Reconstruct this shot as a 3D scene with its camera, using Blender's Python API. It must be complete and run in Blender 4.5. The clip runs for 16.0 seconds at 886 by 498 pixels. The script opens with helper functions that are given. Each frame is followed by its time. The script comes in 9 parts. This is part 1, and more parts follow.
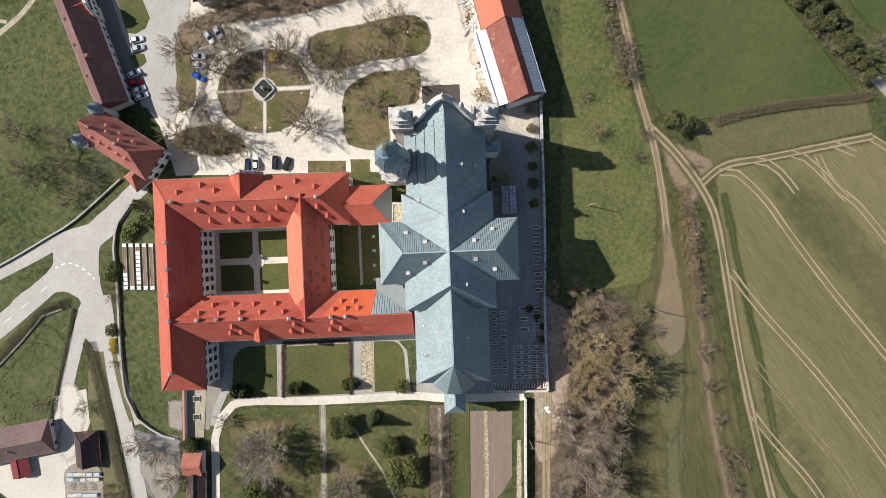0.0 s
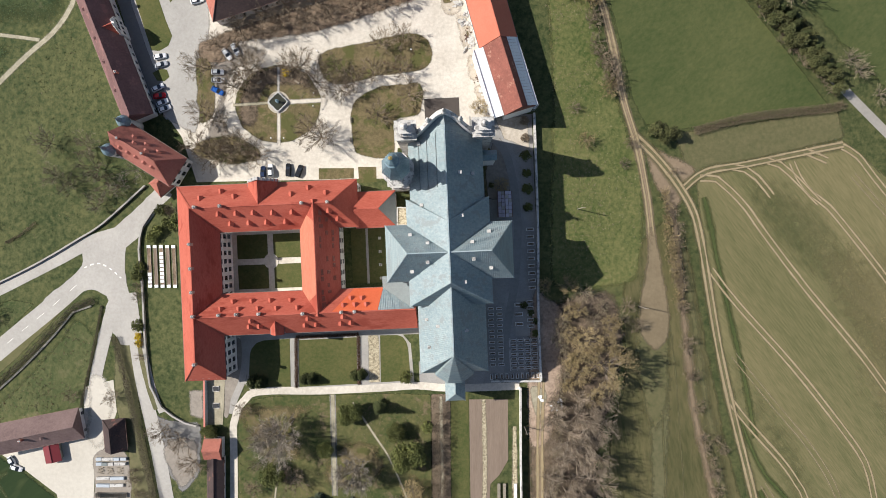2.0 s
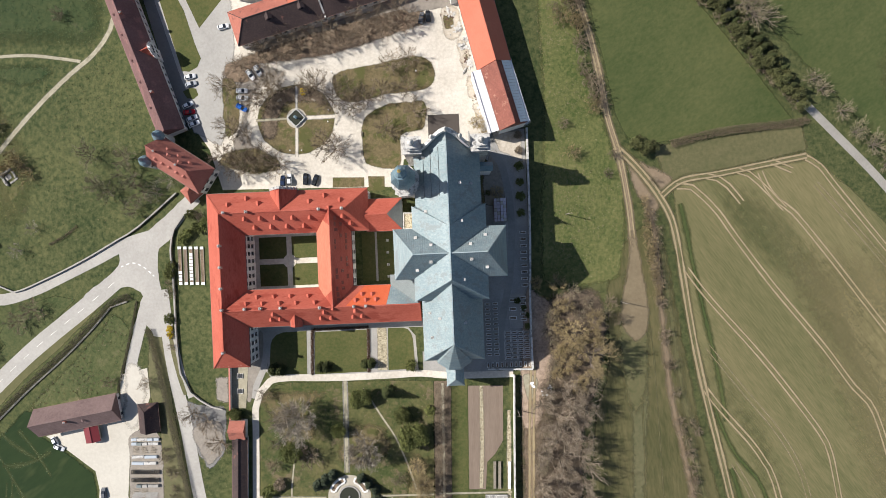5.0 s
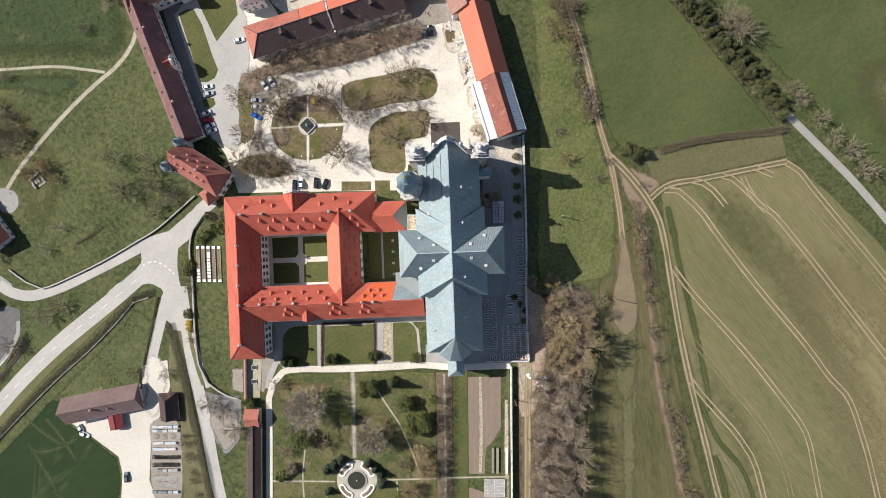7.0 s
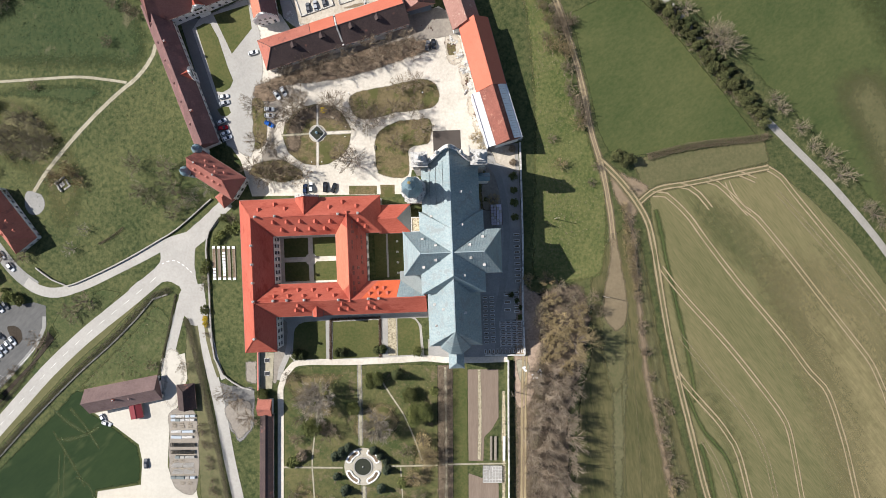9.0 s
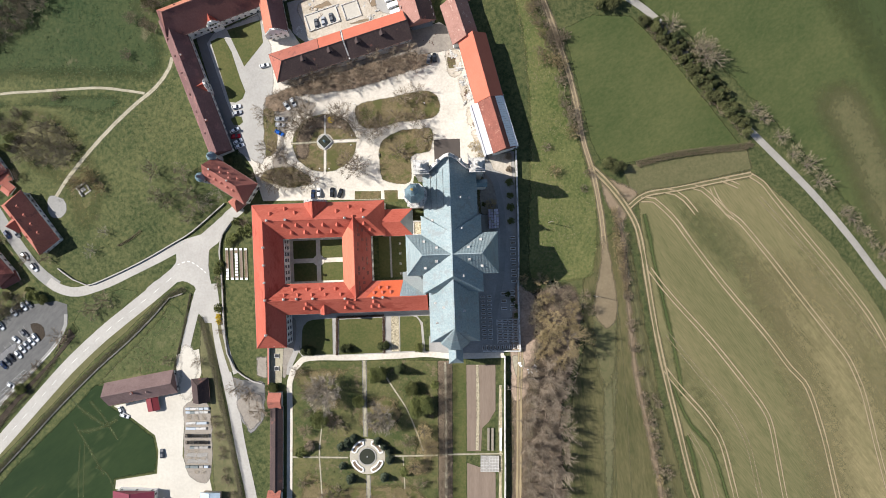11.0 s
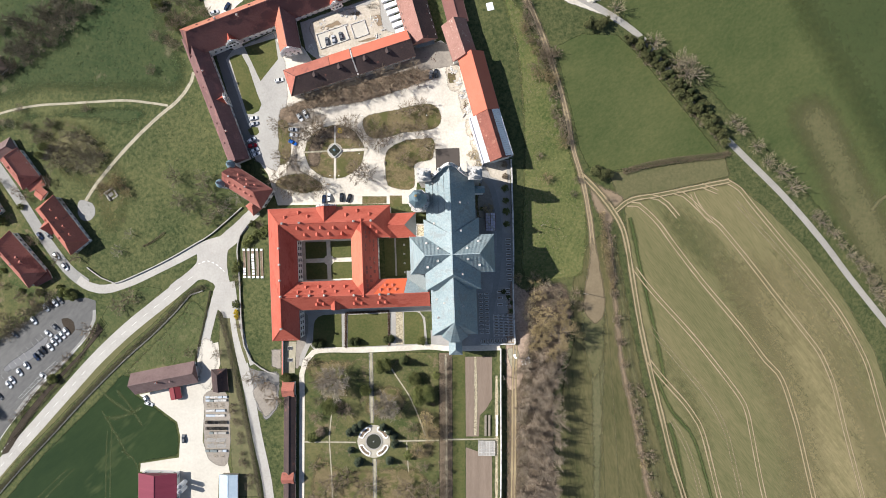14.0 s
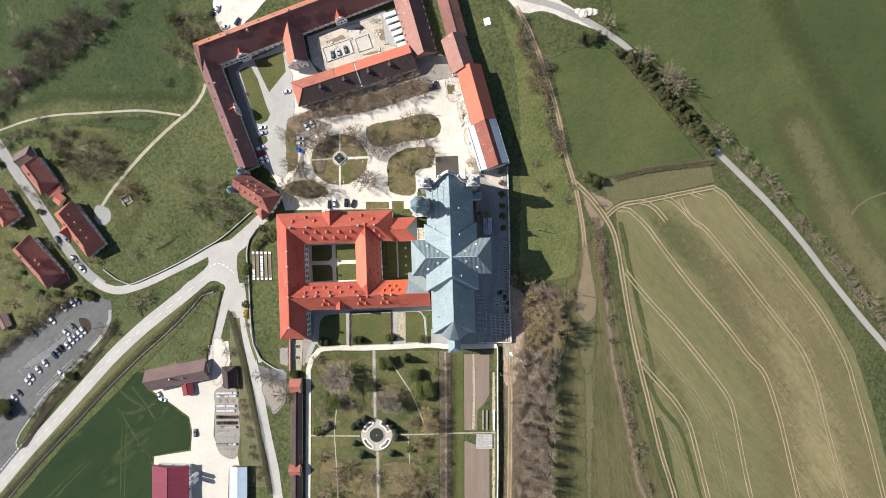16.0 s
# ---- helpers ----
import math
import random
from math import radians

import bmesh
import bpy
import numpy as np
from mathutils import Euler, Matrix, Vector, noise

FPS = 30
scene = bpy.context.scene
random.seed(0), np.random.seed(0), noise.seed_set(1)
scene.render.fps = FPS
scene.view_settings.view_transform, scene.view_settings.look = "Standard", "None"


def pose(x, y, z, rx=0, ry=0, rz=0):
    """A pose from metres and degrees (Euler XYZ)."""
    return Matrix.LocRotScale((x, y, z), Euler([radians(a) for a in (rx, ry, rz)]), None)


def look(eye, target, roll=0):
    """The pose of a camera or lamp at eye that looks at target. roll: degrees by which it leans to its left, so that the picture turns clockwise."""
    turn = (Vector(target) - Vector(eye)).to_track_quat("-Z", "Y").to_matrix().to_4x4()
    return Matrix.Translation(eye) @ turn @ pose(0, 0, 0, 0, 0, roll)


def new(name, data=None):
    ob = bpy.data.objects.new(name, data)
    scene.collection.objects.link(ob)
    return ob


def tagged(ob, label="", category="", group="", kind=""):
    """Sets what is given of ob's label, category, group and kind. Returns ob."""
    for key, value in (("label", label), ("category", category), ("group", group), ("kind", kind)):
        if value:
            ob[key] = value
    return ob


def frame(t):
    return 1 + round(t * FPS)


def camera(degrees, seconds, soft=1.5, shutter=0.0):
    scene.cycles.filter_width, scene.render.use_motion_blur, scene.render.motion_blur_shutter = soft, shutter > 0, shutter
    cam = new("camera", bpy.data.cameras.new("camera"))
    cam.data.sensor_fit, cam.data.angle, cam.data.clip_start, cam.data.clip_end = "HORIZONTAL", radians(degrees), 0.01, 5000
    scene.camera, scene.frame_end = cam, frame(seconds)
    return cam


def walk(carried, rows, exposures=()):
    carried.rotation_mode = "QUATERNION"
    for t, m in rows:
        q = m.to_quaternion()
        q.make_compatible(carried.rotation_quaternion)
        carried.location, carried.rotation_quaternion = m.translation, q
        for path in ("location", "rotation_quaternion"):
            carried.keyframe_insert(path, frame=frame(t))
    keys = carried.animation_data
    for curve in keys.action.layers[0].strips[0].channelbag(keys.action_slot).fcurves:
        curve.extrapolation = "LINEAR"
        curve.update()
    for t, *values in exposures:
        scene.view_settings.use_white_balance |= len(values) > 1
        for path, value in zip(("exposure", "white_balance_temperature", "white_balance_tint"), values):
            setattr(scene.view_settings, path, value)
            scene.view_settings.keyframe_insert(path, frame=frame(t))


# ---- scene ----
LENS = 72.0
cam = camera(LENS, 16.0, soft=0.75)
# seconds, eye (m), turns from straight down (degrees)
ROWS = [
    (0.0, -0.01, -0.40, 186.00, -0.359, 0.560, 0.000),
    (0.5, 0.01, -0.36, 189.64, -0.344, 0.566, -0.022),
    (1.0, 0.02, -0.33, 193.41, -0.331, 0.583, -0.045),
    (1.5, 0.02, -0.30, 197.21, -0.321, 0.604, -0.068),
    (2.0, 0.03, -0.26, 200.98, -0.305, 0.615, -0.090),
    (2.5, 0.04, -0.20, 204.69, -0.281, 0.619, -0.106),
    (3.0, 0.06, -0.15, 208.38, -0.256, 0.619, -0.113),
    (3.5, 0.06, -0.10, 212.10, -0.237, 0.632, -0.110),
    (4.0, 0.05, -0.07, 215.81, -0.226, 0.651, -0.099),
    (6.5, 0.00, 0.03, 234.54, -0.241, 0.775, -0.008),
    (7.0, -0.02, 0.03, 238.30, -0.251, 0.803, 0.015),
    (7.5, -0.03, 0.03, 242.05, -0.254, 0.829, 0.040),
    (8.0, -0.04, 0.03, 245.84, -0.251, 0.852, 0.065),
    (8.5, -0.05, 0.03, 249.67, -0.240, 0.871, 0.089),
    (9.0, -0.05, 0.05, 253.48, -0.214, 0.877, 0.110),
    (11.5, 0.00, 0.20, 272.31, -0.009, 0.861, 0.198),
    (12.0, 0.00, 0.21, 276.03, 0.017, 0.864, 0.213),
    (12.5, 0.00, 0.20, 279.76, 0.032, 0.867, 0.226),
    (13.0, -0.02, 0.17, 283.50, 0.033, 0.877, 0.237),
    (13.5, -0.04, 0.14, 287.25, 0.031, 0.883, 0.244),
    (14.0, -0.02, 0.12, 290.98, 0.047, 0.867, 0.246),
    (14.5, 0.00, 0.14, 294.73, 0.091, 0.840, 0.245),
    (15.0, 0.01, 0.19, 298.52, 0.154, 0.817, 0.240),
    (15.5, 0.02, 0.23, 302.27, 0.220, 0.803, 0.234),
    (16.0, 0.02, 0.27, 306.00, 0.284, 0.795, 0.228),
]
walk(cam, [(t, pose(x, y, z, rx, ry, rz)) for t, x, y, z, rx, ry, rz in ROWS], [(0.0, 0.35, 6500, 10), (16.0, 0.57, 6350, 10)])

# ---- light: clear spring noon, sun 43 degrees high ----
SUN_EL, SUN_TO = 42.7, Vector((math.cos(radians(-12.5)), math.sin(radians(-12.5)), 0))
world = bpy.data.worlds.new("sky")
scene.world = world
world.use_nodes = True
_n = world.node_tree.nodes
_sky = _n.new("ShaderNodeTexSky")
_sky.sky_type, _sky.sun_disc = "NISHITA", False
_sky.sun_elevation, _sky.sun_rotation = radians(SUN_EL), radians(282.5)
world.node_tree.links.new(_sky.outputs[0], _n["Background"].inputs[0])
_n["Background"].inputs[1].default_value = 0.079
sun = new("sun", bpy.data.lights.new("sun", "SUN"))
sun.data.energy, sun.data.angle, sun.data.color = 5.0, radians(0.53), (1.0, 0.955, 0.885)
_way = Vector((SUN_TO.x * math.cos(radians(SUN_EL)), SUN_TO.y * math.cos(radians(SUN_EL)), -math.sin(radians(SUN_EL))))
sun.matrix_world = look((-200, 60, 220), Vector((-200, 60, 220)) + _way)


# ---- materials ----
def mat(name, low, high, rough=0.85, metal=0.0, big=0.05, fine=1.5, mixfine=0.5, bump=0.15, spots=None, jitter=0.0, stretch=None, spec=0.3, detail=6.0, span=(0.34, 0.66)):
    """Two tones mixed by a broad and a fine noise at true size; spots: (tone, size, share) of a third tone; jitter: from piece to piece."""
    m = bpy.data.materials.new(name)
    m.use_nodes = True
    nt = m.node_tree
    b = nt.nodes["Principled BSDF"]
    b.inputs["Roughness"].default_value, b.inputs["Metallic"].default_value = rough, metal
    b.inputs["Specular IOR Level"].default_value = spec
    geo = nt.nodes.new("ShaderNodeNewGeometry")
    where = geo.outputs["Position"]
    if stretch:
        for socket, value in (("Rotation", (0, 0, radians(stretch[0]))), ("Scale", stretch[1])):
            mp = nt.nodes.new("ShaderNodeMapping")
            mp.inputs[socket].default_value = value
            nt.links.new(where, mp.inputs["Vector"])
            where = mp.outputs[0]

    def tex(scale, det):
        t = nt.nodes.new("ShaderNodeTexNoise")
        t.inputs["Scale"].default_value, t.inputs["Detail"].default_value = scale, det
        t.inputs["Roughness"].default_value = 0.70
        nt.links.new(where, t.inputs["Vector"])
        return t.outputs["Fac"]

    def math_node(op, a, c):
        t = nt.nodes.new("ShaderNodeMath")
        t.operation = op
        for k, v in ((0, a), (1, c)):
            if isinstance(v, (int, float)):
                t.inputs[k].default_value = v
            else:
                nt.links.new(v, t.inputs[k])
        return t.outputs[0]

    def blend(f, a, c):
        t = nt.nodes.new("ShaderNodeMix")
        t.data_type = "RGBA"
        nt.links.new(f, t.inputs[0])
        for k, v in ((6, a), (7, c)):
            if isinstance(v, tuple):
                t.inputs[k].default_value = (*v, 1)
            else:
                nt.links.new(v, t.inputs[k])
        return t.outputs[2]

    fb, ff = tex(big, detail), tex(fine, detail)
    f = math_node("ADD", math_node("MULTIPLY", fb, 1 - mixfine), math_node("MULTIPLY", ff, mixfine))
    ramp = nt.nodes.new("ShaderNodeMapRange")
    ramp.inputs["From Min"].default_value, ramp.inputs["From Max"].default_value = span
    nt.links.new(f, ramp.inputs["Value"])
    colour = blend(ramp.outputs[0], low, high)
    if spots:
        s = nt.nodes.new("ShaderNodeMapRange")
        s.inputs["From Min"].default_value, s.inputs["From Max"].default_value = 0.62 - spots[2] * 0.3, 0.70 - spots[2] * 0.3
        nt.links.new(tex(spots[1], 4.0), s.inputs["Value"])
        colour = blend(s.outputs[0], colour, spots[0])
    if jitter:
        info = nt.nodes.new("ShaderNodeObjectInfo")
        hsv = nt.nodes.new("ShaderNodeHueSaturation")
        r = nt.nodes.new("ShaderNodeMapRange")
        r.inputs["To Min"].default_value, r.inputs["To Max"].default_value = 1 - jitter, 1 + jitter
        nt.links.new(info.outputs["Random"], r.inputs["Value"])
        nt.links.new(r.outputs[0], hsv.inputs["Value"])
        nt.links.new(colour, hsv.inputs["Color"])
        colour = hsv.outputs[0]
    nt.links.new(colour, b.inputs["Base Color"])
    if bump:
        bp = nt.nodes.new("ShaderNodeBump")
        bp.inputs["Strength"].default_value, bp.inputs["Distance"].default_value = bump, 0.3
        nt.links.new(ff, bp.inputs["Height"])
        nt.links.new(bp.outputs[0], b.inputs["Normal"])
    return m


def plain(name, colour, rough=0.5, metal=0.0, jitter=0.0):
    return mat(name, tuple(c * 0.93 for c in colour), tuple(min(1, c * 1.05) for c in colour), rough, metal, 0.7, 6.0, 0.5, 0.02, jitter=jitter)


MEADOW = mat("meadow_grass", (0.024, 0.040, 0.011), (0.104, 0.106, 0.041), 0.95, big=0.025, fine=0.6, mixfine=0.66, bump=0.9, spots=((0.145, 0.145, 0.066), 1.1, -0.12), detail=12.0, span=(0.40, 0.60))
LUSH = mat("lush_grass", (0.038, 0.060, 0.016), (0.100, 0.106, 0.038), 0.95, big=0.02, fine=0.8, mixfine=0.45, bump=0.5, detail=11.0, span=(0.37, 0.64), stretch=(-38, (0.6, 1.0, 1)))
WHEAT = mat("young_crop", (0.0085, 0.0225, 0.005), (0.0205, 0.0375, 0.010), 0.95, big=0.03, fine=0.5, mixfine=0.4, bump=0.25, stretch=(-40, (0.3, 1.0, 1)), detail=9.0, span=(0.36, 0.64), spots=((0.042, 0.056, 0.019), 0.05, 0.10))
CROPTRACE = mat("pressed_young_crop", (0.050, 0.068, 0.024), (0.085, 0.098, 0.042), 0.95, big=0.1, fine=0.9, mixfine=0.5, bump=0.2)
DEEPMEADOW = mat("dark_spring_meadow", (0.016, 0.036, 0.010), (0.060, 0.072, 0.026), 0.95, big=0.03, fine=0.7, mixfine=0.55, bump=0.8, detail=12.0, span=(0.39, 0.61), spots=((0.10, 0.095, 0.05), 0.06, 0.03))
DARKLUSH = mat("deep_hay_meadow", (0.034, 0.052, 0.015), (0.064, 0.077, 0.026), 0.95, big=0.02, fine=0.8, mixfine=0.4, bump=0.4, detail=11.0, span=(0.37, 0.64))
PLANTING = mat("dark_planted_soil", (0.022, 0.017, 0.012), (0.058, 0.044, 0.031), 0.95, big=0.2, fine=1.4, mixfine=0.6, bump=0.5)
BAYPAINT = mat("worn_bay_paint", (0.20, 0.20, 0.195), (0.42, 0.42, 0.41), 0.8, big=0.3, fine=2.0, mixfine=0.6, bump=0.0)
STREET = mat("pale_grey_village_asphalt", (0.205, 0.200, 0.190), (0.285, 0.278, 0.262), 0.92, big=0.07, fine=1.0, mixfine=0.5, bump=0.06, detail=8.0, span=(0.36, 0.62))
LAWN = mat("mown_lawn", (0.048, 0.066, 0.017), (0.112, 0.104, 0.038), 0.95, big=0.08, fine=0.9, mixfine=0.5, bump=0.5, detail=12.0, span=(0.38, 0.62))
DRY = mat("dry_leafy_lawn", (0.084, 0.068, 0.032), (0.190, 0.148, 0.078), 0.95, big=0.12, fine=0.8, mixfine=0.6, bump=0.6, spots=((0.084, 0.084, 0.028), 0.16, 0.42), detail=12.0, span=(0.38, 0.62))
STUBBLE = mat("drilled_field", (0.076, 0.087, 0.031), (0.228, 0.188, 0.094), 0.95, big=0.03, fine=1.9, mixfine=0.45, bump=0.35, stretch=(51, (0.08, 1.0, 1)), detail=12.0, span=(0.36, 0.64))
GREENCROP = mat("greenish_young_crop", (0.066, 0.085, 0.028), (0.182, 0.162, 0.076), 0.95, big=0.03, fine=1.9, mixfine=0.45, bump=0.35, stretch=(51, (0.08, 1.0, 1)), detail=12.0, span=(0.36, 0.64))
FALLOW = mat("fallow_strip", (0.080, 0.086, 0.035), (0.150, 0.130, 0.064), 0.95, big=0.03, fine=0.7, mixfine=0.55, bump=0.4, detail=12.0, span=(0.38, 0.62))
THINGRASS = mat("thin_brownish_grass", (0.072, 0.078, 0.030), (0.138, 0.124, 0.058), 0.95, big=0.025, fine=0.7, mixfine=0.45, bump=0.4, detail=11.0, span=(0.36, 0.64))
LITTER = mat("leaf_litter", (0.090, 0.066, 0.045), (0.275, 0.200, 0.140), 0.95, big=0.12, fine=0.9, mixfine=0.6, bump=0.7, detail=12.0, span=(0.38, 0.62))
SOIL = mat("tilled_soil", (0.165, 0.124, 0.094), (0.245, 0.188, 0.146), 0.95, big=0.12, fine=1.2, mixfine=0.5, bump=0.3, stretch=(0, (3.0, 0.3, 1)))
TRACK = mat("earth_track", (0.180, 0.132, 0.086), (0.280, 0.210, 0.140), 0.95, big=0.10, fine=0.9, mixfine=0.5, bump=0.3, detail=9.0)
RUT = mat("pale_rut", (0.240, 0.188, 0.110), (0.380, 0.302, 0.185), 0.95, big=0.08, fine=1.0, mixfine=0.6, bump=0.2)
STRAW = mat("straw_mulch", (0.180, 0.150, 0.095), (0.560, 0.490, 0.350), 0.95, big=1.1, fine=2.6, mixfine=0.5, bump=0.8, span=(0.42, 0.58))
GRAVEL = mat("pale_limestone_gravel", (0.430, 0.385, 0.320), (0.640, 0.590, 0.515), 0.95, big=0.07, fine=0.9, mixfine=0.5, bump=0.15, detail=8.0, span=(0.36, 0.60))
SANDY = mat("building_site_sand", (0.330, 0.275, 0.205), (0.590, 0.530, 0.450), 0.95, big=0.13, fine=0.9, mixfine=0.5, bump=0.3, detail=10.0, span=(0.37, 0.63))
ROAD = mat("worn_road_asphalt", (0.315, 0.298, 0.272), (0.415, 0.393, 0.360), 0.92, big=0.07, fine=1.0, mixfine=0.5, bump=0.06, detail=8.0, span=(0.36, 0.62))
FARMROAD = mat("grey_farm_road", (0.270, 0.252, 0.226), (0.360, 0.337, 0.304), 0.92, big=0.07, fine=1.0, mixfine=0.5, bump=0.06, detail=8.0, span=(0.36, 0.62))
ASPHALT = mat("grey_asphalt", (0.144, 0.139, 0.134), (0.196, 0.190, 0.181), 0.92, big=0.06, fine=0.9, mixfine=0.45, bump=0.06, detail=8.0, span=(0.36, 0.62))
DARKTAR = mat("dark_asphalt", (0.130, 0.130, 0.134), (0.180, 0.179, 0.182), 0.92, big=0.15, fine=1.8, mixfine=0.4, bump=0.06)
DIRT = mat("trodden_grey_dirt", (0.185, 0.160, 0.135), (0.310, 0.275, 0.235), 0.95, big=0.12, fine=0.9, mixfine=0.5, bump=0.3, detail=9.0, span=(0.36, 0.64))
CARPARK = mat("worn_car_park_asphalt", (0.084, 0.083, 0.082), (0.138, 0.135, 0.130), 0.92, big=0.05, fine=0.8, mixfine=0.45, bump=0.06, detail=9.0, span=(0.36, 0.64), stretch=(-42, (0.3, 1.0, 1)))
BRAMBLE = mat("dark_bramble_twigs", (0.058, 0.050, 0.033), (0.135, 0.114, 0.078), 0.95, big=0.4, fine=2.0, mixfine=0.5, bump=0.0)
BAREEARTH = mat("bare_brown_earth", (0.150, 0.116, 0.070), (0.240, 0.188, 0.118), 0.95, big=0.08, fine=0.9, mixfine=0.5, bump=0.3, detail=9.0)
CONCRETE = mat("pale_concrete_yard", (0.431, 0.396, 0.339), (0.537, 0.502, 0.436), 0.9, big=0.05, fine=0.8, mixfine=0.4, bump=0.05)
PAVING = mat("grey_stone_paving", (0.270, 0.255, 0.235), (0.390, 0.370, 0.340), 0.9, big=0.2, fine=2.0, mixfine=0.5, bump=0.2)
COURT = mat("pale_chipped_court", (0.300, 0.286, 0.264), (0.395, 0.378, 0.350), 0.92, big=0.07, fine=1.0, mixfine=0.5, bump=0.06, detail=8.0, span=(0.36, 0.62))
APRON = plain("dark_brown_paving", (0.075, 0.062, 0.054), 0.9)
TRODDEN = mat("trodden_grassy_path", (0.220, 0.200, 0.140), (0.400, 0.360, 0.270), 0.95, big=0.2, fine=1.0, mixfine=0.5, bump=0.2, detail=8.0, span=(0.36, 0.62))
WORN = mat("worn_brown_grass", (0.078, 0.084, 0.037), (0.155, 0.138, 0.072), 0.95, big=0.03, fine=0.7, mixfine=0.55, bump=0.5, detail=12.0, span=(0.37, 0.63))
PONDSAND = mat("pale_sandy_gravel", (0.330, 0.295, 0.235), (0.470, 0.430, 0.355), 0.95, big=0.2, fine=1.2, mixfine=0.5, bump=0.2, detail=8.0)
PAINT = plain("white_road_paint", (0.75, 0.74, 0.70), 0.7)
RED = mat("red_clay_tiles", (0.330, 0.070, 0.044), (0.445, 0.116, 0.078), 0.75, big=0.10, fine=1.6, mixfine=0.45, bump=0.0, stretch=(2.3, (0.6, 0.6, 2.0)), spots=((0.300, 0.060, 0.038), 0.12, 0.25), detail=8.0, span=(0.36, 0.62))
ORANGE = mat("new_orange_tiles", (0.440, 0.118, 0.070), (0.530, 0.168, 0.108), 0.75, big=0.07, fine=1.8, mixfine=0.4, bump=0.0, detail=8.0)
BROWNTILE = mat("weathered_brown_tiles", (0.150, 0.054, 0.042), (0.270, 0.098, 0.072), 0.8, big=0.15, fine=1.6, mixfine=0.5, bump=0.0, spots=((0.36, 0.19, 0.14), 0.35, 0.12), detail=8.0, span=(0.36, 0.62))
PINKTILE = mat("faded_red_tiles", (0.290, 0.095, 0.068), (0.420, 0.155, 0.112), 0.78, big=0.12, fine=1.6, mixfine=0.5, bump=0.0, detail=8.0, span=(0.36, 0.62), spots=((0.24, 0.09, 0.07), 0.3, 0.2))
OLDRED = mat("dulled_red_tiles", (0.255, 0.088, 0.068), (0.365, 0.142, 0.112), 0.78, big=0.10, fine=1.6, mixfine=0.45, bump=0.0, spots=((0.21, 0.075, 0.06), 0.12, 0.25), detail=8.0, span=(0.36, 0.62))
DARKPLUM = mat("dark_plum_tiles", (0.118, 0.062, 0.060), (0.200, 0.112, 0.106), 0.8, big=0.12, fine=1.6, mixfine=0.5, bump=0.0, detail=8.0, span=(0.36, 0.62), spots=((0.24, 0.12, 0.11), 0.3, 0.2))
SALMON = mat("sunny_salmon_tiles", (0.385, 0.140, 0.090), (0.490, 0.205, 0.135), 0.78, big=0.10, fine=1.6, mixfine=0.5, bump=0.0, detail=8.0, span=(0.36, 0.62), spots=((0.30, 0.10, 0.07), 0.2, 0.2))
MAROON = mat("old_maroon_tiles", (0.150, 0.066, 0.056), (0.235, 0.108, 0.092), 0.8, big=0.08, fine=1.6, mixfine=0.5, bump=0.0, detail=8.0, span=(0.36, 0.62), spots=((0.11, 0.052, 0.05), 0.07, 0.3))
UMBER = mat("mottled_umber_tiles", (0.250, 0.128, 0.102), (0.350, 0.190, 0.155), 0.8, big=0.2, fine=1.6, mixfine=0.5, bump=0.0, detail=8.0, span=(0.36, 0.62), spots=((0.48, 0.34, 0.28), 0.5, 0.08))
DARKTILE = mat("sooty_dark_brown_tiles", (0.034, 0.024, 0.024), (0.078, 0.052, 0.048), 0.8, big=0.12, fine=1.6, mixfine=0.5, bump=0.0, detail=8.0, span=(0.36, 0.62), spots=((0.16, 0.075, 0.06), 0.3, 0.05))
VERGE = mat("sunny_verge_grass", (0.050, 0.076, 0.018), (0.165, 0.158, 0.060), 0.95, big=0.05, fine=0.8, mixfine=0.62, bump=0.9, detail=12.0, span=(0.38, 0.62), spots=((0.26, 0.24, 0.13), 0.7, -0.08))
PINKLITTER = mat("pinkish_dry_litter", (0.210, 0.153, 0.112), (0.480, 0.365, 0.280), 0.95, big=0.12, fine=0.9, mixfine=0.6, bump=0.7, detail=12.0, span=(0.38, 0.62))
WOODFLOOR = mat("dark_woodland_floor", (0.060, 0.046, 0.031), (0.190, 0.142, 0.100), 0.95, big=0.12, fine=0.9, mixfine=0.6, bump=0.7, detail=12.0, span=(0.38, 0.62))
SAND = mat("sandy_bare_crop", (0.150, 0.132, 0.060), (0.300, 0.245, 0.125), 0.95, big=0.05, fine=0.9, mixfine=0.5, bump=0.3, stretch=(51, (0.07, 1.0, 1)), detail=12.0, span=(0.38, 0.62))
ASH = mat("brownish_grey_twigs", (0.200, 0.158, 0.116), (0.400, 0.325, 0.248), 0.95, big=0.25, fine=1.5, mixfine=0.5, bump=0.0, jitter=0.25)
WILLOW = mat("tan_spring_twigs", (0.165, 0.140, 0.088), (0.320, 0.270, 0.178), 0.95, big=0.25, fine=1.5, mixfine=0.5, bump=0.0, jitter=0.2)
GREYTILE = mat("dusty_purple_brown_tiles", (0.120, 0.078, 0.074), (0.205, 0.140, 0.130), 0.8, big=0.18, fine=1.4, mixfine=0.5, bump=0.0, detail=8.0, span=(0.36, 0.62))
COPPER = mat("weathered_grey_green_metal", (0.178, 0.241, 0.262), (0.350, 0.405, 0.414), 0.5, 0.0, big=0.10, fine=1.3, mixfine=0.55, bump=0.02, spots=((0.245, 0.278, 0.282), 0.4, 0.3), spec=0.3, detail=8.0, span=(0.36, 0.62), stretch=(2.3, (0.16, 1.0, 1)))
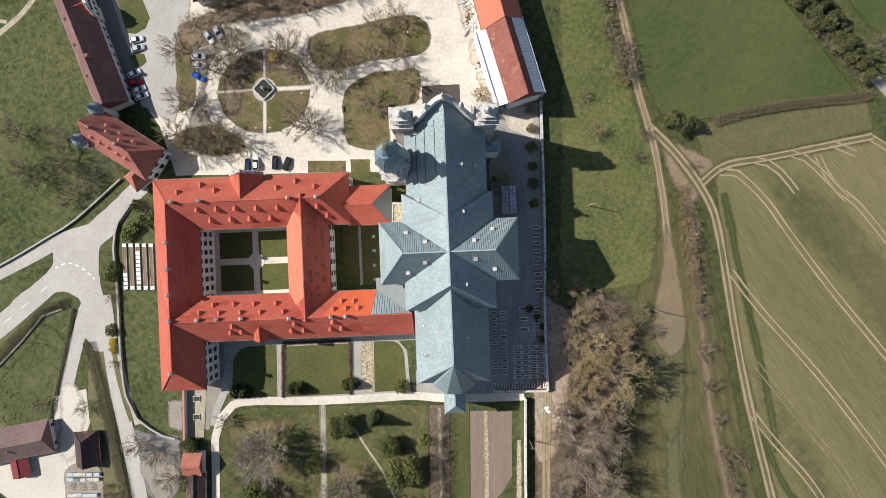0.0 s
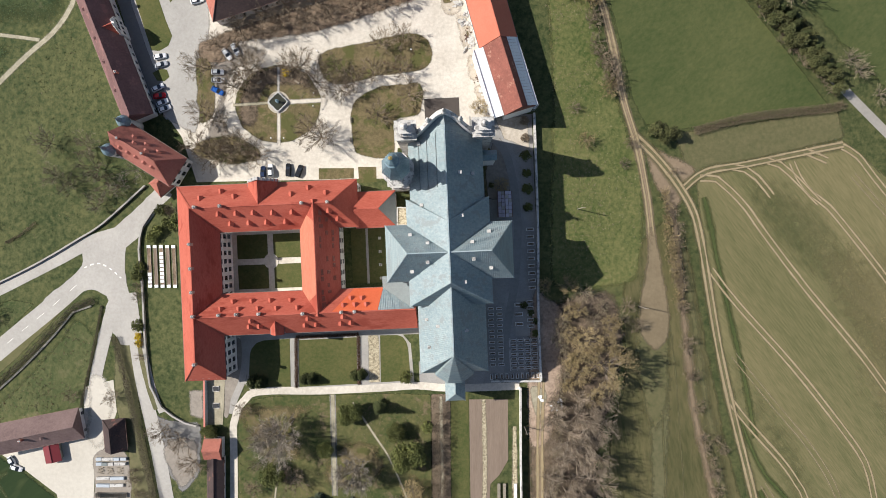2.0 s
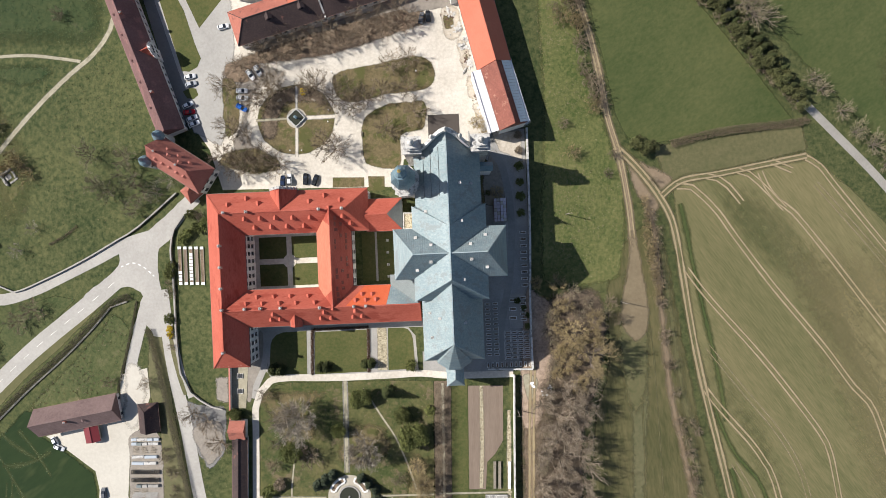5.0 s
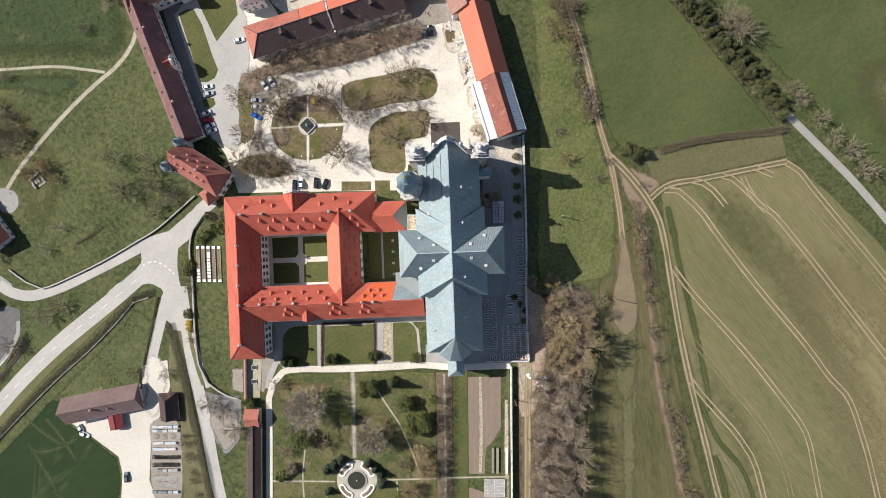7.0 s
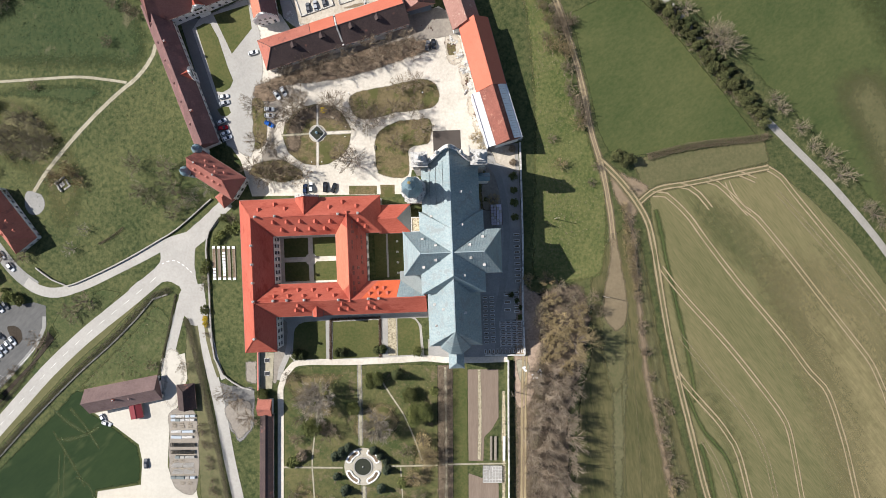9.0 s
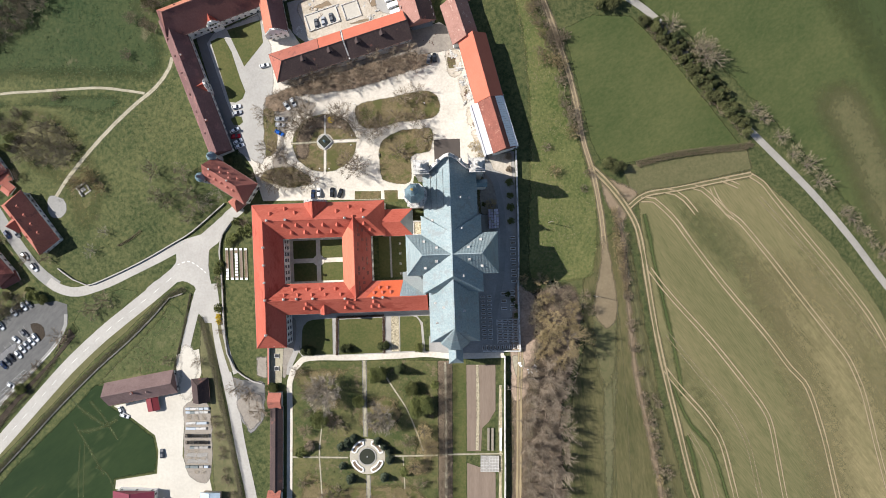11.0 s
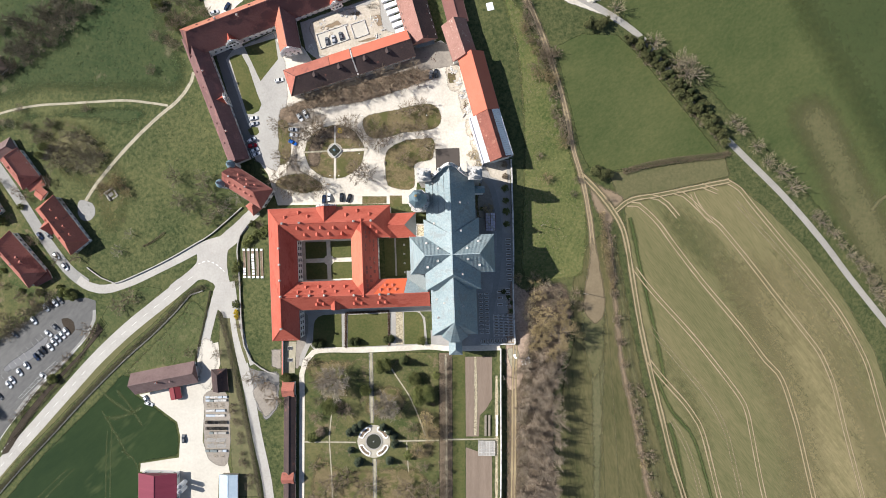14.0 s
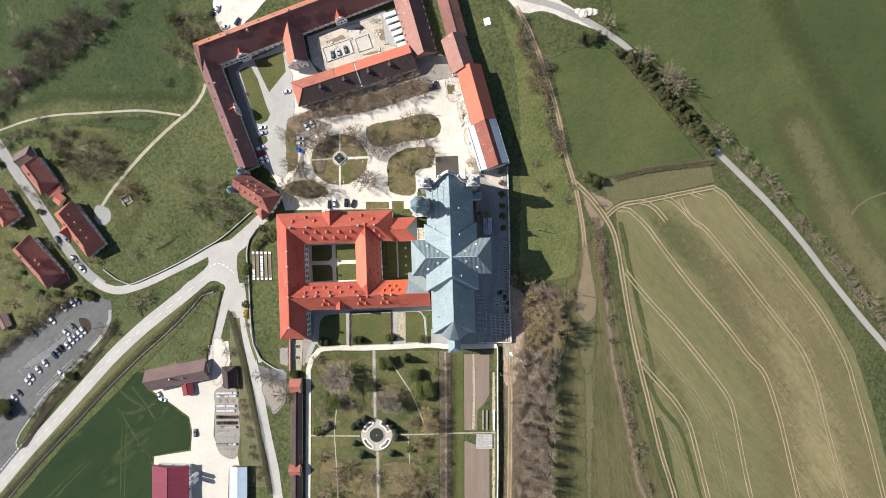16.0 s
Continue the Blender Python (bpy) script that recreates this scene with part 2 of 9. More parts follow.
COPPER_CROSS = mat("weathered_grey_green_metal_cross", (0.178, 0.241, 0.262), (0.350, 0.405, 0.414), 0.5, 0.0, big=0.10, fine=1.3, mixfine=0.55, bump=0.02, spots=((0.245, 0.278, 0.282), 0.4, 0.3), spec=0.3, detail=8.0, span=(0.36, 0.62), stretch=(2.3, (1.0, 0.16, 1)))
LILAC = mat("lilac_grey_felt", (0.32, 0.29, 0.36), (0.48, 0.45, 0.52), 0.9, big=0.4, fine=1.5, bump=0.2)
GUTTER = plain("dulled_copper_gutter", (0.20, 0.13, 0.11), 0.6, 0.3)
SLATE = mat("dull_grey_metal_sheet", (0.150, 0.172, 0.172), (0.215, 0.238, 0.235), 0.5, 0.2, big=0.15, fine=1.5, mixfine=0.5, bump=0.1)
VERDIGRIS = mat("verdigris_copper", (0.100, 0.166, 0.205), (0.222, 0.306, 0.342), 0.5, 0.1, big=0.3, fine=2.0, mixfine=0.5, bump=0.05, span=(0.36, 0.62))
WHITE = mat("white_lime_render", (0.690, 0.670, 0.640), (0.810, 0.795, 0.770), 0.9, big=0.12, fine=1.6, mixfine=0.5, bump=0.03, spots=((0.600, 0.580, 0.540), 0.20, 0.2))
STONE = mat("pale_limestone", (0.380, 0.365, 0.345), (0.620, 0.600, 0.565), 0.88, big=0.4, fine=1.8, mixfine=0.5, bump=0.1, spots=((0.240, 0.230, 0.220), 0.6, 0.3), span=(0.36, 0.62))
OLDWALL = mat("mossy_stone_coping", (0.170, 0.155, 0.130), (0.300, 0.280, 0.245), 0.92, big=0.3, fine=1.6, mixfine=0.5, bump=0.4)
PINKWALL = plain("pink_wall_tiles", (0.52, 0.20, 0.16), 0.8)
DARKWOOD = plain("dark_wood", (0.10, 0.06, 0.045), 0.8)
TIMBER = plain("grey_timber", (0.30, 0.26, 0.21), 0.85, jitter=0.15)
IRON = plain("grey_metal", (0.35, 0.36, 0.38), 0.45, 0.6)
STACK = plain("chimney_render", (0.36, 0.24, 0.20), 0.9)
DARK = plain("dark_recess", (0.035, 0.036, 0.040), 0.6)
GRANITE = mat("grave_granite", (0.200, 0.195, 0.190), (0.420, 0.410, 0.400), 0.5, big=0.8, fine=5.0, mixfine=0.6, bump=0.05, jitter=0.35)
FRAMES = plain("white_window_paint", (0.72, 0.72, 0.70), 0.5)
GOLD = plain("gilded_metal", (0.85, 0.58, 0.20), 0.3, 0.9)
PLASTIC = plain("white_sheeting", (0.74, 0.75, 0.77), 0.4)
WATER = plain("dark_pond_water", (0.040, 0.042, 0.030), 0.12)
DEEPGRASS = mat("deep_green_grass", (0.030, 0.050, 0.014), (0.106, 0.108, 0.044), 0.95, big=0.03, fine=0.7, mixfine=0.6, bump=0.9, detail=12.0, span=(0.39, 0.61), spots=((0.13, 0.12, 0.06), 0.06, 0.06))
ORCHARD = mat("orchard_grass", (0.030, 0.052, 0.013), (0.135, 0.120, 0.050), 0.95, big=0.07, fine=0.7, mixfine=0.45, bump=0.6, detail=12.0, span=(0.38, 0.62), spots=((0.145, 0.115, 0.066), 0.16, 0.2))
OLIVE = mat("olive_slope_grass", (0.058, 0.061, 0.022), (0.138, 0.118, 0.054), 0.95, big=0.04, fine=0.8, mixfine=0.55, bump=0.6, stretch=(80, (0.25, 1.0, 1)), detail=12.0, span=(0.38, 0.62))
TUSSOCK = mat("rank_meadow_grass", (0.030, 0.050, 0.013), (0.075, 0.090, 0.030), 0.95, big=0.3, fine=1.5, mixfine=0.5, bump=0.0)
YARD = mat("grey_churchyard_gravel", (0.230, 0.222, 0.210), (0.350, 0.338, 0.320), 0.92, big=0.2, fine=2.0, mixfine=0.5, bump=0.2)
SCRUB = mat("brown_scrub_twigs", (0.085, 0.064, 0.042), (0.190, 0.146, 0.098), 0.95, big=0.4, fine=2.0, mixfine=0.5, bump=0.0)
HEDGETWIG = mat("dark_red_brown_twigs", (0.070, 0.040, 0.026), (0.150, 0.090, 0.060), 0.95, big=0.5, fine=2.0, mixfine=0.5, bump=0.0)
BARK = mat("grey_brown_bark", (0.120, 0.095, 0.074), (0.220, 0.178, 0.145), 0.95, big=0.5, fine=3.0, mixfine=0.6, bump=0.3)
TWIG = mat("bare_brown_twigs", (0.145, 0.112, 0.078), (0.270, 0.213, 0.152), 0.95, big=0.25, fine=1.5, mixfine=0.5, bump=0.0, jitter=0.22)
DUSKTWIG = mat("dusky_brown_twigs", (0.112, 0.095, 0.067), (0.238, 0.201, 0.145), 0.95, big=0.12, fine=1.5, mixfine=0.5, bump=0.0, jitter=0.35)
BUDS = mat("budding_ochre_twigs", (0.190, 0.146, 0.076), (0.385, 0.298, 0.160), 0.95, big=0.25, fine=1.5, mixfine=0.5, bump=0.0, jitter=0.25)
PALE = mat("pale_grey_twigs", (0.185, 0.158, 0.130), (0.345, 0.300, 0.250), 0.95, big=0.25, fine=1.5, mixfine=0.5, bump=0.0, jitter=0.22)
NEEDLE = mat("olive_green_needles", (0.026, 0.038, 0.013), (0.078, 0.086, 0.030), 0.9, big=0.3, fine=1.5, mixfine=0.5, bump=0.0, jitter=0.3)
YEWLEAF = mat("dull_olive_needles", (0.040, 0.050, 0.018), (0.135, 0.132, 0.052), 0.9, big=0.3, fine=1.5, mixfine=0.5, bump=0.0, jitter=0.3)
EVERGREEN = mat("olive_green_leaves", (0.052, 0.070, 0.020), (0.160, 0.162, 0.050), 0.85, big=0.3, fine=1.5, mixfine=0.5, bump=0.0, jitter=0.3)
SPRUCE = mat("blue_green_needles", (0.036, 0.050, 0.030), (0.080, 0.096, 0.060), 0.9, big=0.3, fine=1.5, mixfine=0.5, bump=0.0, jitter=0.15)
FORSYTHIA = mat("yellow_blossom", (0.420, 0.300, 0.015), (0.620, 0.460, 0.030), 0.9, big=0.5, fine=2.0, mixfine=0.5, bump=0.0)


def glass_mat():
    m = bpy.data.materials.new("window_glass")
    m.use_nodes = True
    b = m.node_tree.nodes["Principled BSDF"]
    b.inputs["Base Color"].default_value = (0.03, 0.035, 0.045, 1)
    b.inputs["Roughness"].default_value, b.inputs["Specular IOR Level"].default_value = 0.06, 0.6
    return m


GLASS = glass_mat()


WORN_EDGE = {}


def worn(material, wide=False):
    """The same surface, thinning out raggedly towards its rim, where the ground under it shows."""
    key = (material.name, wide)
    if key not in WORN_EDGE:
        m = material.copy()
        m.name = material.name + "_thinning_out"
        nt = m.node_tree
        out = nt.nodes["Material Output"]
        at = nt.nodes.new("ShaderNodeAttribute")
        at.attribute_name = "cover"
        geo = nt.nodes.new("ShaderNodeNewGeometry")
        total = at.outputs["Fac"]
        for size, share in ((0.35, 0.55), (2.2, 0.55)):
            tx = nt.nodes.new("ShaderNodeTexNoise")
            tx.inputs["Scale"].default_value, tx.inputs["Detail"].default_value = size, 4.0
            nt.links.new(geo.outputs["Position"], tx.inputs["Vector"])
            ma = nt.nodes.new("ShaderNodeMath")
            ma.operation = "MULTIPLY_ADD"
            ma.inputs[1].default_value = share
            nt.links.new(tx.outputs["Fac"], ma.inputs[0])
            nt.links.new(total, ma.inputs[2])
            total = ma.outputs[0]
        rg = nt.nodes.new("ShaderNodeMapRange")
        rg.inputs["From Min"].default_value, rg.inputs["From Max"].default_value = (0.62, 1.55) if wide else (0.72, 1.12)
        nt.links.new(total, rg.inputs["Value"])
        mix, clear = nt.nodes.new("ShaderNodeMixShader"), nt.nodes.new("ShaderNodeBsdfTransparent")
        nt.links.new(rg.outputs[0], mix.inputs[0])
        nt.links.new(clear.outputs[0], mix.inputs[1])
        nt.links.new(nt.nodes["Principled BSDF"].outputs[0], mix.inputs[2])
        nt.links.new(mix.outputs[0], out.inputs["Surface"])
        WORN_EDGE[key] = m
    return WORN_EDGE[key]


# ---- small builders ----
def mesh_from(bm, name, material, smooth=False):
    me = bpy.data.meshes.new(name)
    bmesh.ops.recalc_face_normals(bm, faces=bm.faces[:])
    bm.to_mesh(me)
    bm.free()
    me.materials.append(material)
    if smooth:
        me.polygons.foreach_set("use_smooth", [True] * len(me.polygons))
    return me


def part(name, bm, material, parent, label="", smooth=False):
    ob = new(name, mesh_from(bm, name, material, smooth))
    ob.parent = parent
    return tagged(ob, label)


def piece(name, me, parent, m):
    """One more object on a mesh that alike pieces share."""
    ob = new(name, me)
    ob.parent = parent
    ob.matrix_basis = m
    return ob


def thing(name, m, label, category, group="", kind=""):
    ob = new(name)
    ob.empty_display_size = 0.5
    ob.matrix_world = m
    return tagged(ob, label, category, group, kind)


def solid(name, bm, material, m, label, category, group="", kind="", smooth=False):
    ob = new(name, mesh_from(bm, name, material, smooth))
    ob.matrix_world = m
    return tagged(ob, label, category, group, kind)


def box(bm, x0, x1, y0, y1, z0, z1, m=None):
    v = [bm.verts.new(p) for p in ((x0, y0, z0), (x1, y0, z0), (x1, y1, z0), (x0, y1, z0), (x0, y0, z1), (x1, y0, z1), (x1, y1, z1), (x0, y1, z1))]
    for f in ((0, 3, 2, 1), (4, 5, 6, 7), (0, 1, 5, 4), (1, 2, 6, 5), (2, 3, 7, 6), (3, 0, 4, 7)):
        bm.faces.new([v[i] for i in f])
    if m:
        bmesh.ops.transform(bm, matrix=m, verts=v)
    return v


def rings(bm, levels, sides, m=None, cap=True, turn=0.0, square=False):
    """A turned body: levels of (radius, height)."""
    made, last = [], None
    for r, z in levels:
        ring = [bm.verts.new((r * math.cos(2 * math.pi * k / sides + turn), r * math.sin(2 * math.pi * k / sides + turn), z)) for k in range(sides)]
        made += ring
        if last:
            for k in range(sides):
                bm.faces.new((last[k], last[(k + 1) % sides], ring[(k + 1) % sides], ring[k]))
        elif cap:
            bm.faces.new(ring[::-1])
        last = ring
    if cap:
        bm.faces.new(last)
    if m:
        bmesh.ops.transform(bm, matrix=m, verts=made)


def prism(bm, outline, z0, z1):
    lo = [bm.verts.new((x, y, z0)) for x, y in outline]
    hi = [bm.verts.new((x, y, z1)) for x, y in outline]
    n = len(lo)
    for k in range(n):
        bm.faces.new((lo[k], lo[(k + 1) % n], hi[(k + 1) % n], hi[k]))
    bm.faces.new(hi)
    bm.faces.new(lo[::-1])


# ---- the lie of the land: a hilltop that falls away to both sides ----
def soft_ramp(v, s=12.0):
    v = min(max(v, -400.0), 230.0)
    return s * math.log1p(math.exp(v / s))


def land(x, y):
    return -0.115 * soft_ramp(x - 34) - 0.09 * soft_ramp(-x - 78)


def curve(points, step=3.0, closed=False):
    """A smooth line through the points."""
    p = [Vector(q) for q in points]
    n = len(p)
    out = []
    for i in range(n if closed else n - 1):
        a, b, c, d = (p[(i + k) % n] if closed else p[min(max(i + k, 0), n - 1)] for k in (-1, 0, 1, 2))
        count = max(1, int((c - b).length / step))
        for k in range(count):
            t = k / count
            out.append(0.5 * ((2 * b) + (c - a) * t + (2 * a - 5 * b + 4 * c - d) * t * t + (3 * b - a - 3 * c + d) * t ** 3))
    if not closed:
        out.append(p[-1])
    return out


def area(name, outline, material, up, label="", category="", smooth=False, cell=7.0, kind="structure", fade=0.0):
    """A surface laid on the land."""
    pts = curve(outline, 1.6, True) if smooth else [Vector(p) for p in outline]
    if smooth:
        pts = [p + Vector((noise.noise((p.x * 0.4, p.y * 0.4, 1.7)), noise.noise((p.x * 0.4, p.y * 0.4, 8.3)))) * 0.55 for p in pts]
    bm = bmesh.new()
    bm.faces.new([bm.verts.new((p.x, p.y, 0)) for p in pts])
    bmesh.ops.triangulate(bm, faces=bm.faces[:])
    cell = min(cell, max(0.6, fade * 0.5)) if fade else cell
    for axis in (0, 1):
        lo, hi = min(p[axis] for p in pts), max(p[axis] for p in pts)
        n = Vector((1 - axis, axis, 0))
        k = math.floor(lo / cell) + 1
        while k * cell < hi:
            bmesh.ops.bisect_plane(bm, geom=bm.verts[:] + bm.edges[:] + bm.faces[:], plane_co=n * (k * cell), plane_no=n)
            k += 1
    cover = []
    rim = np.array([(p.x, p.y) for p in pts])
    run = np.roll(rim, -1, axis=0) - rim
    size = (run ** 2).sum(1) + 1e-9
    for v in bm.verts:
        if fade:
            q = np.array((v.co.x, v.co.y)) - rim
            s = np.clip((q * run).sum(1) / size, 0, 1)[:, None]
            cover.append(min(1.0, math.sqrt(((q - s * run) ** 2).sum(1).min()) / fade))
        v.co.z = land(v.co.x, v.co.y) + up
    for f in bm.faces:
        if f.normal.z < 0:
            f.normal_flip()
    me = bpy.data.meshes.new(name)
    bm.to_mesh(me)
    bm.free()
    me.materials.append(worn(material, fade > 6) if fade else material)
    if fade:
        me.attributes.new("cover", "FLOAT", "POINT").data.foreach_set("value", cover)
    ob = new(name, me)
    return tagged(ob, label, category, kind=kind)


def strip(bm, points, width, up, shift=0.0, step=3.0, wobble=0.0):
    """A ribbon on the land along a smooth line."""
    line = curve(points, step)
    last = None
    for i, p in enumerate(line):
        d = (line[min(i + 1, len(line) - 1)] - line[max(i - 1, 0)]).normalized()
        side = Vector((-d.y, d.x))
        w = width * (1 + wobble * noise.noise((p.x * 0.13, p.y * 0.13, 3.1)))
        row = []
        for k in (-0.5, 0.0, 0.5):
            q = p + side * (shift + k * w)
            row.append(bm.verts.new((q.x, q.y, land(q.x, q.y) + up)))
        if last:
            for k in (0, 1):
                bm.faces.new((last[k + 1], last[k], row[k], row[k + 1]))
        last = row


def ribbon_mesh(name, bm, material, soft):
    """Ribbons made by strip(); every third vertex lies on the middle line."""
    me = bpy.data.meshes.new(name)
    bm.to_mesh(me)
    bm.free()
    me.materials.append(worn(material, True) if soft else material)
    if soft:
        me.attributes.new("cover", "FLOAT", "POINT").data.foreach_set("value", [soft * 1.35 if k % 3 == 1 else 0.0 for k in range(len(me.vertices))])
    return me


def lane(name, points, width, material, up, label="", category="", wobble=0.06, soft=0.0):
    bm = bmesh.new()
    strip(bm, points, width, up, 0.0, 3.0, wobble)
    me = ribbon_mesh(name, bm, material, soft)
    return tagged(new(name, me), label, category, kind="structure")


# ---- ground: one sheet out to the horizon ----
def spaced(near, cell):
    v, out = 0.0, [0.0]
    while v < 2600:
        v += cell if v < near else max(cell, (v - near) * 0.25)
        out.append(v)
    return [-a for a in out[:0:-1]] + out


xs, ys = spaced(330, 5.0), spaced(240, 5.0)
_v = [(x, y, land(x, y)) for y in ys for x in xs]
_w = len(xs)
_f = [(j * _w + i, j * _w + i + 1, (j + 1) * _w + i + 1, (j + 1) * _w + i) for j in range(len(ys) - 1) for i in range(_w - 1)]
_me = bpy.data.meshes.new("ground")
_me.from_pydata(_v, [], _f)
_me.materials.append(MEADOW)
ground = tagged(new("ground", _me), "green and straw-coloured spring meadow on a hilltop", "meadow", kind="structure")

# fields
area("track_corner", [(62, 36), (70, 33), (81.0, 28.4), (84.4, 24.2), (79, 14), (74, 8), (70, 16), (67.7, 20), (65, 28)], TRACK, 0.03, "bare earth where farm tracks meet", "track", smooth=True, fade=4.0)
area("headland", [(74, 38.5), (100, 42), (135, 48), (138, 36), (101, 27), (80, 22)], FALLOW, 0.018, "olive-brown headland grass", "field", fade=3.0)
area("sandy_crop", [(126, -2), (168, 0), (200, -28), (216, -60), (230, -97.4), (240, -145), (170, -150), (158, -96), (146, -64), (134, -38)], SAND, 0.028, "sandy thin part of the drilled field", "field", smooth=True, fade=32.0)
area("field_east", [(82, 24), (101, 28.6), (137, 36.6), (156, 22), (176, 4), (197, -22), (215, -51), (225, -80), (234, -112), (252, -180), (135, -180), (115, -131), (102, -78), (91, -35), (85, 0)], STUBBLE, 0.02, "drilled olive-brown field with tractor lines", "field", fade=2.5)
for _p in ([(98, 21), (112, 24), (130, 12), (150, -14), (168, -40), (160, -50), (146, -38), (128, -16), (108, 2)], [(140, 27), (156, 12), (182, -17), (206, -44), (216, -68), (206, -62), (188, -38), (164, -10)], [(92, -30), (104, -44), (122, -70), (130, -96), (122, -100), (110, -78), (98, -56)]):
    area("green_crop", _p, GREENCROP, 0.0245, "greener stretch of young crop", "field", smooth=True, fade=15.0)
area("field_north_east", [(48, 98), (62, 105), (80, 105), (90, 96), (116, 67), (133, 46.6), (87, 39.3), (75, 37.4), (65, 39.6), (60.4, 48), (57.4, 62), (54.6, 73), (51.4, 85)], LUSH, 0.02, "smooth green hay meadow", "field", fade=2.0)
area("field_far_east", [(80, 119), (104, 97), (128, 75), (150, 54), (175, 29), (200, 0), (236, -42), (300, -80), (300, 180), (100, 190)], LUSH, 0.03, "dark green far meadow", "field", smooth=True, fade=4.0)
area("deep_meadow_far_east", [(158, 190), (160, 130), (178, 96), (190, 78), (206, 50), (222, 30), (240, 10), (300, -20), (300, 190)], DARKLUSH, 0.04, "deep green far meadow", "field", smooth=True, fade=22.0)
area("fallow_far_east", [(163.6, 70.0), (172.6, 79.5), (187.7, 81.0), (197.4, 70.1), (206.9, 52.5), (219.2, 29.7), (228, 14), (246, -10), (236, -52), (206.0, -14.0), (186.5, 20.1), (179.7, 35.5), (167.6, 58.0)], THINGRASS, 0.05, "brownish fallow strip in the meadow", "field", smooth=True, fade=13.0)
area("field_south_west", [(-232, -134), (-204, -102), (-176, -75), (-163, -61.5), (-156, -62.7), (-154.5, -72), (-145, -77.5), (-134, -85), (-132.4, -92), (-133, -102), (-152.7, -105.7), (-153.5, -170), (-260, -170)], WHEAT, 0.02, "dark green field of young crop", "field", fade=2.5)
for _p, _w in (([(-165.4, -70.2), (-158.7, -77.6), (-152.0, -87.4)], 1.4), ([(-173.3, -80.5), (-165.2, -92.9), (-158.5, -104.0)], 1.2), ([(-167.9, -89.2), (-168.5, -104.3), (-169.0, -135.0)], 0.7), ([(-170.2, -90.5), (-170.9, -104.4), (-171.0, -135.1)], 0.7), ([(-214.0, -132.0), (-201.5, -119.6), (-191.3, -110.3)], 0.7), ([(-209.6, -131.8), (-197.4, -119.2), (-187.3, -109.5)], 0.7), ([(-176.8, -67.4), (-168.0, -75.3), (-157.3, -81.3)], 1.6), ([(-172, -84), (-162, -83), (-152, -78)], 1.8), ([(-163, -100), (-157, -103), (-153, -112)], 1.2)):
    lane("crop_trace", _p, _w * 1.6, CROPTRACE, 0.035, "faint paler wheel trace in young crop", "tractor line", 0.7, 0.5)
area("verge_east", [(20, 130), (30, 92), (33, 45), (32, 0), (36, -15), (60, -14), (64, -10), (66, 8), (65, 28), (60, 40), (54, 62), (46, 88), (38, 108)], VERGE, 0.015, "sunny green grass below the monastery wall", "field", smooth=True, fade=4.0)
area("slope_south", [(58, -10), (70, 8), (80, 2), (84, -14), (89, -40), (96, -72), (104, -100), (114, -150), (54, -150), (52, -70), (57, -45)], OLIVE, 0.012, "olive green grass between wood and field hedge", "field", smooth=True, fade=3.0)
lane("path_far_east", [(212, 21), (215.5, 25.4), (220, 28.3), (226, 31), (232, 32.8), (244, 36)], 2.4, FALLOW, 0.06, "faint dry path across the far meadow", "path", 0.3, 1.2)

area("field_north_west", [(-262, 60), (-240, 67), (-210, 76), (-180, 75.6), (-150, 75), (-134, 74), (-128, 88), (-138, 110), (-150, 150), (-262, 150)], DEEPMEADOW, 0.02, "dark green meadow below a shrub belt", "field", smooth=True, fade=8.0)

area("meadow_farm", [(-200, -100), (-163, -62), (-135, -34), (-127, -24), (-119, -32), (-122, -48), (-125, -62), (-152, -68), (-163, -64)], DEEPGRASS, 0.018, "green meadow above the farm", "meadow", smooth=True, fade=3.0)

# roads and tracks
area("turning_place", [(-100.6, -52.2), (-97.0, -57.1), (-89.2, -58.6), (-83.0, -59.6), (-82.6, -69.3), (-83.0, -75.4), (-86.1, -80.0), (-89.6, -83.1), (-92, -79.3), (-95, -76.4), (-98, -69.6), (-100, -60.6)], ASPHALT, 0.055, "pale worn turning place by the garden shed", "road", smooth=True, fade=1.5)
area("turning_place_dirt", [(-96.5, -68), (-90, -63.5), (-83.8, -65), (-83.6, -75), (-86.6, -79.6), (-90, -81.6), (-93.6, -77)], DIRT, 0.085, "trampled greyish ground beside the lane", "road", smooth=True, fade=2.4)
area("shed_slab", [(-87.6, -47.9), (-81.4, -47.4), (-81.4, -58.6), (-87.3, -57.3)], DIRT, 0.12, "trodden grey ground below the wing", "yard", fade=2.2)
lane("verge_lane", [(-104.3, -31.8), (-103.1, -39.4), (-100.7, -48.5), (-98.4, -55.0)], 1.5, WORN, 0.12, "narrow brown grass verge", "verge", 0.2)
lane("lane_terrace", [(-102.8, -32), (-101.6, -39.4), (-99.2, -48.5), (-96.4, -56.0)], 2.0, ROAD, 0.10, "narrow side lane below the terrace wall", "road", 0.0)
lane("road_main", [(-262, -152), (-239, -124), (-223, -105.4), (-207, -88.2), (-191.2, -71), (-175.7, -54.4), (-160.3, -40.3), (-148, -30.5), (-136, -21.2), (-124, -11.4), (-118, -7)], 6.6, ROAD, 0.06, "pale worn asphalt country road", "road", 0.02)
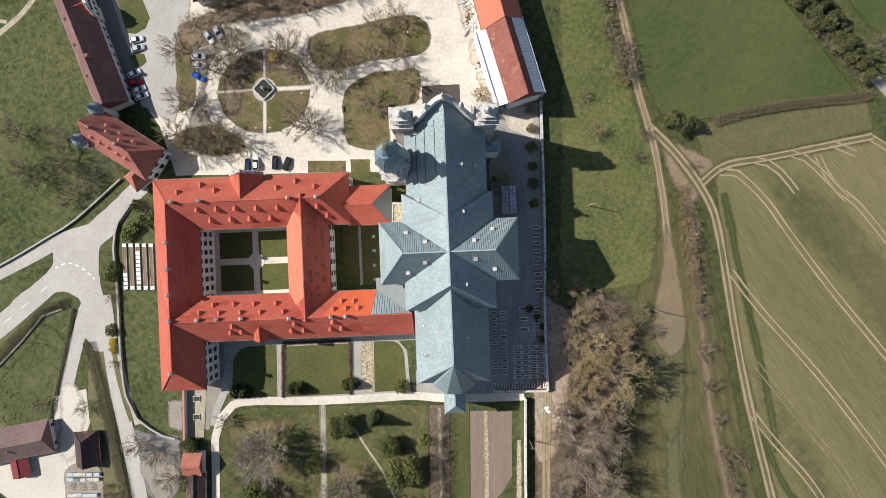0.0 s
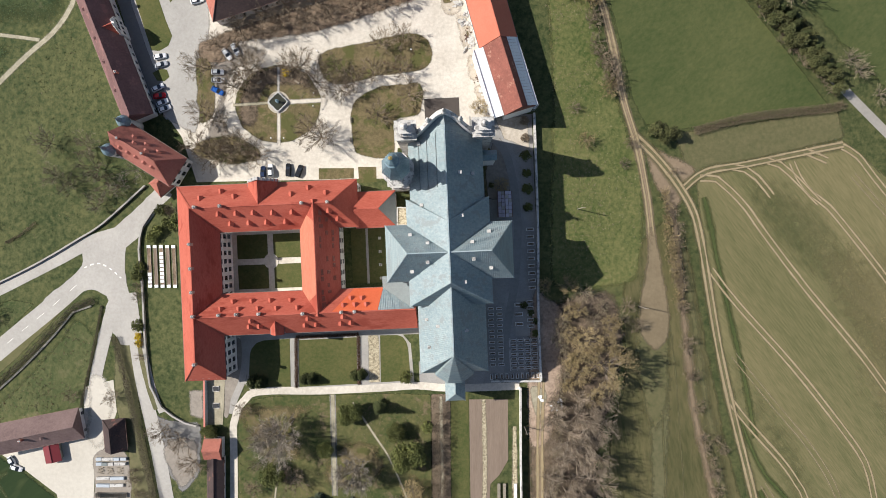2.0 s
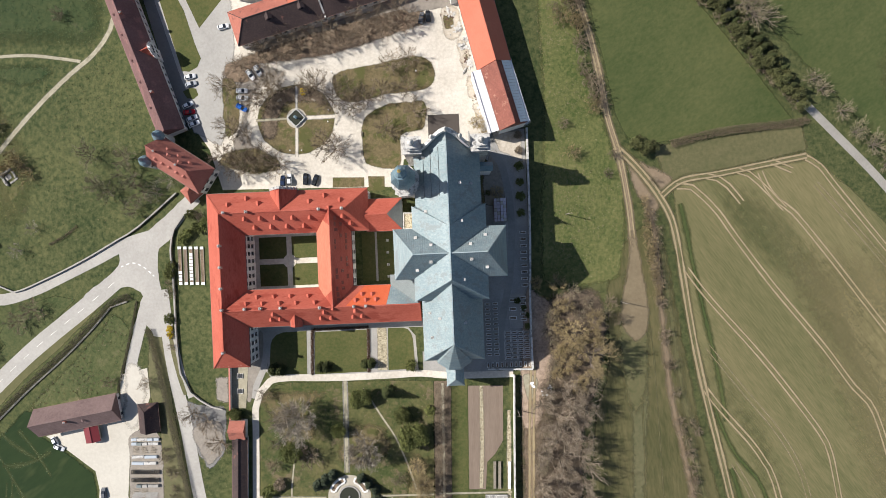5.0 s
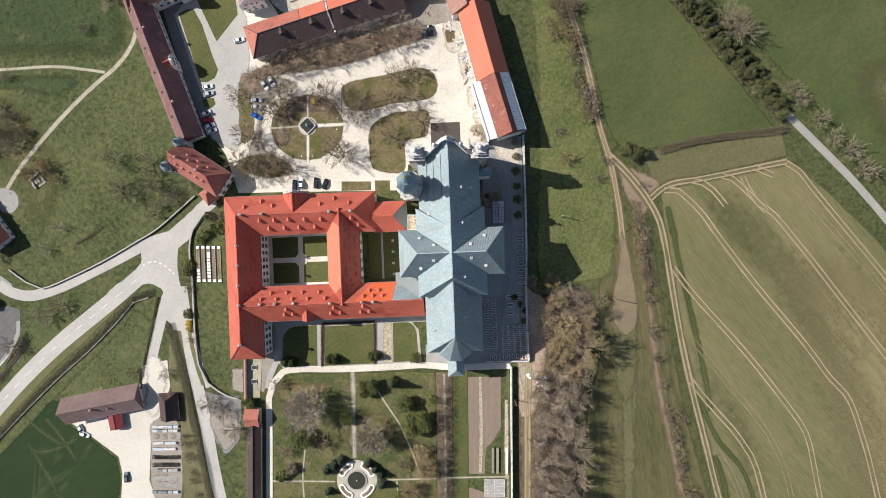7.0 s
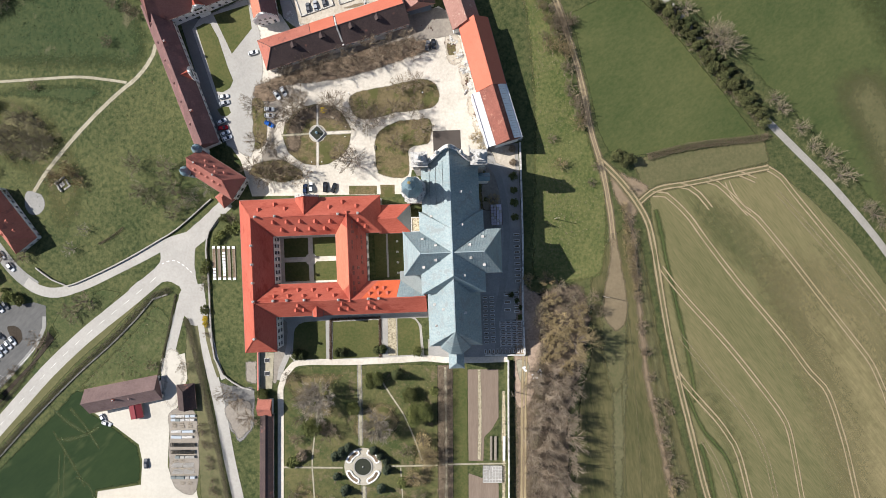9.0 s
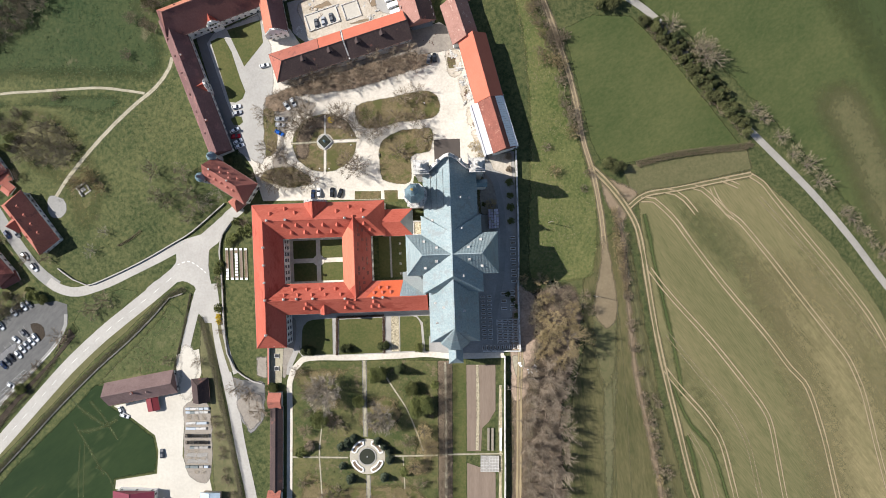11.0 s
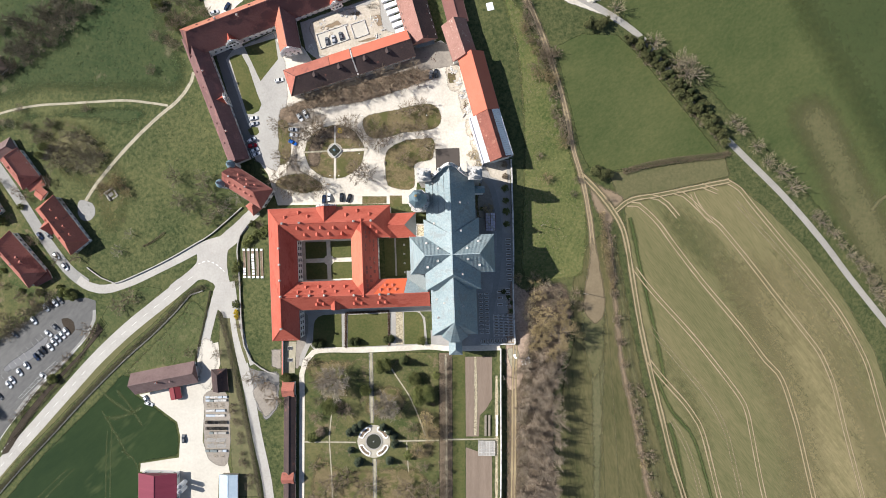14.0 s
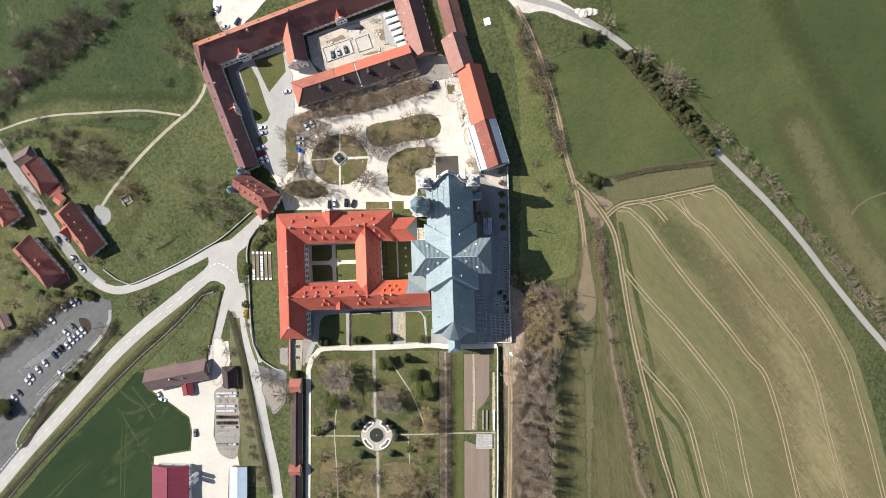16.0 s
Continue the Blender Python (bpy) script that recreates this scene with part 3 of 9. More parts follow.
area("road_junction", [(-126, 0.2), (-118, 3.4), (-112, 6.6), (-103, 14.4), (-97, 19.2), (-92.8, 17), (-97.8, 11.2), (-102, 6), (-105, 2.2), (-108.5, -0.8), (-109.2, -6), (-108.4, -14), (-106.8, -22), (-105.4, -28.5), (-106.4, -33), (-110.6, -33.4), (-113.6, -29.2), (-116.0, -34), (-119.0, -33), (-117.4, -26.5), (-115.7, -20.5), (-115, -18.5), (-117.5, -15.8), (-123.2, -15), (-128, -18), (-134, -23.2), (-138.2, -18.8), (-131.6, -13.4), (-126, -8.8), (-123.8, -5.4), (-124.4, -2.4)], ROAD, 0.07, "pale asphalt road junction by the gate", "road", smooth=True)
lane("road_south", [(-107.6, -16), (-105.2, -32.8), (-102.8, -47), (-98.2, -67), (-93.7, -90), (-89.2, -109.6), (-86.4, -128), (-80, -165)], 4.9, ROAD, 0.085, "narrow pale asphalt lane", "road", 0.02)
lane("road_village", [(-262, 86), (-240, 54.7), (-232, 43.2), (-220.6, 28), (-212.5, 16.8), (-204.4, 5), (-191.7, -10.4), (-181.5, -18)], 5.6, STREET, 0.08, "grey asphalt village street", "road", 0.02)
lane("road_lane", [(-186, -15.5), (-180.6, -18.8), (-171.2, -20.2), (-157.3, -16), (-142, -8.9), (-131, -3.6), (-121, 1.4), (-112, 4.0)], 4.4, ROAD, 0.09, "pale lane beside the monastery wall", "road", 0.03)
area("car_park", [(-262, -74), (-239.3, -55.6), (-229.8, -48.0), (-220.3, -40.5), (-210.9, -35.2), (-200.0, -27.0), (-187.6, -25.4), (-182.2, -24.5), (-176.8, -26), (-176.4, -34.7), (-179.0, -40.5), (-181.0, -43.7), (-187.4, -50.8), (-199.7, -62.7), (-207.5, -70.9), (-215.3, -80.7), (-221.5, -88.2), (-227.0, -95.7), (-229.4, -101), (-228.4, -105.3), (-224.6, -106.6), (-232.4, -117.0), (-240, -126), (-262, -150)], CARPARK, 0.05, "grey asphalt visitor car park", "car park")
lane("path_car_park", [(-177.4, -30.6), (-177.6, -35.7), (-179.9, -40.7), (-184.1, -46.7), (-196.5, -59.7), (-206, -68.6), (-213.4, -76.0), (-219, -83)], 1.7, STREET, 0.10, "grey paved footway along the car park", "path", 0.0)
lane("drive", [(-113.6, -22), (-115.7, -28.8), (-118.0, -37.4), (-120.0, -47), (-119.4, -58)], 4.3, ROAD, 0.09, "pale asphalt farm drive", "road", 0.03)
area("drive_mouth", [(-122.6, -44), (-115.6, -43.6), (-112.6, -50), (-113.6, -62), (-118, -70), (-124, -66), (-123.8, -56)], CONCRETE, 0.11, "cream concrete where the drive meets the yard", "yard", smooth=True, fade=4.5)
area("yard", [(-124, -48), (-113.4, -45.3), (-112.2, -56), (-117.5, -70.4), (-120.3, -79), (-121, -93.5), (-118, -102), (-108.4, -102.6), (-106.8, -110), (-112.8, -111), (-113.3, -150), (-135, -150), (-134.7, -110.5), (-153, -109.8), (-152.7, -105.7), (-133, -102), (-132.4, -91.6), (-134, -84.7), (-144.7, -77.5), (-154, -72), (-124.1, -65)], CONCRETE, 0.055, "cream concrete farmyard", "yard")
lane("path_meadow", [(-252, 60), (-237.7, 64.9), (-224, 69), (-208, 71.5), (-192.3, 72.1), (-176.6, 72.7), (-161, 73), (-148.7, 71.5), (-139.5, 70)], 1.6, TRODDEN, 0.05, "pale gravel footpath", "path", 0.06, 1.6)
lane("path_hill", [(-126.4, 86), (-127.6, 81.5), (-130, 77.6), (-135, 71.9), (-144, 65), (-154.7, 55.6), (-164, 46.3), (-173.2, 36), (-179.4, 28), (-184, 20.6)], 2.4, TRODDEN, 0.06, "pale gravel footpath across the meadow", "path", 0.06, 1.6)
area("playground", [(-186, 24), (-179, 23), (-176.8, 18), (-179.5, 13.4), (-184.5, 14), (-187, 19)], STREET, 0.07, "round grey paved rest place", "pavement", smooth=True, fade=0.8)
area("rough_ground", [(-208, 62), (-190, 66), (-174, 58), (-164, 44), (-158, 28), (-160, 12), (-172, 6), (-180, 26), (-196, 34), (-204, 44)], ORCHARD, 0.03, "brownish rough ground under scrub", "meadow", smooth=True, fade=9.0)
area("dark_meadow", [(-252, 58), (-228, 66), (-200, 70), (-170, 71), (-148, 69), (-158, 60), (-178, 62), (-204, 64), (-226, 58), (-240, 50)], DEEPMEADOW, 0.035, "darker grass below the footpath", "meadow", smooth=True, fade=6.0)
lane("road_east", [(10, 139), (32.5, 129.5), (51.2, 125.1), (62.9, 120.4), (74.6, 114.5), (89.4, 105), (101.4, 92.4), (119.5, 69.6), (137.8, 52.5), (147.1, 43.9), (165.7, 26.5), (184.6, 6), (200.4, -13.5), (219.7, -36), (232, -49.6), (262, -86)], 3.3, FARMROAD, 0.07, "narrow pale farm road", "road", 0.02)
_tracks = {
    "track_ridge": ([(32, 124), (38.3, 113.3), (44.1, 99), (49, 85), (52.5, 73.7), (55.2, 62.3), (58.1, 48), (62.5, 33.8), (65.5, 19.5), (67.0, 9), (68.2, -3), (69.2, -14)], 1.4, 0.55),
    "track_field": ([(61, 37), (69, 29.6), (76.3, 21), (82.3, 11), (85.2, -0.4), (87.7, -14.8), (91.3, -35), (95.8, -55.2), (101.8, -78.4), (107.8, -101.7), (115.4, -125.7), (124, -160)], 1.7, 0.6),
    "track_head": ([(79, 19), (86.7, 24.6), (101.5, 27.4), (122.6, 31.8), (136.3, 34.6)], 1.6, 0.5),
    "track_wall": ([(30.3, -44), (29.8, -66), (29.8, -88.5), (29.4, -123), (28, -160)], 1.5, 0.7),
}
for _name, (_pts, _gauge, _rut) in _tracks.items():
    lane(_name, _pts, _gauge * 2.9, FALLOW if "field" in _name or "head" in _name else TRACK, 0.035, "worn earth farm track", "track", 0.25, 1.1)
    bm = bmesh.new()
    for _s in (-0.5, 0.5):
        strip(bm, _pts, _rut * 2.2, 0.115 + 0.01 * len(_tracks) * 0.1 + 0.004 * _s, _s * _gauge, 2.0, 0.5)
    tagged(new(_name + "_ruts", ribbon_mesh(_name + "_ruts", bm, RUT, 1.1)), "pale wheel ruts pressed into earth", "track", kind="structure")
_lines = [
    [(84.6, 22.4), (90.6, 22.1), (95.2, 18.4), (101.0, 12.6), (107.4, 4.0), (122.6, -14.9), (138.0, -32.4), (145.6, -41.3), (156.0, -54.6), (162.2, -60.6), (166.0, -68.0), (169.6, -78.4), (173.2, -90.3), (180.2, -118.6), (192, -165)],
    [(117.5, 28.2), (120.0, 23.0), (124.8, 17.2), (131.0, 12.9), (145.2, -3.2), (162.2, -23.8), (177.0, -41.6), (184.0, -50.5), (188.6, -59.5), (192.2, -68.5), (198.6, -92.4), (207.2, -122.5), (219, -165)],
    [(136.0, 33.9), (141.8, 30.6), (148.0, 23.3), (163.6, 5.7), (179.3, -12.0), (195.0, -31.3), (206.0, -49.3), (210.8, -59.9), (214.4, -71.9), (223.4, -102.1), (240, -165)],
    [(88.4, -8.5), (93.2, -14.8), (100.8, -23.5), (117.2, -41.0), (130.8, -57.2), (142.3, -72.0), (146.0, -79.4), (148.4, -89.7), (154.2, -117.7), (166, -165)],
    [(95.2, -52.9), (101.8, -61.1), (113.8, -74.3), (119.2, -81.7), (123.2, -89.1), (129.2, -111.1), (143, -165)],
    [(96, 26.4), (100.6, 25.6), (104.9, 22.8), (110.3, 16.5)], [(108.6, 28.6), (113.0, 27.4), (116.9, 24.4), (127.5, 14.3)], [(122.2, 32.2), (130.5, 28.9)],
]
_faint = [[(96.6, -37.6), (110.4, -54.0), (124.3, -70.2), (134.1, -86.4), (139.8, -106.7), (150, -150)], [(107, -82), (113, -92), (118, -104), (124, -126)], [(140, 24), (172, -10), (206, -50)]]
for _k, _pts in enumerate(_lines + _faint):
    for _s in (-1, 1):
        bm = bmesh.new()
        strip(bm, _pts, 1.05 if _k < len(_lines) else 0.7, 0.045 + 0.006 * _k + 0.002 * _s, _s * 0.95, 3.0, 0.5)
        tagged(new("tramline", ribbon_mesh("tramline", bm, RUT, 1.15 if _k < len(_lines) else 0.6)), "pale tractor wheel line in a drilled field", "tractor line", kind="structure")
area("worn_patch", [(64, -8), (72, -8), (75, -24), (76, -38), (73.5, -60), (66, -62), (60.5, -40), (61.6, -22)], FALLOW, 0.14, "worn olive-brown grass below the turning place", "track", smooth=True, fade=6.0)
area("bare_patch", [(66.2, 7), (68.2, 7), (71.0, -1.7), (72.8, -11.3), (74.4, -21.7), (74, -32), (68.5, -36), (63, -30), (62.8, -20), (64.4, -11.2), (65.6, -1.7)], BAREEARTH, 0.15, "bare brown turning place of the track", "track", smooth=True, fade=2.8)
area("worn_strip", [(62.5, -18), (72.8, -20), (74.7, -37.2), (75, -55.9), (74, -88), (72, -140), (68, -140), (66.6, -84.6), (65.7, -55.7), (62.4, -36.9)], WORN, 0.03, "worn brownish grass along the wood", "track", smooth=True, fade=4.0)
for _n, _p, _w in (("track_slope", [(68, -20), (70.6, -45), (72, -70), (73.4, -100), (75, -140)], 0.5), ("track_slope_b", [(72, -16), (75.4, -37), (77, -56), (79, -84), (83, -140)], 0.45), ("hedge_dirt", [(74.0, 13.9), (76.1, 5.3), (77.3, -6.2), (78.5, -20.6), (80.0, -34.9), (82.4, -55.1), (86.3, -72.4), (90.5, -91.1), (93.5, -104.2), (96.5, -118.7), (113, -150)], 1.9), ("headland_dry", [(77.6, 8), (78.4, 0), (80.1, -11.3), (82.8, -28.0), (85.0, -43.7), (88.3, -60.5), (91.6, -77.3), (97, -100), (104, -130)], 3.2)):
    lane(_n, _p, _w * 2, TRACK if _n == "hedge_dirt" else FALLOW, 0.04, "faint dry wheel line in grass", "track", 0.7, 0.7)
# fresher and barer drill strips of the field
for _n, _p, _w in (("drill_strip", [(86, 16), (88.4, 6), (90.5, -4.4), (95.1, -23.7), (100.6, -46.6), (104.3, -66.1)], 2.0), ("drill_strip_b", [(99.5, -60), (101.8, -66.9), (107.8, -78.6), (116.8, -88.9), (121.4, -99.2), (127, -118), (136, -150)], 1.7), ("drill_strip_c", [(106, -84), (108.7, -91.6), (111.8, -104.7), (114.5, -119.3), (121, -150)], 2.4)):
    lane(_n, _p, _w * 1.7, LUSH, 0.035, "greener strip of young crop", "field", 0.5, 0.85)

# ---- monastery grounds, on the axes of the church ----
AB = pose(-0.65, -2.0, 0, 0, 0, 2.3)


def ab(pts):
    return [tuple((AB @ Vector((x, y, 0)))[:2]) for x, y in pts]


area("forecourt", [(-94, 43), (-92.4, 66), (-99, 64), (-104, 66), (-111, 92), (-107, 95), (-86, 105), (-72, 97), (-66, 88), (-78, 74), (-20, 94), (-6, 100), (2, 95), (10, 66), (18, 45), (12, 40), (6, 33), (-17, 32), (-18, 22), (-84, 21), (-89, 36)], GRAVEL, 0.03, "bright limestone gravel forecourt", "forecourt")
area("court_asphalt", [(-95.4, 42), (-115.4, 93.8), (-86, 105), (-80, 90), (-78.6, 73), (-80.5, 62), (-80.2, 48), (-84, 36)], COURT, 0.06, "pale grey asphalt court", "forecourt", fade=2.0)
area("lawn_court", [(-108.4, 92.4), (-105.0, 94.0), (-102.2, 93.9), (-98.7, 87.6), (-94.5, 75.2), (-92.2, 69.7), (-93.6, 66.5), (-96.7, 64.9), (-99.5, 65.2), (-104, 79)], LAWN, 0.10, "green court lawn with rounded end", "lawn")
area("lawn_triangle", [(-100.8, 97.4), (-85.7, 101.4), (-84.2, 91.3), (-92.8, 80.9)], LAWN, 0.10, "triangular green lawn", "lawn")
area("court_strip", [(-116, 96), (-106.4, 96.6), (-110, 91.6), (-100.4, 64.4), (-93, 47), (-96.6, 43), (-103, 55)], ASPHALT, 0.075, "darker asphalt along the range", "forecourt", fade=0.6)
area("lawn_island", [(-98.8, 57.6), (-96.4, 58.8), (-94.2, 58.2), (-93.3, 56.2), (-94.8, 54.8), (-97.4, 54.8)], LAWN, 0.11, "small rounded lawn between parked cars", "lawn", smooth=True)
area("lawn_stadium", [(-43.7, 61.6), (-40.4, 64.5), (-33.5, 66), (-23.2, 68.3), (-14.6, 70), (-8.5, 69.2), (-5.6, 65.7), (-5.3, 61.4), (-7.3, 58), (-13.7, 56.4), (-24.9, 55), (-31, 53.2), (-38, 52.8), (-42, 55.5)], DRY, 0.09, "long oval lawn with brown leaf litter", "lawn", smooth=True, fade=1.2)
area("lawn_church", [(-32.7, 44.3), (-30.4, 48.6), (-24.9, 52), (-16.3, 53.4), (-9.5, 53.4), (-8.2, 48.5), (-10.3, 42.5), (-17.6, 40.5), (-18.2, 29.2), (-29.6, 29.3), (-32.4, 34)], DRY, 0.09, "lawn with leaf litter before the church", "lawn", smooth=True, fade=1.2)
_round = [(-56.6 + 14.6 * math.cos(a), 46.6 + 13.2 * math.sin(a)) for a in np.linspace(0, 2 * math.pi, 22)[:-1]]
area("lawn_round", _round, DRY, 0.08, "round lawn quartered by gravel paths", "lawn", smooth=True, fade=1.0)
for _n, _p, _w, _k in (("path_cross_a", [(-71.5, 46.4), (-60, 47)], 1.0, TRODDEN), ("path_cross_b", [(-53, 47.3), (-42.2, 47.8)], 1.7, GRAVEL), ("path_cross_c", [(-56.4, 59), (-56.4, 50)], 1.0, PAVING), ("path_cross_d", [(-56.3, 44.4), (-56.3, 33)], 1.2, GRAVEL)):
    lane(_n, _p, _w * 1.3, _k, 0.11, "narrow pale gravel garden path", "path", 0.2, 1.1)
area("lawn_litter", [(-70, 48), (-66, 57), (-57, 60), (-48, 58), (-44, 51), (-52, 52), (-60, 51), (-62, 45), (-64, 38), (-70, 40)], WOODFLOOR, 0.095, "brown leaf litter under the limes", "lawn", smooth=True, fade=3.5)
area("lawn_bosk", [(-84, 66), (-78, 70), (-20, 89.5), (-8, 82), (-16, 78.5), (-44, 69.5), (-70, 66), (-74, 60), (-83, 61)], LITTER, 0.07, "leaf-strewn ground under a row of bare trees", "lawn", smooth=True, fade=2.5)
area("lawn_west_trees", [(-84, 62), (-78.5, 60), (-77.6, 44), (-83, 40.5), (-84, 50)], DRY, 0.10, "leafy verge beside parking bays", "lawn", smooth=True, fade=1.2)
area("lawn_gate", [(-86, 33), (-80, 36.4), (-72, 36.6), (-66, 34.6), (-61.6, 31), (-63, 27.6), (-72, 26.4), (-80, 28), (-86, 30)], DRY, 0.09, "leafy lawn with bare trees by the gate", "lawn", smooth=True, fade=2.0)
area("worn_court", [(-80, 62), (-72, 67), (-60, 65), (-62, 60), (-71, 57), (-73.5, 46), (-72, 38), (-66, 35), (-74, 31), (-81, 36), (-78, 46), (-78, 56)], DIRT, 0.065, "trampled brownish ground between the parked cars", "forecourt", smooth=True, fade=3.0)
area("lawn_front_strip", [(-43.1, 25.4), (-31.5, 25.4), (-31.5, 22), (-43.1, 21.7)], DRY, 0.09, "small strip lawn by the north wing", "lawn")
area("lawn_tower", [(-30.1, 25.8), (-24.1, 25.8), (-24, 20.8), (-29.8, 20.5)], DRY, 0.09, "small square lawn by the bell tower", "lawn")
area("church_apron", ab([(-5.6, 50.4), (5.8, 50.4), (5.8, 33), (-5.6, 33)]), APRON, 0.12, "dark paving before the church door", "pavement")
area("building_site", [(-74, 109), (-34, 122.5), (-22.3, 103), (-64.2, 90), (-71, 95)], COURT, 0.08, "grey building site with sand and pale slabs", "building site", fade=1.0)
for _p in ([(-69, 108), (-55, 114.3), (-36, 117.5), (-33, 106), (-26, 103.4), (-42.6, 97), (-62, 91.6), (-66, 98)], [(-42.7, 115.5), (-36.3, 120.7), (-34.2, 114.4)]):
    area("site_sand", _p, SANDY, 0.095, "trampled sand on the building site", "building site", smooth=True, fade=2.2)
for _p in ([(-65, 106), (-55, 110), (-53, 108), (-63, 104.6)], [(-46, 99.6), (-36, 102.6), (-35, 101), (-45, 98)], [(-38, 112), (-34.6, 112.6), (-33.4, 107), (-36, 106)], [(-50, 113), (-44, 114), (-45, 111)]):
    area("site_mud", _p, TRACK, 0.1, "damp brown sand on the building site", "building site", smooth=True, fade=1.4)
for _x, _y, _a, _b in ((-57.6, 101.6, 14.2, 7.2), (-44.8, 105.2, 7.0, 7.0)):
    _t = thing("concrete_slab", pose(_x, _y, 0.0, 0, 0, 19), "pale concrete slab with a low kerb on a building site", "slab", "slabs on the building site")
    bm = bmesh.new()
    box(bm, -_a / 2, _a / 2, -_b / 2, _b / 2, -0.1, 0.13)
    part("slab", bm, CONCRETE, _t)
    for _k in (-1, 1):
        bm = bmesh.new()
        box(bm, -_a / 2 - 0.25, _a / 2 + 0.25, _k * _b / 2 - 0.18, _k * _b / 2 + 0.18, -0.1, 0.5)
        part("kerb", bm, STONE, _t)
        bm = bmesh.new()
        box(bm, _k * _a / 2 - 0.18, _k * _a / 2 + 0.18, -_b / 2, _b / 2, -0.1, 0.5)
        part("kerb", bm, STONE, _t)
area("stable_yard", [(-30.2, 93.0), (-18.1, 100.4), (-3.2, 99.1), (-0.5, 92.3), (0.9, 87.5), (-15.3, 85.0), (-18.0, 87.6), (-27.5, 85.6)], DIRT, 0.10, "bare brownish grey yard beside the stable", "yard", fade=1.2)
for _p in ([(-3, 90), (3, 88), (5, 80), (3, 75), (-2, 76), (-4, 84)], [(2, 76), (6.4, 75), (8, 68), (6, 63), (3, 67)], [(6, 63), (9.6, 62), (11, 56), (8, 53), (5.4, 57)], [(7, 52), (13, 53), (15, 47), (11, 45.4)]):
    area("rubble_strip", _p, SANDY, 0.08, "trampled sand and rubble beside the wing", "ground", smooth=True, fade=2.4)
for _p in ([(-2.6, 85), (1.4, 84), (1, 79.6), (-2, 79)], [(4.6, 72), (7, 70), (6, 66.4)], [(10, 53), (13, 52), (13.6, 48.4), (11.4, 48)]):
    area("rubble_grass", _p, DRY, 0.09, "weedy grass between rubble", "ground", smooth=True, fade=1.2)
area("stable_strip", [(-74, 72.5), (-68, 75.8), (-47, 82), (-20, 88.6), (-12, 88), (-12, 85), (-20, 85.4), (-46, 78.4), (-68, 72)], DIRT, 0.076, "bare grey strip along the stable", "yard", smooth=True, fade=2.0)

area("gravel_north", [(-120, 132), (-122, 122), (-118, 113), (-110.5, 112.5), (-102, 119.6), (-96, 126), (-92, 134)], GRAVEL, 0.06, "pale gravel parking behind the range", "parking", smooth=True, fade=1.0)
area("gravel_road_head", [(22, 136), (34, 121), (46, 121.6), (60, 117), (74, 113.4), (64, 123), (50, 130), (36, 138)], GRAVEL, 0.05, "pale gravel where tracks meet the road", "road", smooth=True, fade=1.2)

# cloister garth and gardens
area("garth_paving", ab([(-71.4, 9.8), (-45.6, 9.8), (-45.6, -11.6), (-71.4, -11.6)]), GRAVEL, 0.05, "pale paving of the cloister garth", "pavement")
for _q, (_x, _y, _u) in enumerate(((-64.5, 4.1, 5.1), (-51.8, 4.1, 5.7), (-64.5, -5.9, 5.1), (-51.8, -5.9, 5.7))):
    area("lawn_garth_%d" % (_q + 1), ab([(_x - _u, _y + 4.0), (_x + _u, _y + 4.0), (_x + _u, _y - 4.0), (_x - _u, _y - 4.0)]), LAWN, 0.10, "square lawn in the cloister garth", "lawn")
area("garth_ring", [tuple((AB @ Vector((-58.4 + 2.5 * math.cos(a), -0.9 + 2.5 * math.sin(a), 0)))[:2]) for a in np.linspace(0, 2 * math.pi, 17)[:-1]], GRAVEL, 0.13, "round paved middle of the garth", "pavement")
area("lawn_inner_court", ab([(-31.6, 8.4), (-18, 8.4), (-18, -9.4), (-31.6, -9.4)]), LAWN, 0.06, "narrow shaded lawn between wing and church", "lawn")
lane("path_inner_court", ab([(-26.4, 8.6), (-26.4, -9.6)]), 0.8, PAVING, 0.10, "narrow stone path", "path", 0.0)
for _y in (5.2, 0.8, -3.6, -8.0):
    _t = AB @ Vector((-22.2, _y, 0))
    bm = bmesh.new()
    box(bm, -0.45, 0.45, -0.45, 0.45, 0, 0.35)
    box(bm, -0.3, 0.3, -0.3, 0.3, 0.35, 0.42)
    solid("well_cover", bm, STONE, pose(_t.x, _t.y, 0.06), "small square pale stone cover in the lawn", "well cover", "covers in the inner court")
area("garden_paving", ab([(-71.4, -23.6), (-9.6, -23.4), (-9.6, -27), (-15.9, -26.9), (-13.4, -30), (-12.6, -45), (-66, -45), (-71.4, -38)]), PAVING, 0.04, "grey paved walk along the south wing", "pavement")
area("cobbles_west", [(-74.4, -40), (-70.0, -30), (-66.8, -36), (-67.2, -44), (-70, -50), (-74.0, -58), (-75.2, -57), (-75, -48)], DIRT, 0.052, "grey cobbled ground beside the curving lane", "pavement", fade=0.6)
lane("lane_garden", [(-68.0, -27.6), (-68.0, -31.5), (-67.7, -36.0), (-68.0, -40.4), (-69.2, -46.0), (-71.6, -51.5), (-72.2, -56)], 2.3, PAVING, 0.075, "pale paved lane curving round a lawn", "path", 0.03)
area("lawn_garden_a", [(-66.2, -36.0), (-65.6, -34.2), (-64.0, -32.4), (-61.5, -31.5), (-52.9, -30.9), (-52.6, -46.9), (-65.2, -47.0), (-66.3, -45.6), (-66.5, -42)], LAWN, 0.09, "green garden lawn with a rounded corner", "lawn")
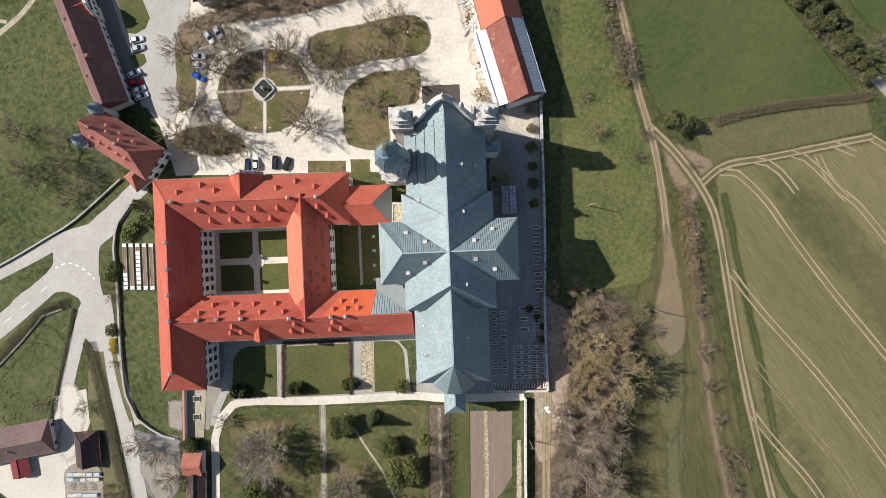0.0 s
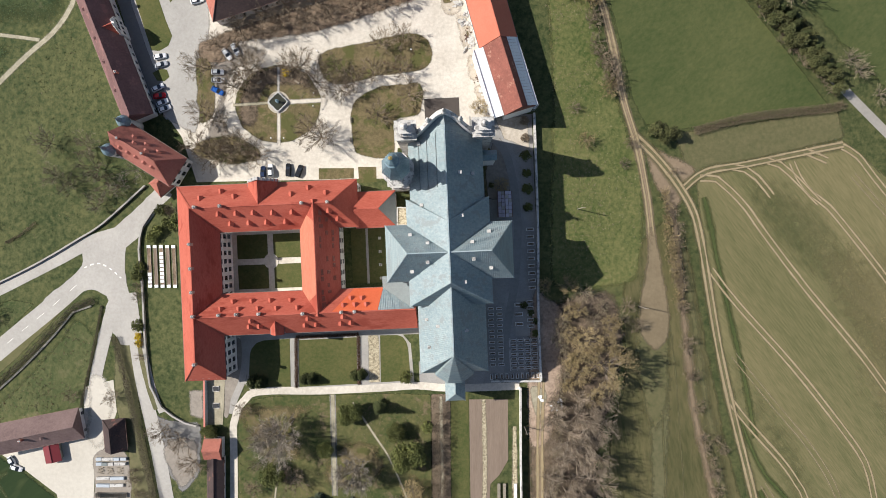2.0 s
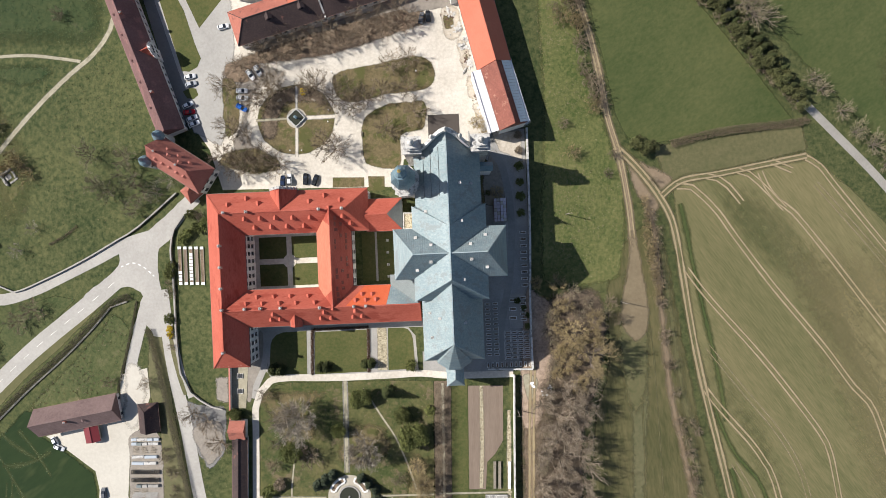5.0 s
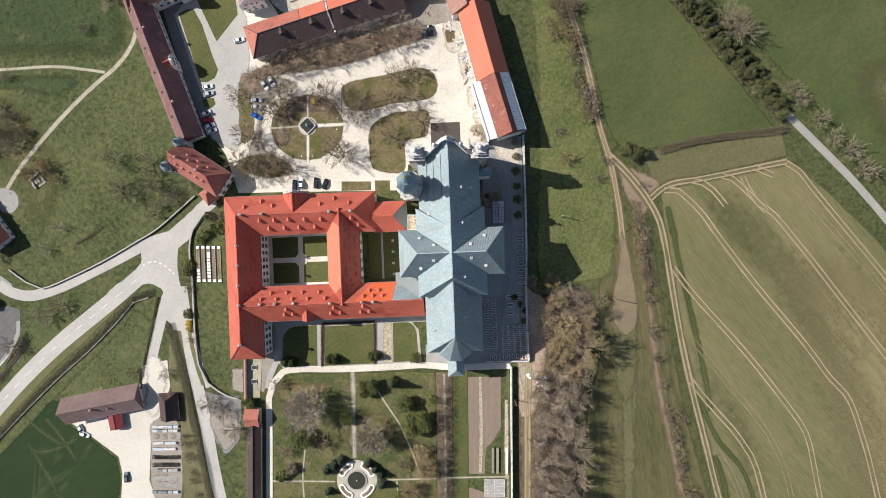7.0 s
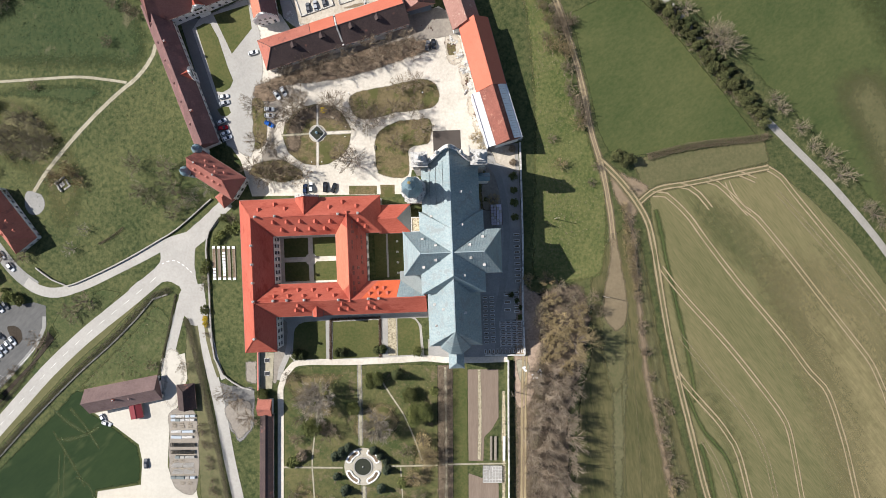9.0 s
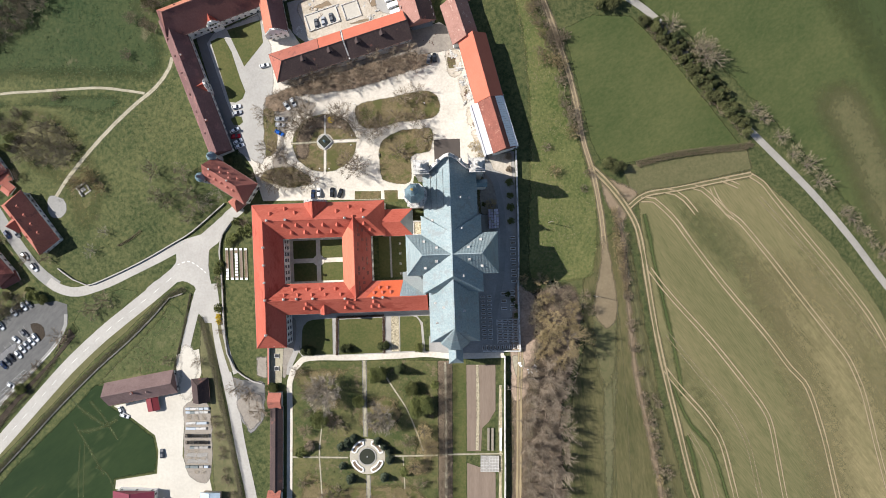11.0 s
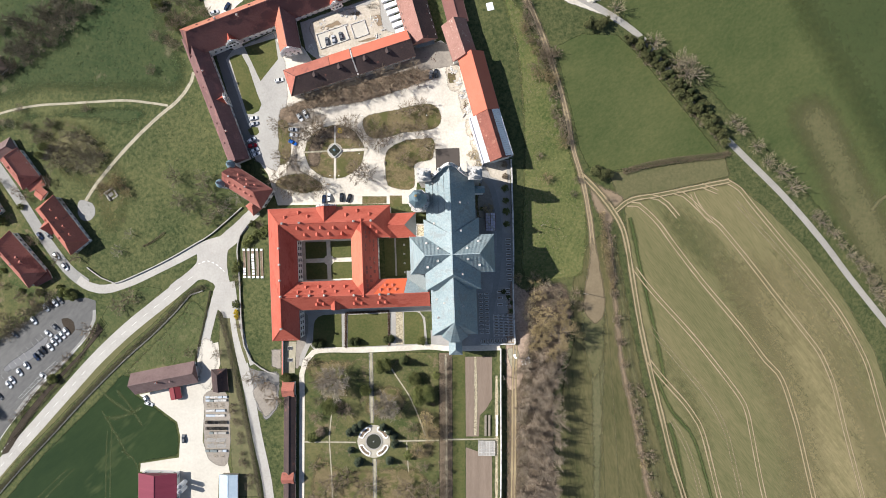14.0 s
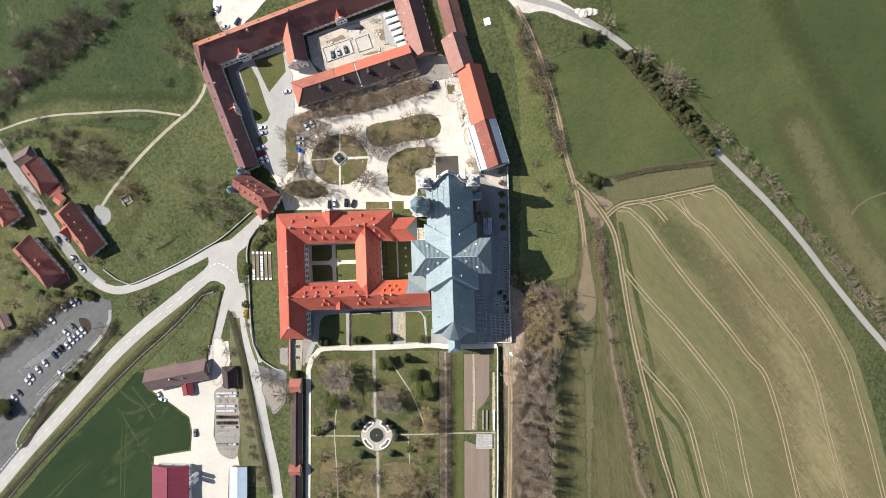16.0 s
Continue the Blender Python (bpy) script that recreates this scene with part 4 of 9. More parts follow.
area("lawn_garden_b", ab([(-50.4, -27.4), (-31.2, -27.2), (-31.6, -42.6), (-50.9, -42.9)]), LAWN, 0.09, "green garden lawn edged by hedges", "lawn")
area("straw_bed", [(-27.1, -29.6), (-23.2, -29.5), (-22.8, -45.4), (-26.8, -45.6)], STRAW, 0.10, "straw-mulched planting bed", "bed", fade=0.6)
area("lawn_garden_c", ab([(-23.4, -26.9), (-17.6, -27.0), (-16.0, -27.7), (-14.9, -29.2), (-14.3, -31.4), (-13.9, -42.2), (-23.8, -42.4)]), LAWN, 0.09, "green lawn beside the choir", "lawn")
lane("path_garden", [(-71.7, -160), (-71.7, -124), (-71.7, -72.2), (-71.8, -59.4), (-70.1, -53.7), (-66.3, -49.4), (-59.2, -48.2), (-42.1, -48.1), (-22.2, -47.1), (-10.8, -46.4), (0.5, -47.2), (23, -46.6)], 2.5, GRAVEL, 0.10, "white gravel garden walk", "path", 0.04)
area("orchard_grass", [(-70.4, -56), (-66, -51), (-59, -49.8), (-22, -48.8), (-6, -49), (-5, -160), (-70.4, -160)], ORCHARD, 0.03, "rough orchard grass", "lawn", fade=0.8)
_paths = {"path_orchard_a": ([(-38.7, -49.4), (-38, -83)], 1.9), "path_orchard_b": ([(-36.7, -100), (-35.6, -160)], 1.9), "path_orchard_c": ([(-70.6, -92.4), (-45.6, -92.3)], 1.1),
          "path_orchard_d": ([(-28, -91.6), (-6, -90.9)], 1.1), "path_orchard_e": ([(-32, -52), (-25, -62.7), (-20, -70.3), (-15, -81.6), (-12.5, -89)], 1.0),
          "path_orchard_f": ([(-56.2, -69), (-58.4, -89), (-57.8, -100.4), (-56.5, -124), (-56, -160)], 0.9), "path_orchard_g": ([(-21.4, -92), (-20.5, -106)], 0.8),
          "path_beds": ([(-4, -90.6), (22.6, -90.1)], 1.0)}
for _n, (_p, _w) in _paths.items():
    lane(_n, _p, _w, TRODDEN, 0.08, "worn garden path in grass", "path", 0.3, 1.3)
    if _w > 1.2:
        bm = bmesh.new()
        for _s in (-0.5, 0.5):
            strip(bm, _p, 0.55, 0.12 + 0.004 * _s, _s * _w * 0.9, 1.0, 0.35)
        tagged(new(_n + "_edging", ribbon_mesh(_n + "_edging", bm, PAVING, 0.5)), "pale worn stone edging of a garden path", "path", kind="structure")
area("alley_litter", [(-6.4, -49), (0.5, -48.8), (1.3, -160), (-5.4, -160)], WOODFLOOR, 0.06, "leaf litter under clipped tree rows", "lawn", fade=0.8)
for _p in ([(-71, -53.6), (-57, -51.6), (-43, -53), (-50, -60), (-48, -70), (-60, -74), (-69, -62)], [(-40, -66), (-26, -64), (-20, -74), (-28, -82), (-42, -80)], [(-66, -98), (-50, -104), (-14, -104), (-12, -128), (-40, -140), (-66, -136)], [(-16, -78), (-8, -76), (-7, -98), (-18, -100)]):
    area("orchard_litter", _p, DRY, 0.066, "brown leaf litter under old trees", "lawn", smooth=True, fade=6.0)
area("alley_grass", [(0.4, -49), (6.2, -49), (6.9, -160), (1.2, -160)], LAWN, 0.055, "green strip beside the alley", "lawn")
lane("path_alley", [(-2.9, -50), (-2.4, -88), (-2.0, -160)], 1.7, TRODDEN, 0.10, "stony walk between tree rows", "path", 0.5, 1.1)
area("bed_soil_a", [(6.4, -51), (19.2, -50.9), (19.3, -71), (16.4, -76), (13.4, -79), (13.0, -89), (6.9, -89)], SOIL, 0.08, "brown tilled vegetable bed", "bed")
area("bed_soil_b", [(6.9, -94.2), (19.4, -98.5), (19.8, -160), (7.2, -160)], SOIL, 0.08, "brown tilled vegetable bed", "bed")
lane("straw_row", [(11.2, -51), (11.6, -71.5), (11.3, -88.4)], 2.0, STRAW, 0.13, "straw row between beds", "bed", 0.5, 1.3)
lane("dry_row", [(21.4, -60), (21.5, -80), (21.7, -160)], 2.0, STRAW, 0.06, "dry stalks along the garden wall", "bed", 0.5, 1.3)
area("wood_floor", [(27, -15), (32, -19), (44, -14), (56, -14), (60, -30), (57, -49), (53, -60), (51, -72), (53.4, -165), (24.6, -165), (24.5, -44), (26, -43)], WOODFLOOR, 0.025, "brown woodland floor of dead leaves", "woodland floor", smooth=False, fade=5.5)
area("litter_bank", [(27, -15), (33, -17), (38, -22), (38, -44), (36, -56), (33, -66), (26, -66), (25, -44)], PINKLITTER, 0.045, "bank of pale pinkish leaf litter", "woodland floor", smooth=True, fade=3.0)
area("track_blob", [(26.4, -46.6), (31, -46.8), (32.6, -50), (30.8, -56), (29, -58), (27, -54)], TRODDEN, 0.06, "pale worn dirt below the churchyard wall", "track", smooth=True, fade=1.6)
area("graveyard_ground", ab([(9, 44), (29.6, 44), (29.6, 6), (28.6, -21), (28.6, -44), (-11, -44.5), (-11, -36), (9, -36)]), YARD, 0.03, "dark gravelled churchyard", "churchyard")
area("churchyard_sand", ab([(17, 43.6), (28.4, 43.6), (28.6, 32), (20, 36)]), SANDY, 0.07, "pale sandy corner of the churchyard", "churchyard", fade=1.0)
area("churchyard_grass", ab([(13, 34), (17, 31), (18.4, 20), (13, 17)]), DRY, 0.06, "rough grass beside the nave", "churchyard", smooth=True, fade=1.0)
area("churchyard_dirt", [(13.8, 33.4), (16.9, 35.4), (18.3, 29.9), (19.8, 22.7), (20.2, 17.9), (16.1, 15.0), (12.6, 15.5), (11.9, 22.7), (12.6, 29.2)], DIRT, 0.065, "bare trodden dirt beside the nave", "churchyard", smooth=True, fade=1.0)
area("grave_gravel", [(20.2, -18.8), (21.3, -17.8), (25.9, -17.6), (26.9, -19.5), (26.6, -30.0), (21.8, -30.0), (21.8, -22.1), (20.4, -21.5)], PAVING, 0.07, "pale gravel between larger graves", "churchyard")
area("bed_strip", ab([(25.2, 30), (28.6, 32), (28.9, 9), (25.6, 9)]), PAVING, 0.07, "grey gravel border with clipped bushes", "churchyard")
area("scrub_floor", [(-203, 50), (-196, 57), (-184, 59), (-174, 50), (-172, 41), (-180, 35), (-190, 38), (-200, 42)], FALLOW, 0.05, "leaf-strewn ground under bare scrub", "woodland floor", smooth=True, fade=5.0)
area("plots_village", [(-255, 20), (-235, 40), (-222, 24), (-206, 0), (-192, -16), (-206, -30), (-240, -54), (-270, -60)], ORCHARD, 0.02, "rough garden plots round village houses", "garden")


# ---- building kit ----
def win_meshes(w, h, high=3):
    """A window frame in one piece, divided into lights, and the glass behind it."""
    bm = bmesh.new()
    t, d = 0.12, 0.10
    cols, lines = (-w / 2 - t, 0, w / 2 + t), [-t + (h + 2 * t) * k / high for k in range(high + 1)]
    v = [[bm.verts.new((x, d, z)) for x in cols] for z in lines]
    cells = [bm.faces.new((v[j][i], v[j + 1][i], v[j + 1][i + 1], v[j][i + 1])) for j in range(high) for i in range(2)]
    inner = bmesh.ops.inset_individual(bm, faces=cells, thickness=0.13)
    bmesh.ops.delete(bm, geom=cells, context="FACES_ONLY")
    rim = bmesh.ops.extrude_face_region(bm, geom=bm.faces[:])
    for q in rim["geom"]:
        if isinstance(q, bmesh.types.BMVert):
            q.co.y -= d + 0.02
    a = mesh_from(bm, "window", FRAMES)
    bm = bmesh.new()
    box(bm, -w / 2, w / 2, 0.0, 0.05, 0.0, h)
    return a, mesh_from(bm, "pane", GLASS)


WIN = {"tall": win_meshes(1.35, 2.1), "small": win_meshes(0.95, 1.25, 2), "arch": win_meshes(2.2, 6.0)}


def window_at(parent, kind, m):
    a, b = WIN[kind]
    o = piece("window", a, parent, m)
    piece("pane", b, o, Matrix())


def hip_faces(L, W, e, r, hips, over):
    """Corner points of a saddle roof whose ends may be hipped; the ridge runs along x."""
    x, y = L / 2 + over, W / 2 + over
    drop = over * (r - e) / (W / 2)
    lo = e - drop
    a = -x + (hips[0] if hips[0] else 0.0)
    b = x - (hips[1] if hips[1] else 0.0)
    return [(-x, -y, lo), (x, -y, lo), (x, y, lo), (-x, y, lo)], (a, 0, r), (b, 0, r)


def roof_bm(bm, L, W, e, r, hips, over=0.6, thick=0.28, m=None):
    q, a, b = hip_faces(L, W, e, r, hips, over)
    hi = [bm.verts.new(p) for p in q]
    lo = [bm.verts.new((p[0], p[1], p[2] - thick)) for p in q]
    ra, rb = bm.verts.new(a), bm.verts.new(b)
    bm.faces.new((hi[0], hi[1], rb, ra))
    bm.faces.new((hi[2], hi[3], ra, rb))
    bm.faces.new((hi[1], hi[2], rb))
    bm.faces.new((hi[3], hi[0], ra))
    for k in range(4):
        bm.faces.new((lo[k], lo[(k + 1) % 4], hi[(k + 1) % 4], hi[k]))
    bm.faces.new(lo[::-1])
    if m:
        bmesh.ops.transform(bm, matrix=m, verts=hi + lo + [ra, rb])


def ridge_bm(bm, L, W, e, r, hips, over=0.6, size=0.22, caps=(1, 1)):
    """Ridge and hip capping as slim rails."""
    q, a, b = hip_faces(L, W, e, r, hips, over)
    runs = [(a, b)]
    if hips[0] and caps[0]:
        runs += [(q[0], a), (q[3], a)]
    if hips[1] and caps[1]:
        runs += [(q[1], b), (q[2], b)]
    for p0, p1 in runs:
        p0, p1 = Vector(p0), Vector(p1)
        d = p1 - p0
        box(bm, 0, d.length, -size / 2, size / 2, -0.05, size * 0.6, Matrix.Translation(p0) @ d.to_track_quat("X", "Z").to_matrix().to_4x4())


def dormer_meshes(wide, tall, slope, skin):
    bm = bmesh.new()
    w, s = wide / 2, tall * 0.55
    p = [(-w, 0, -0.1), (w, 0, -0.1), (w, 0, s), (0, 0, tall), (-w, 0, s), (w, -s / slope, s), (-w, -s / slope, s), (0, -tall / slope, tall)]
    o = w + 0.15
    v = [bm.verts.new(c) for c in p]
    bm.faces.new(v[:5])
    bm.faces.new((v[1], v[5], v[2]))
    bm.faces.new((v[0], v[4], v[6]))
    for f in ((2, 5, 7, 3), (3, 7, 6, 4)):
        bm.faces.new([v[i] for i in f])
    for sx in (-1, 1):
        c = [(sx * o, 0.25, s - 0.12), (0, 0.25, tall + 0.04), (0, -tall / slope, tall + 0.04), (sx * o, -s / slope, s - 0.12)]
        k = [bm.verts.new(a) for a in c] + [bm.verts.new((a[0], a[1], a[2] + 0.12)) for a in c]
        for f in ((0, 1, 2, 3), (4, 5, 6, 7), (0, 1, 5, 4), (1, 2, 6, 5), (2, 3, 7, 6), (3, 0, 4, 7)):
            bm.faces.new([k[i] for i in f])
    a = mesh_from(bm, "dormer", skin)
    bm = bmesh.new()
    box(bm, -w * 0.6, w * 0.6, 0.0, 0.06, 0.1, s)
    return a, mesh_from(bm, "pane", GLASS)


def chimney_mesh(skin, wide=0.95, tall=2.3):
    """A rendered shaft with a moulded head, and its pale gabled cover."""
    bm = bmesh.new()
    h = wide / 2
    box(bm, -h, h, -h, h, -1.2, tall * 0.75)
    box(bm, -h - 0.13, h + 0.13, -h - 0.13, h + 0.13, tall * 0.75, tall * 0.83)
    box(bm, -h * 0.8, h * 0.8, -h * 0.8, h * 0.8, tall * 0.83, tall * 0.9)
    shaft = mesh_from(bm, "chimney", skin)
    bm = bmesh.new()
    for turn in (0, 90):
        v = [bm.verts.new(pose(0, 0, 0, 0, 0, turn) @ Vector(c)) for c in ((-h * 1.25, -h * 0.55, tall * 0.9), (h * 1.25, -h * 0.55, tall * 0.9), (h * 1.25, h * 0.55, tall * 0.9), (-h * 1.25, h * 0.55, tall * 0.9), (-h * 1.25, 0, tall * 1.06), (h * 1.25, 0, tall * 1.06))]
        for f in ((0, 1, 5, 4), (2, 3, 4, 5), (1, 2, 5), (3, 0, 4), (3, 2, 1, 0)):
            bm.faces.new([v[k] for k in f])
    return shaft, mesh_from(bm, "cover", STONE)


CHIMNEY = chimney_mesh(STACK, 0.75, 1.8)
CHIMNEY_SMALL = chimney_mesh(PINKTILE, 0.7, 1.6)


def building(name, m, L, W, e, r, label, category, wall=None, skin=None, hips=(0, 0), rows=(), step=3.0, kind_win="tall", over=0.6, base=-3.0,
             faces="nsew", caps=(1, 1), dormers=(), dsize=(1.5, 1.35), chimneys=(), chim=None, group="", ridge_skin=None, door=None, span=None):
    """A block with a saddle or hipped roof, its ridge along its own x; windows in rows at the given heights on the named faces."""
    wall, skin = wall or WHITE, skin or RED
    t = thing(name, m, label, category, group)
    bm = bmesh.new()
    box(bm, -L / 2, L / 2, -W / 2, W / 2, base, e - 0.05)
    for k, sx in ((0, -1), (1, 1)):
        if not hips[k]:
            a = [(sx * (L / 2), -W / 2, e - 0.05), (sx * (L / 2), W / 2, e - 0.05), (sx * (L / 2), 0, r - 0.15)]
            b = [(p[0] - sx * 0.5, p[1], p[2]) for p in a]
            v = [bm.verts.new(p) for p in a + b]
            for f in ((0, 1, 2), (3, 5, 4), (0, 2, 5, 3), (1, 4, 5, 2), (0, 3, 4, 1)):
                bm.faces.new([v[i] for i in f])
    part("wall", bm, wall, t)
    bm = bmesh.new()
    roof_bm(bm, L, W, e, r, hips, over)
    part("roof", bm, skin, t)
    bm = bmesh.new()
    ridge_bm(bm, L, W, e, r, hips, over, caps=caps)
    part("ridge_cap", bm, ridge_skin or skin, t)
    for sy in (-1, 1):
        bm = bmesh.new()
        box(bm, -L / 2 - over, L / 2 + over, sy * (W / 2 + over + 0.02), sy * (W / 2 + over + 0.16), e - over * (r - e) / (W / 2) - 0.25, e - over * (r - e) / (W / 2) - 0.1)
        part("gutter", bm, GUTTER, t)
    s0, s1 = span or (-L / 2 + 1.6, L / 2 - 1.6)
    for z in rows:
        for side, sy in (("n", 1), ("s", -1)):
            if side in faces:
                n = max(1, int((s1 - s0) / step))
                for k in range(n + 1):
                    window_at(t, kind_win, pose(s0 + (s1 - s0) * k / n, sy * W / 2, z, 0, 0, 0 if sy > 0 else 180))
        for side, sx in (("e", 1), ("w", -1)):
            if side in faces:
                n = max(1, int((W - 3.2) / step))
                for k in range(n + 1):
                    window_at(t, kind_win, pose(sx * L / 2, -W / 2 + 1.6 + (W - 3.2) * k / n, z, 0, 0, -90 * sx))
    if dormers:
        da, db = dormer_meshes(dsize[0], dsize[1], (r - e) / (W / 2), skin)
        for x, y in dormers:
            d = piece("dormer", da, t, pose(x, y, r - abs(y) / (W / 2) * (r - e) + 0.03, 0, 0, 0 if y > 0 else 180))
            piece("pane", db, d, Matrix())
    for x, y in chimneys:
        c = piece("chimney", (chim or CHIMNEY)[0], t, pose(x, y, r - abs(y) / (W / 2) * (r - e), 0, 0, 0))
        piece("cover", (chim or CHIMNEY)[1], c, Matrix())
    if door:
        bm = bmesh.new()
        box(bm, -0.9, 0.9, -0.03, 0.1, -0.2, 2.5)
        d = part("door", bm, DARKWOOD, t)
        d.matrix_basis = door
    return t


def tile_cover(t, L, W, e, r, hips, over, side, skin, label=""):
    """Another sort of tiles laid over one slope of a roof."""
    fall = (r - e) / (W / 2)
    y, z = W / 2 + over + 0.04, e - (over + 0.04) * fall
    x0, x1 = -L / 2 - over + 0.1 * (hips[0] > 0), L / 2 + over - 0.1 * (hips[1] > 0)
    top = [(x0 + (hips[0] + over) * (hips[0] > 0), 0.04, r + 0.02), (x1 - (hips[1] + over) * (hips[1] > 0), 0.04, r + 0.02)]
    bm = bmesh.new()
    low = [Vector((a, side * b, c)) for a, b, c in ((x0, y, z), (x1, y, z), top[1], top[0])]
    v = [bm.verts.new(p) for p in low]
    w = [bm.verts.new(p + Vector((0, side * 0.05, 0.08))) for p in low]
    bm.faces.new(v)
    bm.faces.new(w)
    for k in range(4):
        bm.faces.new((v[k], v[(k + 1) % 4], w[(k + 1) % 4], w[k]))
    bmesh.ops.recalc_face_normals(bm, faces=bm.faces[:])
    return part("roof_tiles", bm, skin, t, label)


# ---- the convent: four red-roofed wings ----
STOREYS = (1.6, 5.4, 9.2)
_c = lambda y0, pts: [(x, y - y0) for x, y in pts]
# west wing, ridge north to south
building("west_wing", AB @ pose(-77.0, -6.95, 0, 0, 0, 90), 59.1, 11.6, 12.5, 19.0, "long white monastery wing under a red hipped tile roof", "monastery wing", hips=(7, 7), caps=(1, 0), rows=STOREYS, step=2.6,
         chimneys=[(12.3, -0.2), (5.0, -0.2), (-2.1, -0.2), (-9.3, -0.2), (-23.7, -0.1)])
# north wing
building("north_wing", AB @ pose(-55.3, 16.2, 0), 55.0, 13.6, 12.5, 19.05, "white monastery wing with dormers in a red tile roof", "monastery wing", hips=(7, 7.4), rows=STOREYS, step=3.1,
         dormers=[(x + 55.3, y - 16.2) for x, y in ((-66, 10.8), (-60.3, 10.8), (-54.9, 10.8), (-49, 10.8), (-68.6, 13.7), (-63.2, 13.7), (-58, 13.7), (-52.2, 13.5), (-46.3, 13.4), (-35.2, 13.4), (-32.9, 10.9), (-74.4, 19.8), (-68.6, 21.8), (-64, 19.9), (-46.6, 19.9), (-41.7, 21.8), (-36, 19.9))],
         chimneys=[(-11.9, 0.2), (12.5, 0.1), (20.2, 0.1), (-19.6, 0.2)])
# south wing
building("south_wing", AB @ pose(-46.8, -16.8, 0), 72.0, 11.8, 12.5, 19.02, "long white monastery wing with a red dormered roof", "monastery wing", hips=(7, 0), rows=STOREYS, step=3.1,
         dormers=[(x + 46.8, y + 16.8) for x, y in ((-66.2, -12.2), (-60.4, -12.2), (-54.6, -12.3), (-48.4, -12.4), (-69.3, -14.2), (-63.7, -14.3), (-57.8, -14.4), (-52.2, -14.5), (-45.8, -14.6), (-29.9, -12.5), (-26.5, -12.6), (-31.9, -14.4), (-28.4, -14.4), (-25, -14.4), (-60.1, -18.9), (-61.4, -20.9), (-58.3, -20.9), (-42.8, -18.9), (-44.3, -21.1), (-40.8, -21.1), (-32.1, -18.7), (-33.3, -21), (-30.2, -20.9))],
         chimneys=[(-22.4, 0.6), (-17.1, 0.6), (-10.3, 0.5), (3.0, 0.1), (14.5, 0.1), (18.5, 0.1)])
bm = bmesh.new()
_q = 6.52 / 5.9
v = [bm.verts.new(c) for c in ((17.4, 6.45, 19.02 - 6.45 * _q), (26.4, 6.45, 19.02 - 6.45 * _q), (25.2, 0.2, 19.02 - 0.2 * _q), (11.6, 0.2, 19.02 - 0.2 * _q))]
w = [bm.verts.new(c.co + Vector((0, 0.04, 0.06))) for c in v]
for f in ((0, 1, 2, 3), (4, 5, 6, 7), (0, 1, 5, 4), (1, 2, 6, 5), (2, 3, 7, 6), (3, 0, 4, 7)):
    bm.faces.new([(v + w)[i] for i in f])
solid("roof_relaid", bm, mat("relaid_bright_tiles", (0.520, 0.098, 0.038), (0.600, 0.135, 0.058), 0.75, big=0.1, fine=1.6, mixfine=0.4, bump=0.05), AB @ pose(-46.8, -16.8, 0), "newer bright orange-red tiles on the south wing", "roof tiles")
# middle wing
_mid = building("middle_wing", AB @ pose(-39.5, -0.2, 0, 0, 0, 90), 34.0, 10.8, 12.5, 19.35, "white monastery wing with a patched red tile roof between two courts", "monastery wing", hips=(0, 0), rows=STOREYS, step=3.2, faces="ns")
tile_cover(_mid, 30.0, 10.8, 12.5, 19.35, (4, 4), 0.6, 1, mat("sun_bleached_tiles", (0.400, 0.125, 0.076), (0.490, 0.185, 0.115), 0.78, big=0.10, fine=1.6, mixfine=0.5, bump=0.0, stretch=(2.3, (2.0, 0.3, 0.6)), detail=8.0, span=(0.36, 0.62)), "sun-bleached lighter tiles")
random.seed(21)
for _i in range(15):
    for _j in range(3):
        if random.random() < 0.6:
            bm = bmesh.new()
            _w, _h = random.uniform(0.5, 0.9), random.uniform(0.6, 1.6)
            box(bm, -_w, _w, -_h, 0, 0, 0.05)
            part("tile_patch", bm, BROWNTILE, _mid, "older darker tiles").matrix_basis = pose(13.5 - 2.0 * _i, -1.2 - 1.5 * _j, 19.35 - (1.2 + 1.5 * _j) * 6.85 / 5.4 + 0.05, math.degrees(math.atan2(6.85, 5.4)))
# gabled cross wing over the north door, gable on the south roof
building("north_gable", AB @ pose(-56.2, 20.4, 0, 0, 0, 90), 7.6, 8.6, 13.4, 18.7, "white voluted gable block under a red roof over the north door", "monastery gable", rows=(1.6, 5.4, 9.2, 13.2), faces="e", step=2.4, skin=RED, over=0.35,
         door=pose(3.8, 0, 0, 0, 0, -90))
building("south_gable", AB @ pose(-53.2, -20.6, 0, 0, 0, 90), 5.0, 3.6, 14.6, 16.6, "small red-roofed gable dormer block in the south roof", "monastery gable", rows=(12.6,), faces="w", over=0.3, base=8.0)
bm = bmesh.new()
for _k, (_w, _z) in enumerate(((4.6, 13.6), (3.9, 14.8), (3.1, 16.0), (2.2, 17.4), (1.2, 18.8), (0.5, 19.8))):
    box(bm, -_w, _w, -0.45, 0.45, _z - (2.0 if _k == 0 else 1.4), _z)
solid("gable_parapet", bm, STONE, AB @ pose(-56.2, 24.2, 0), "stepped pale stone gable parapet above the north door", "gable")
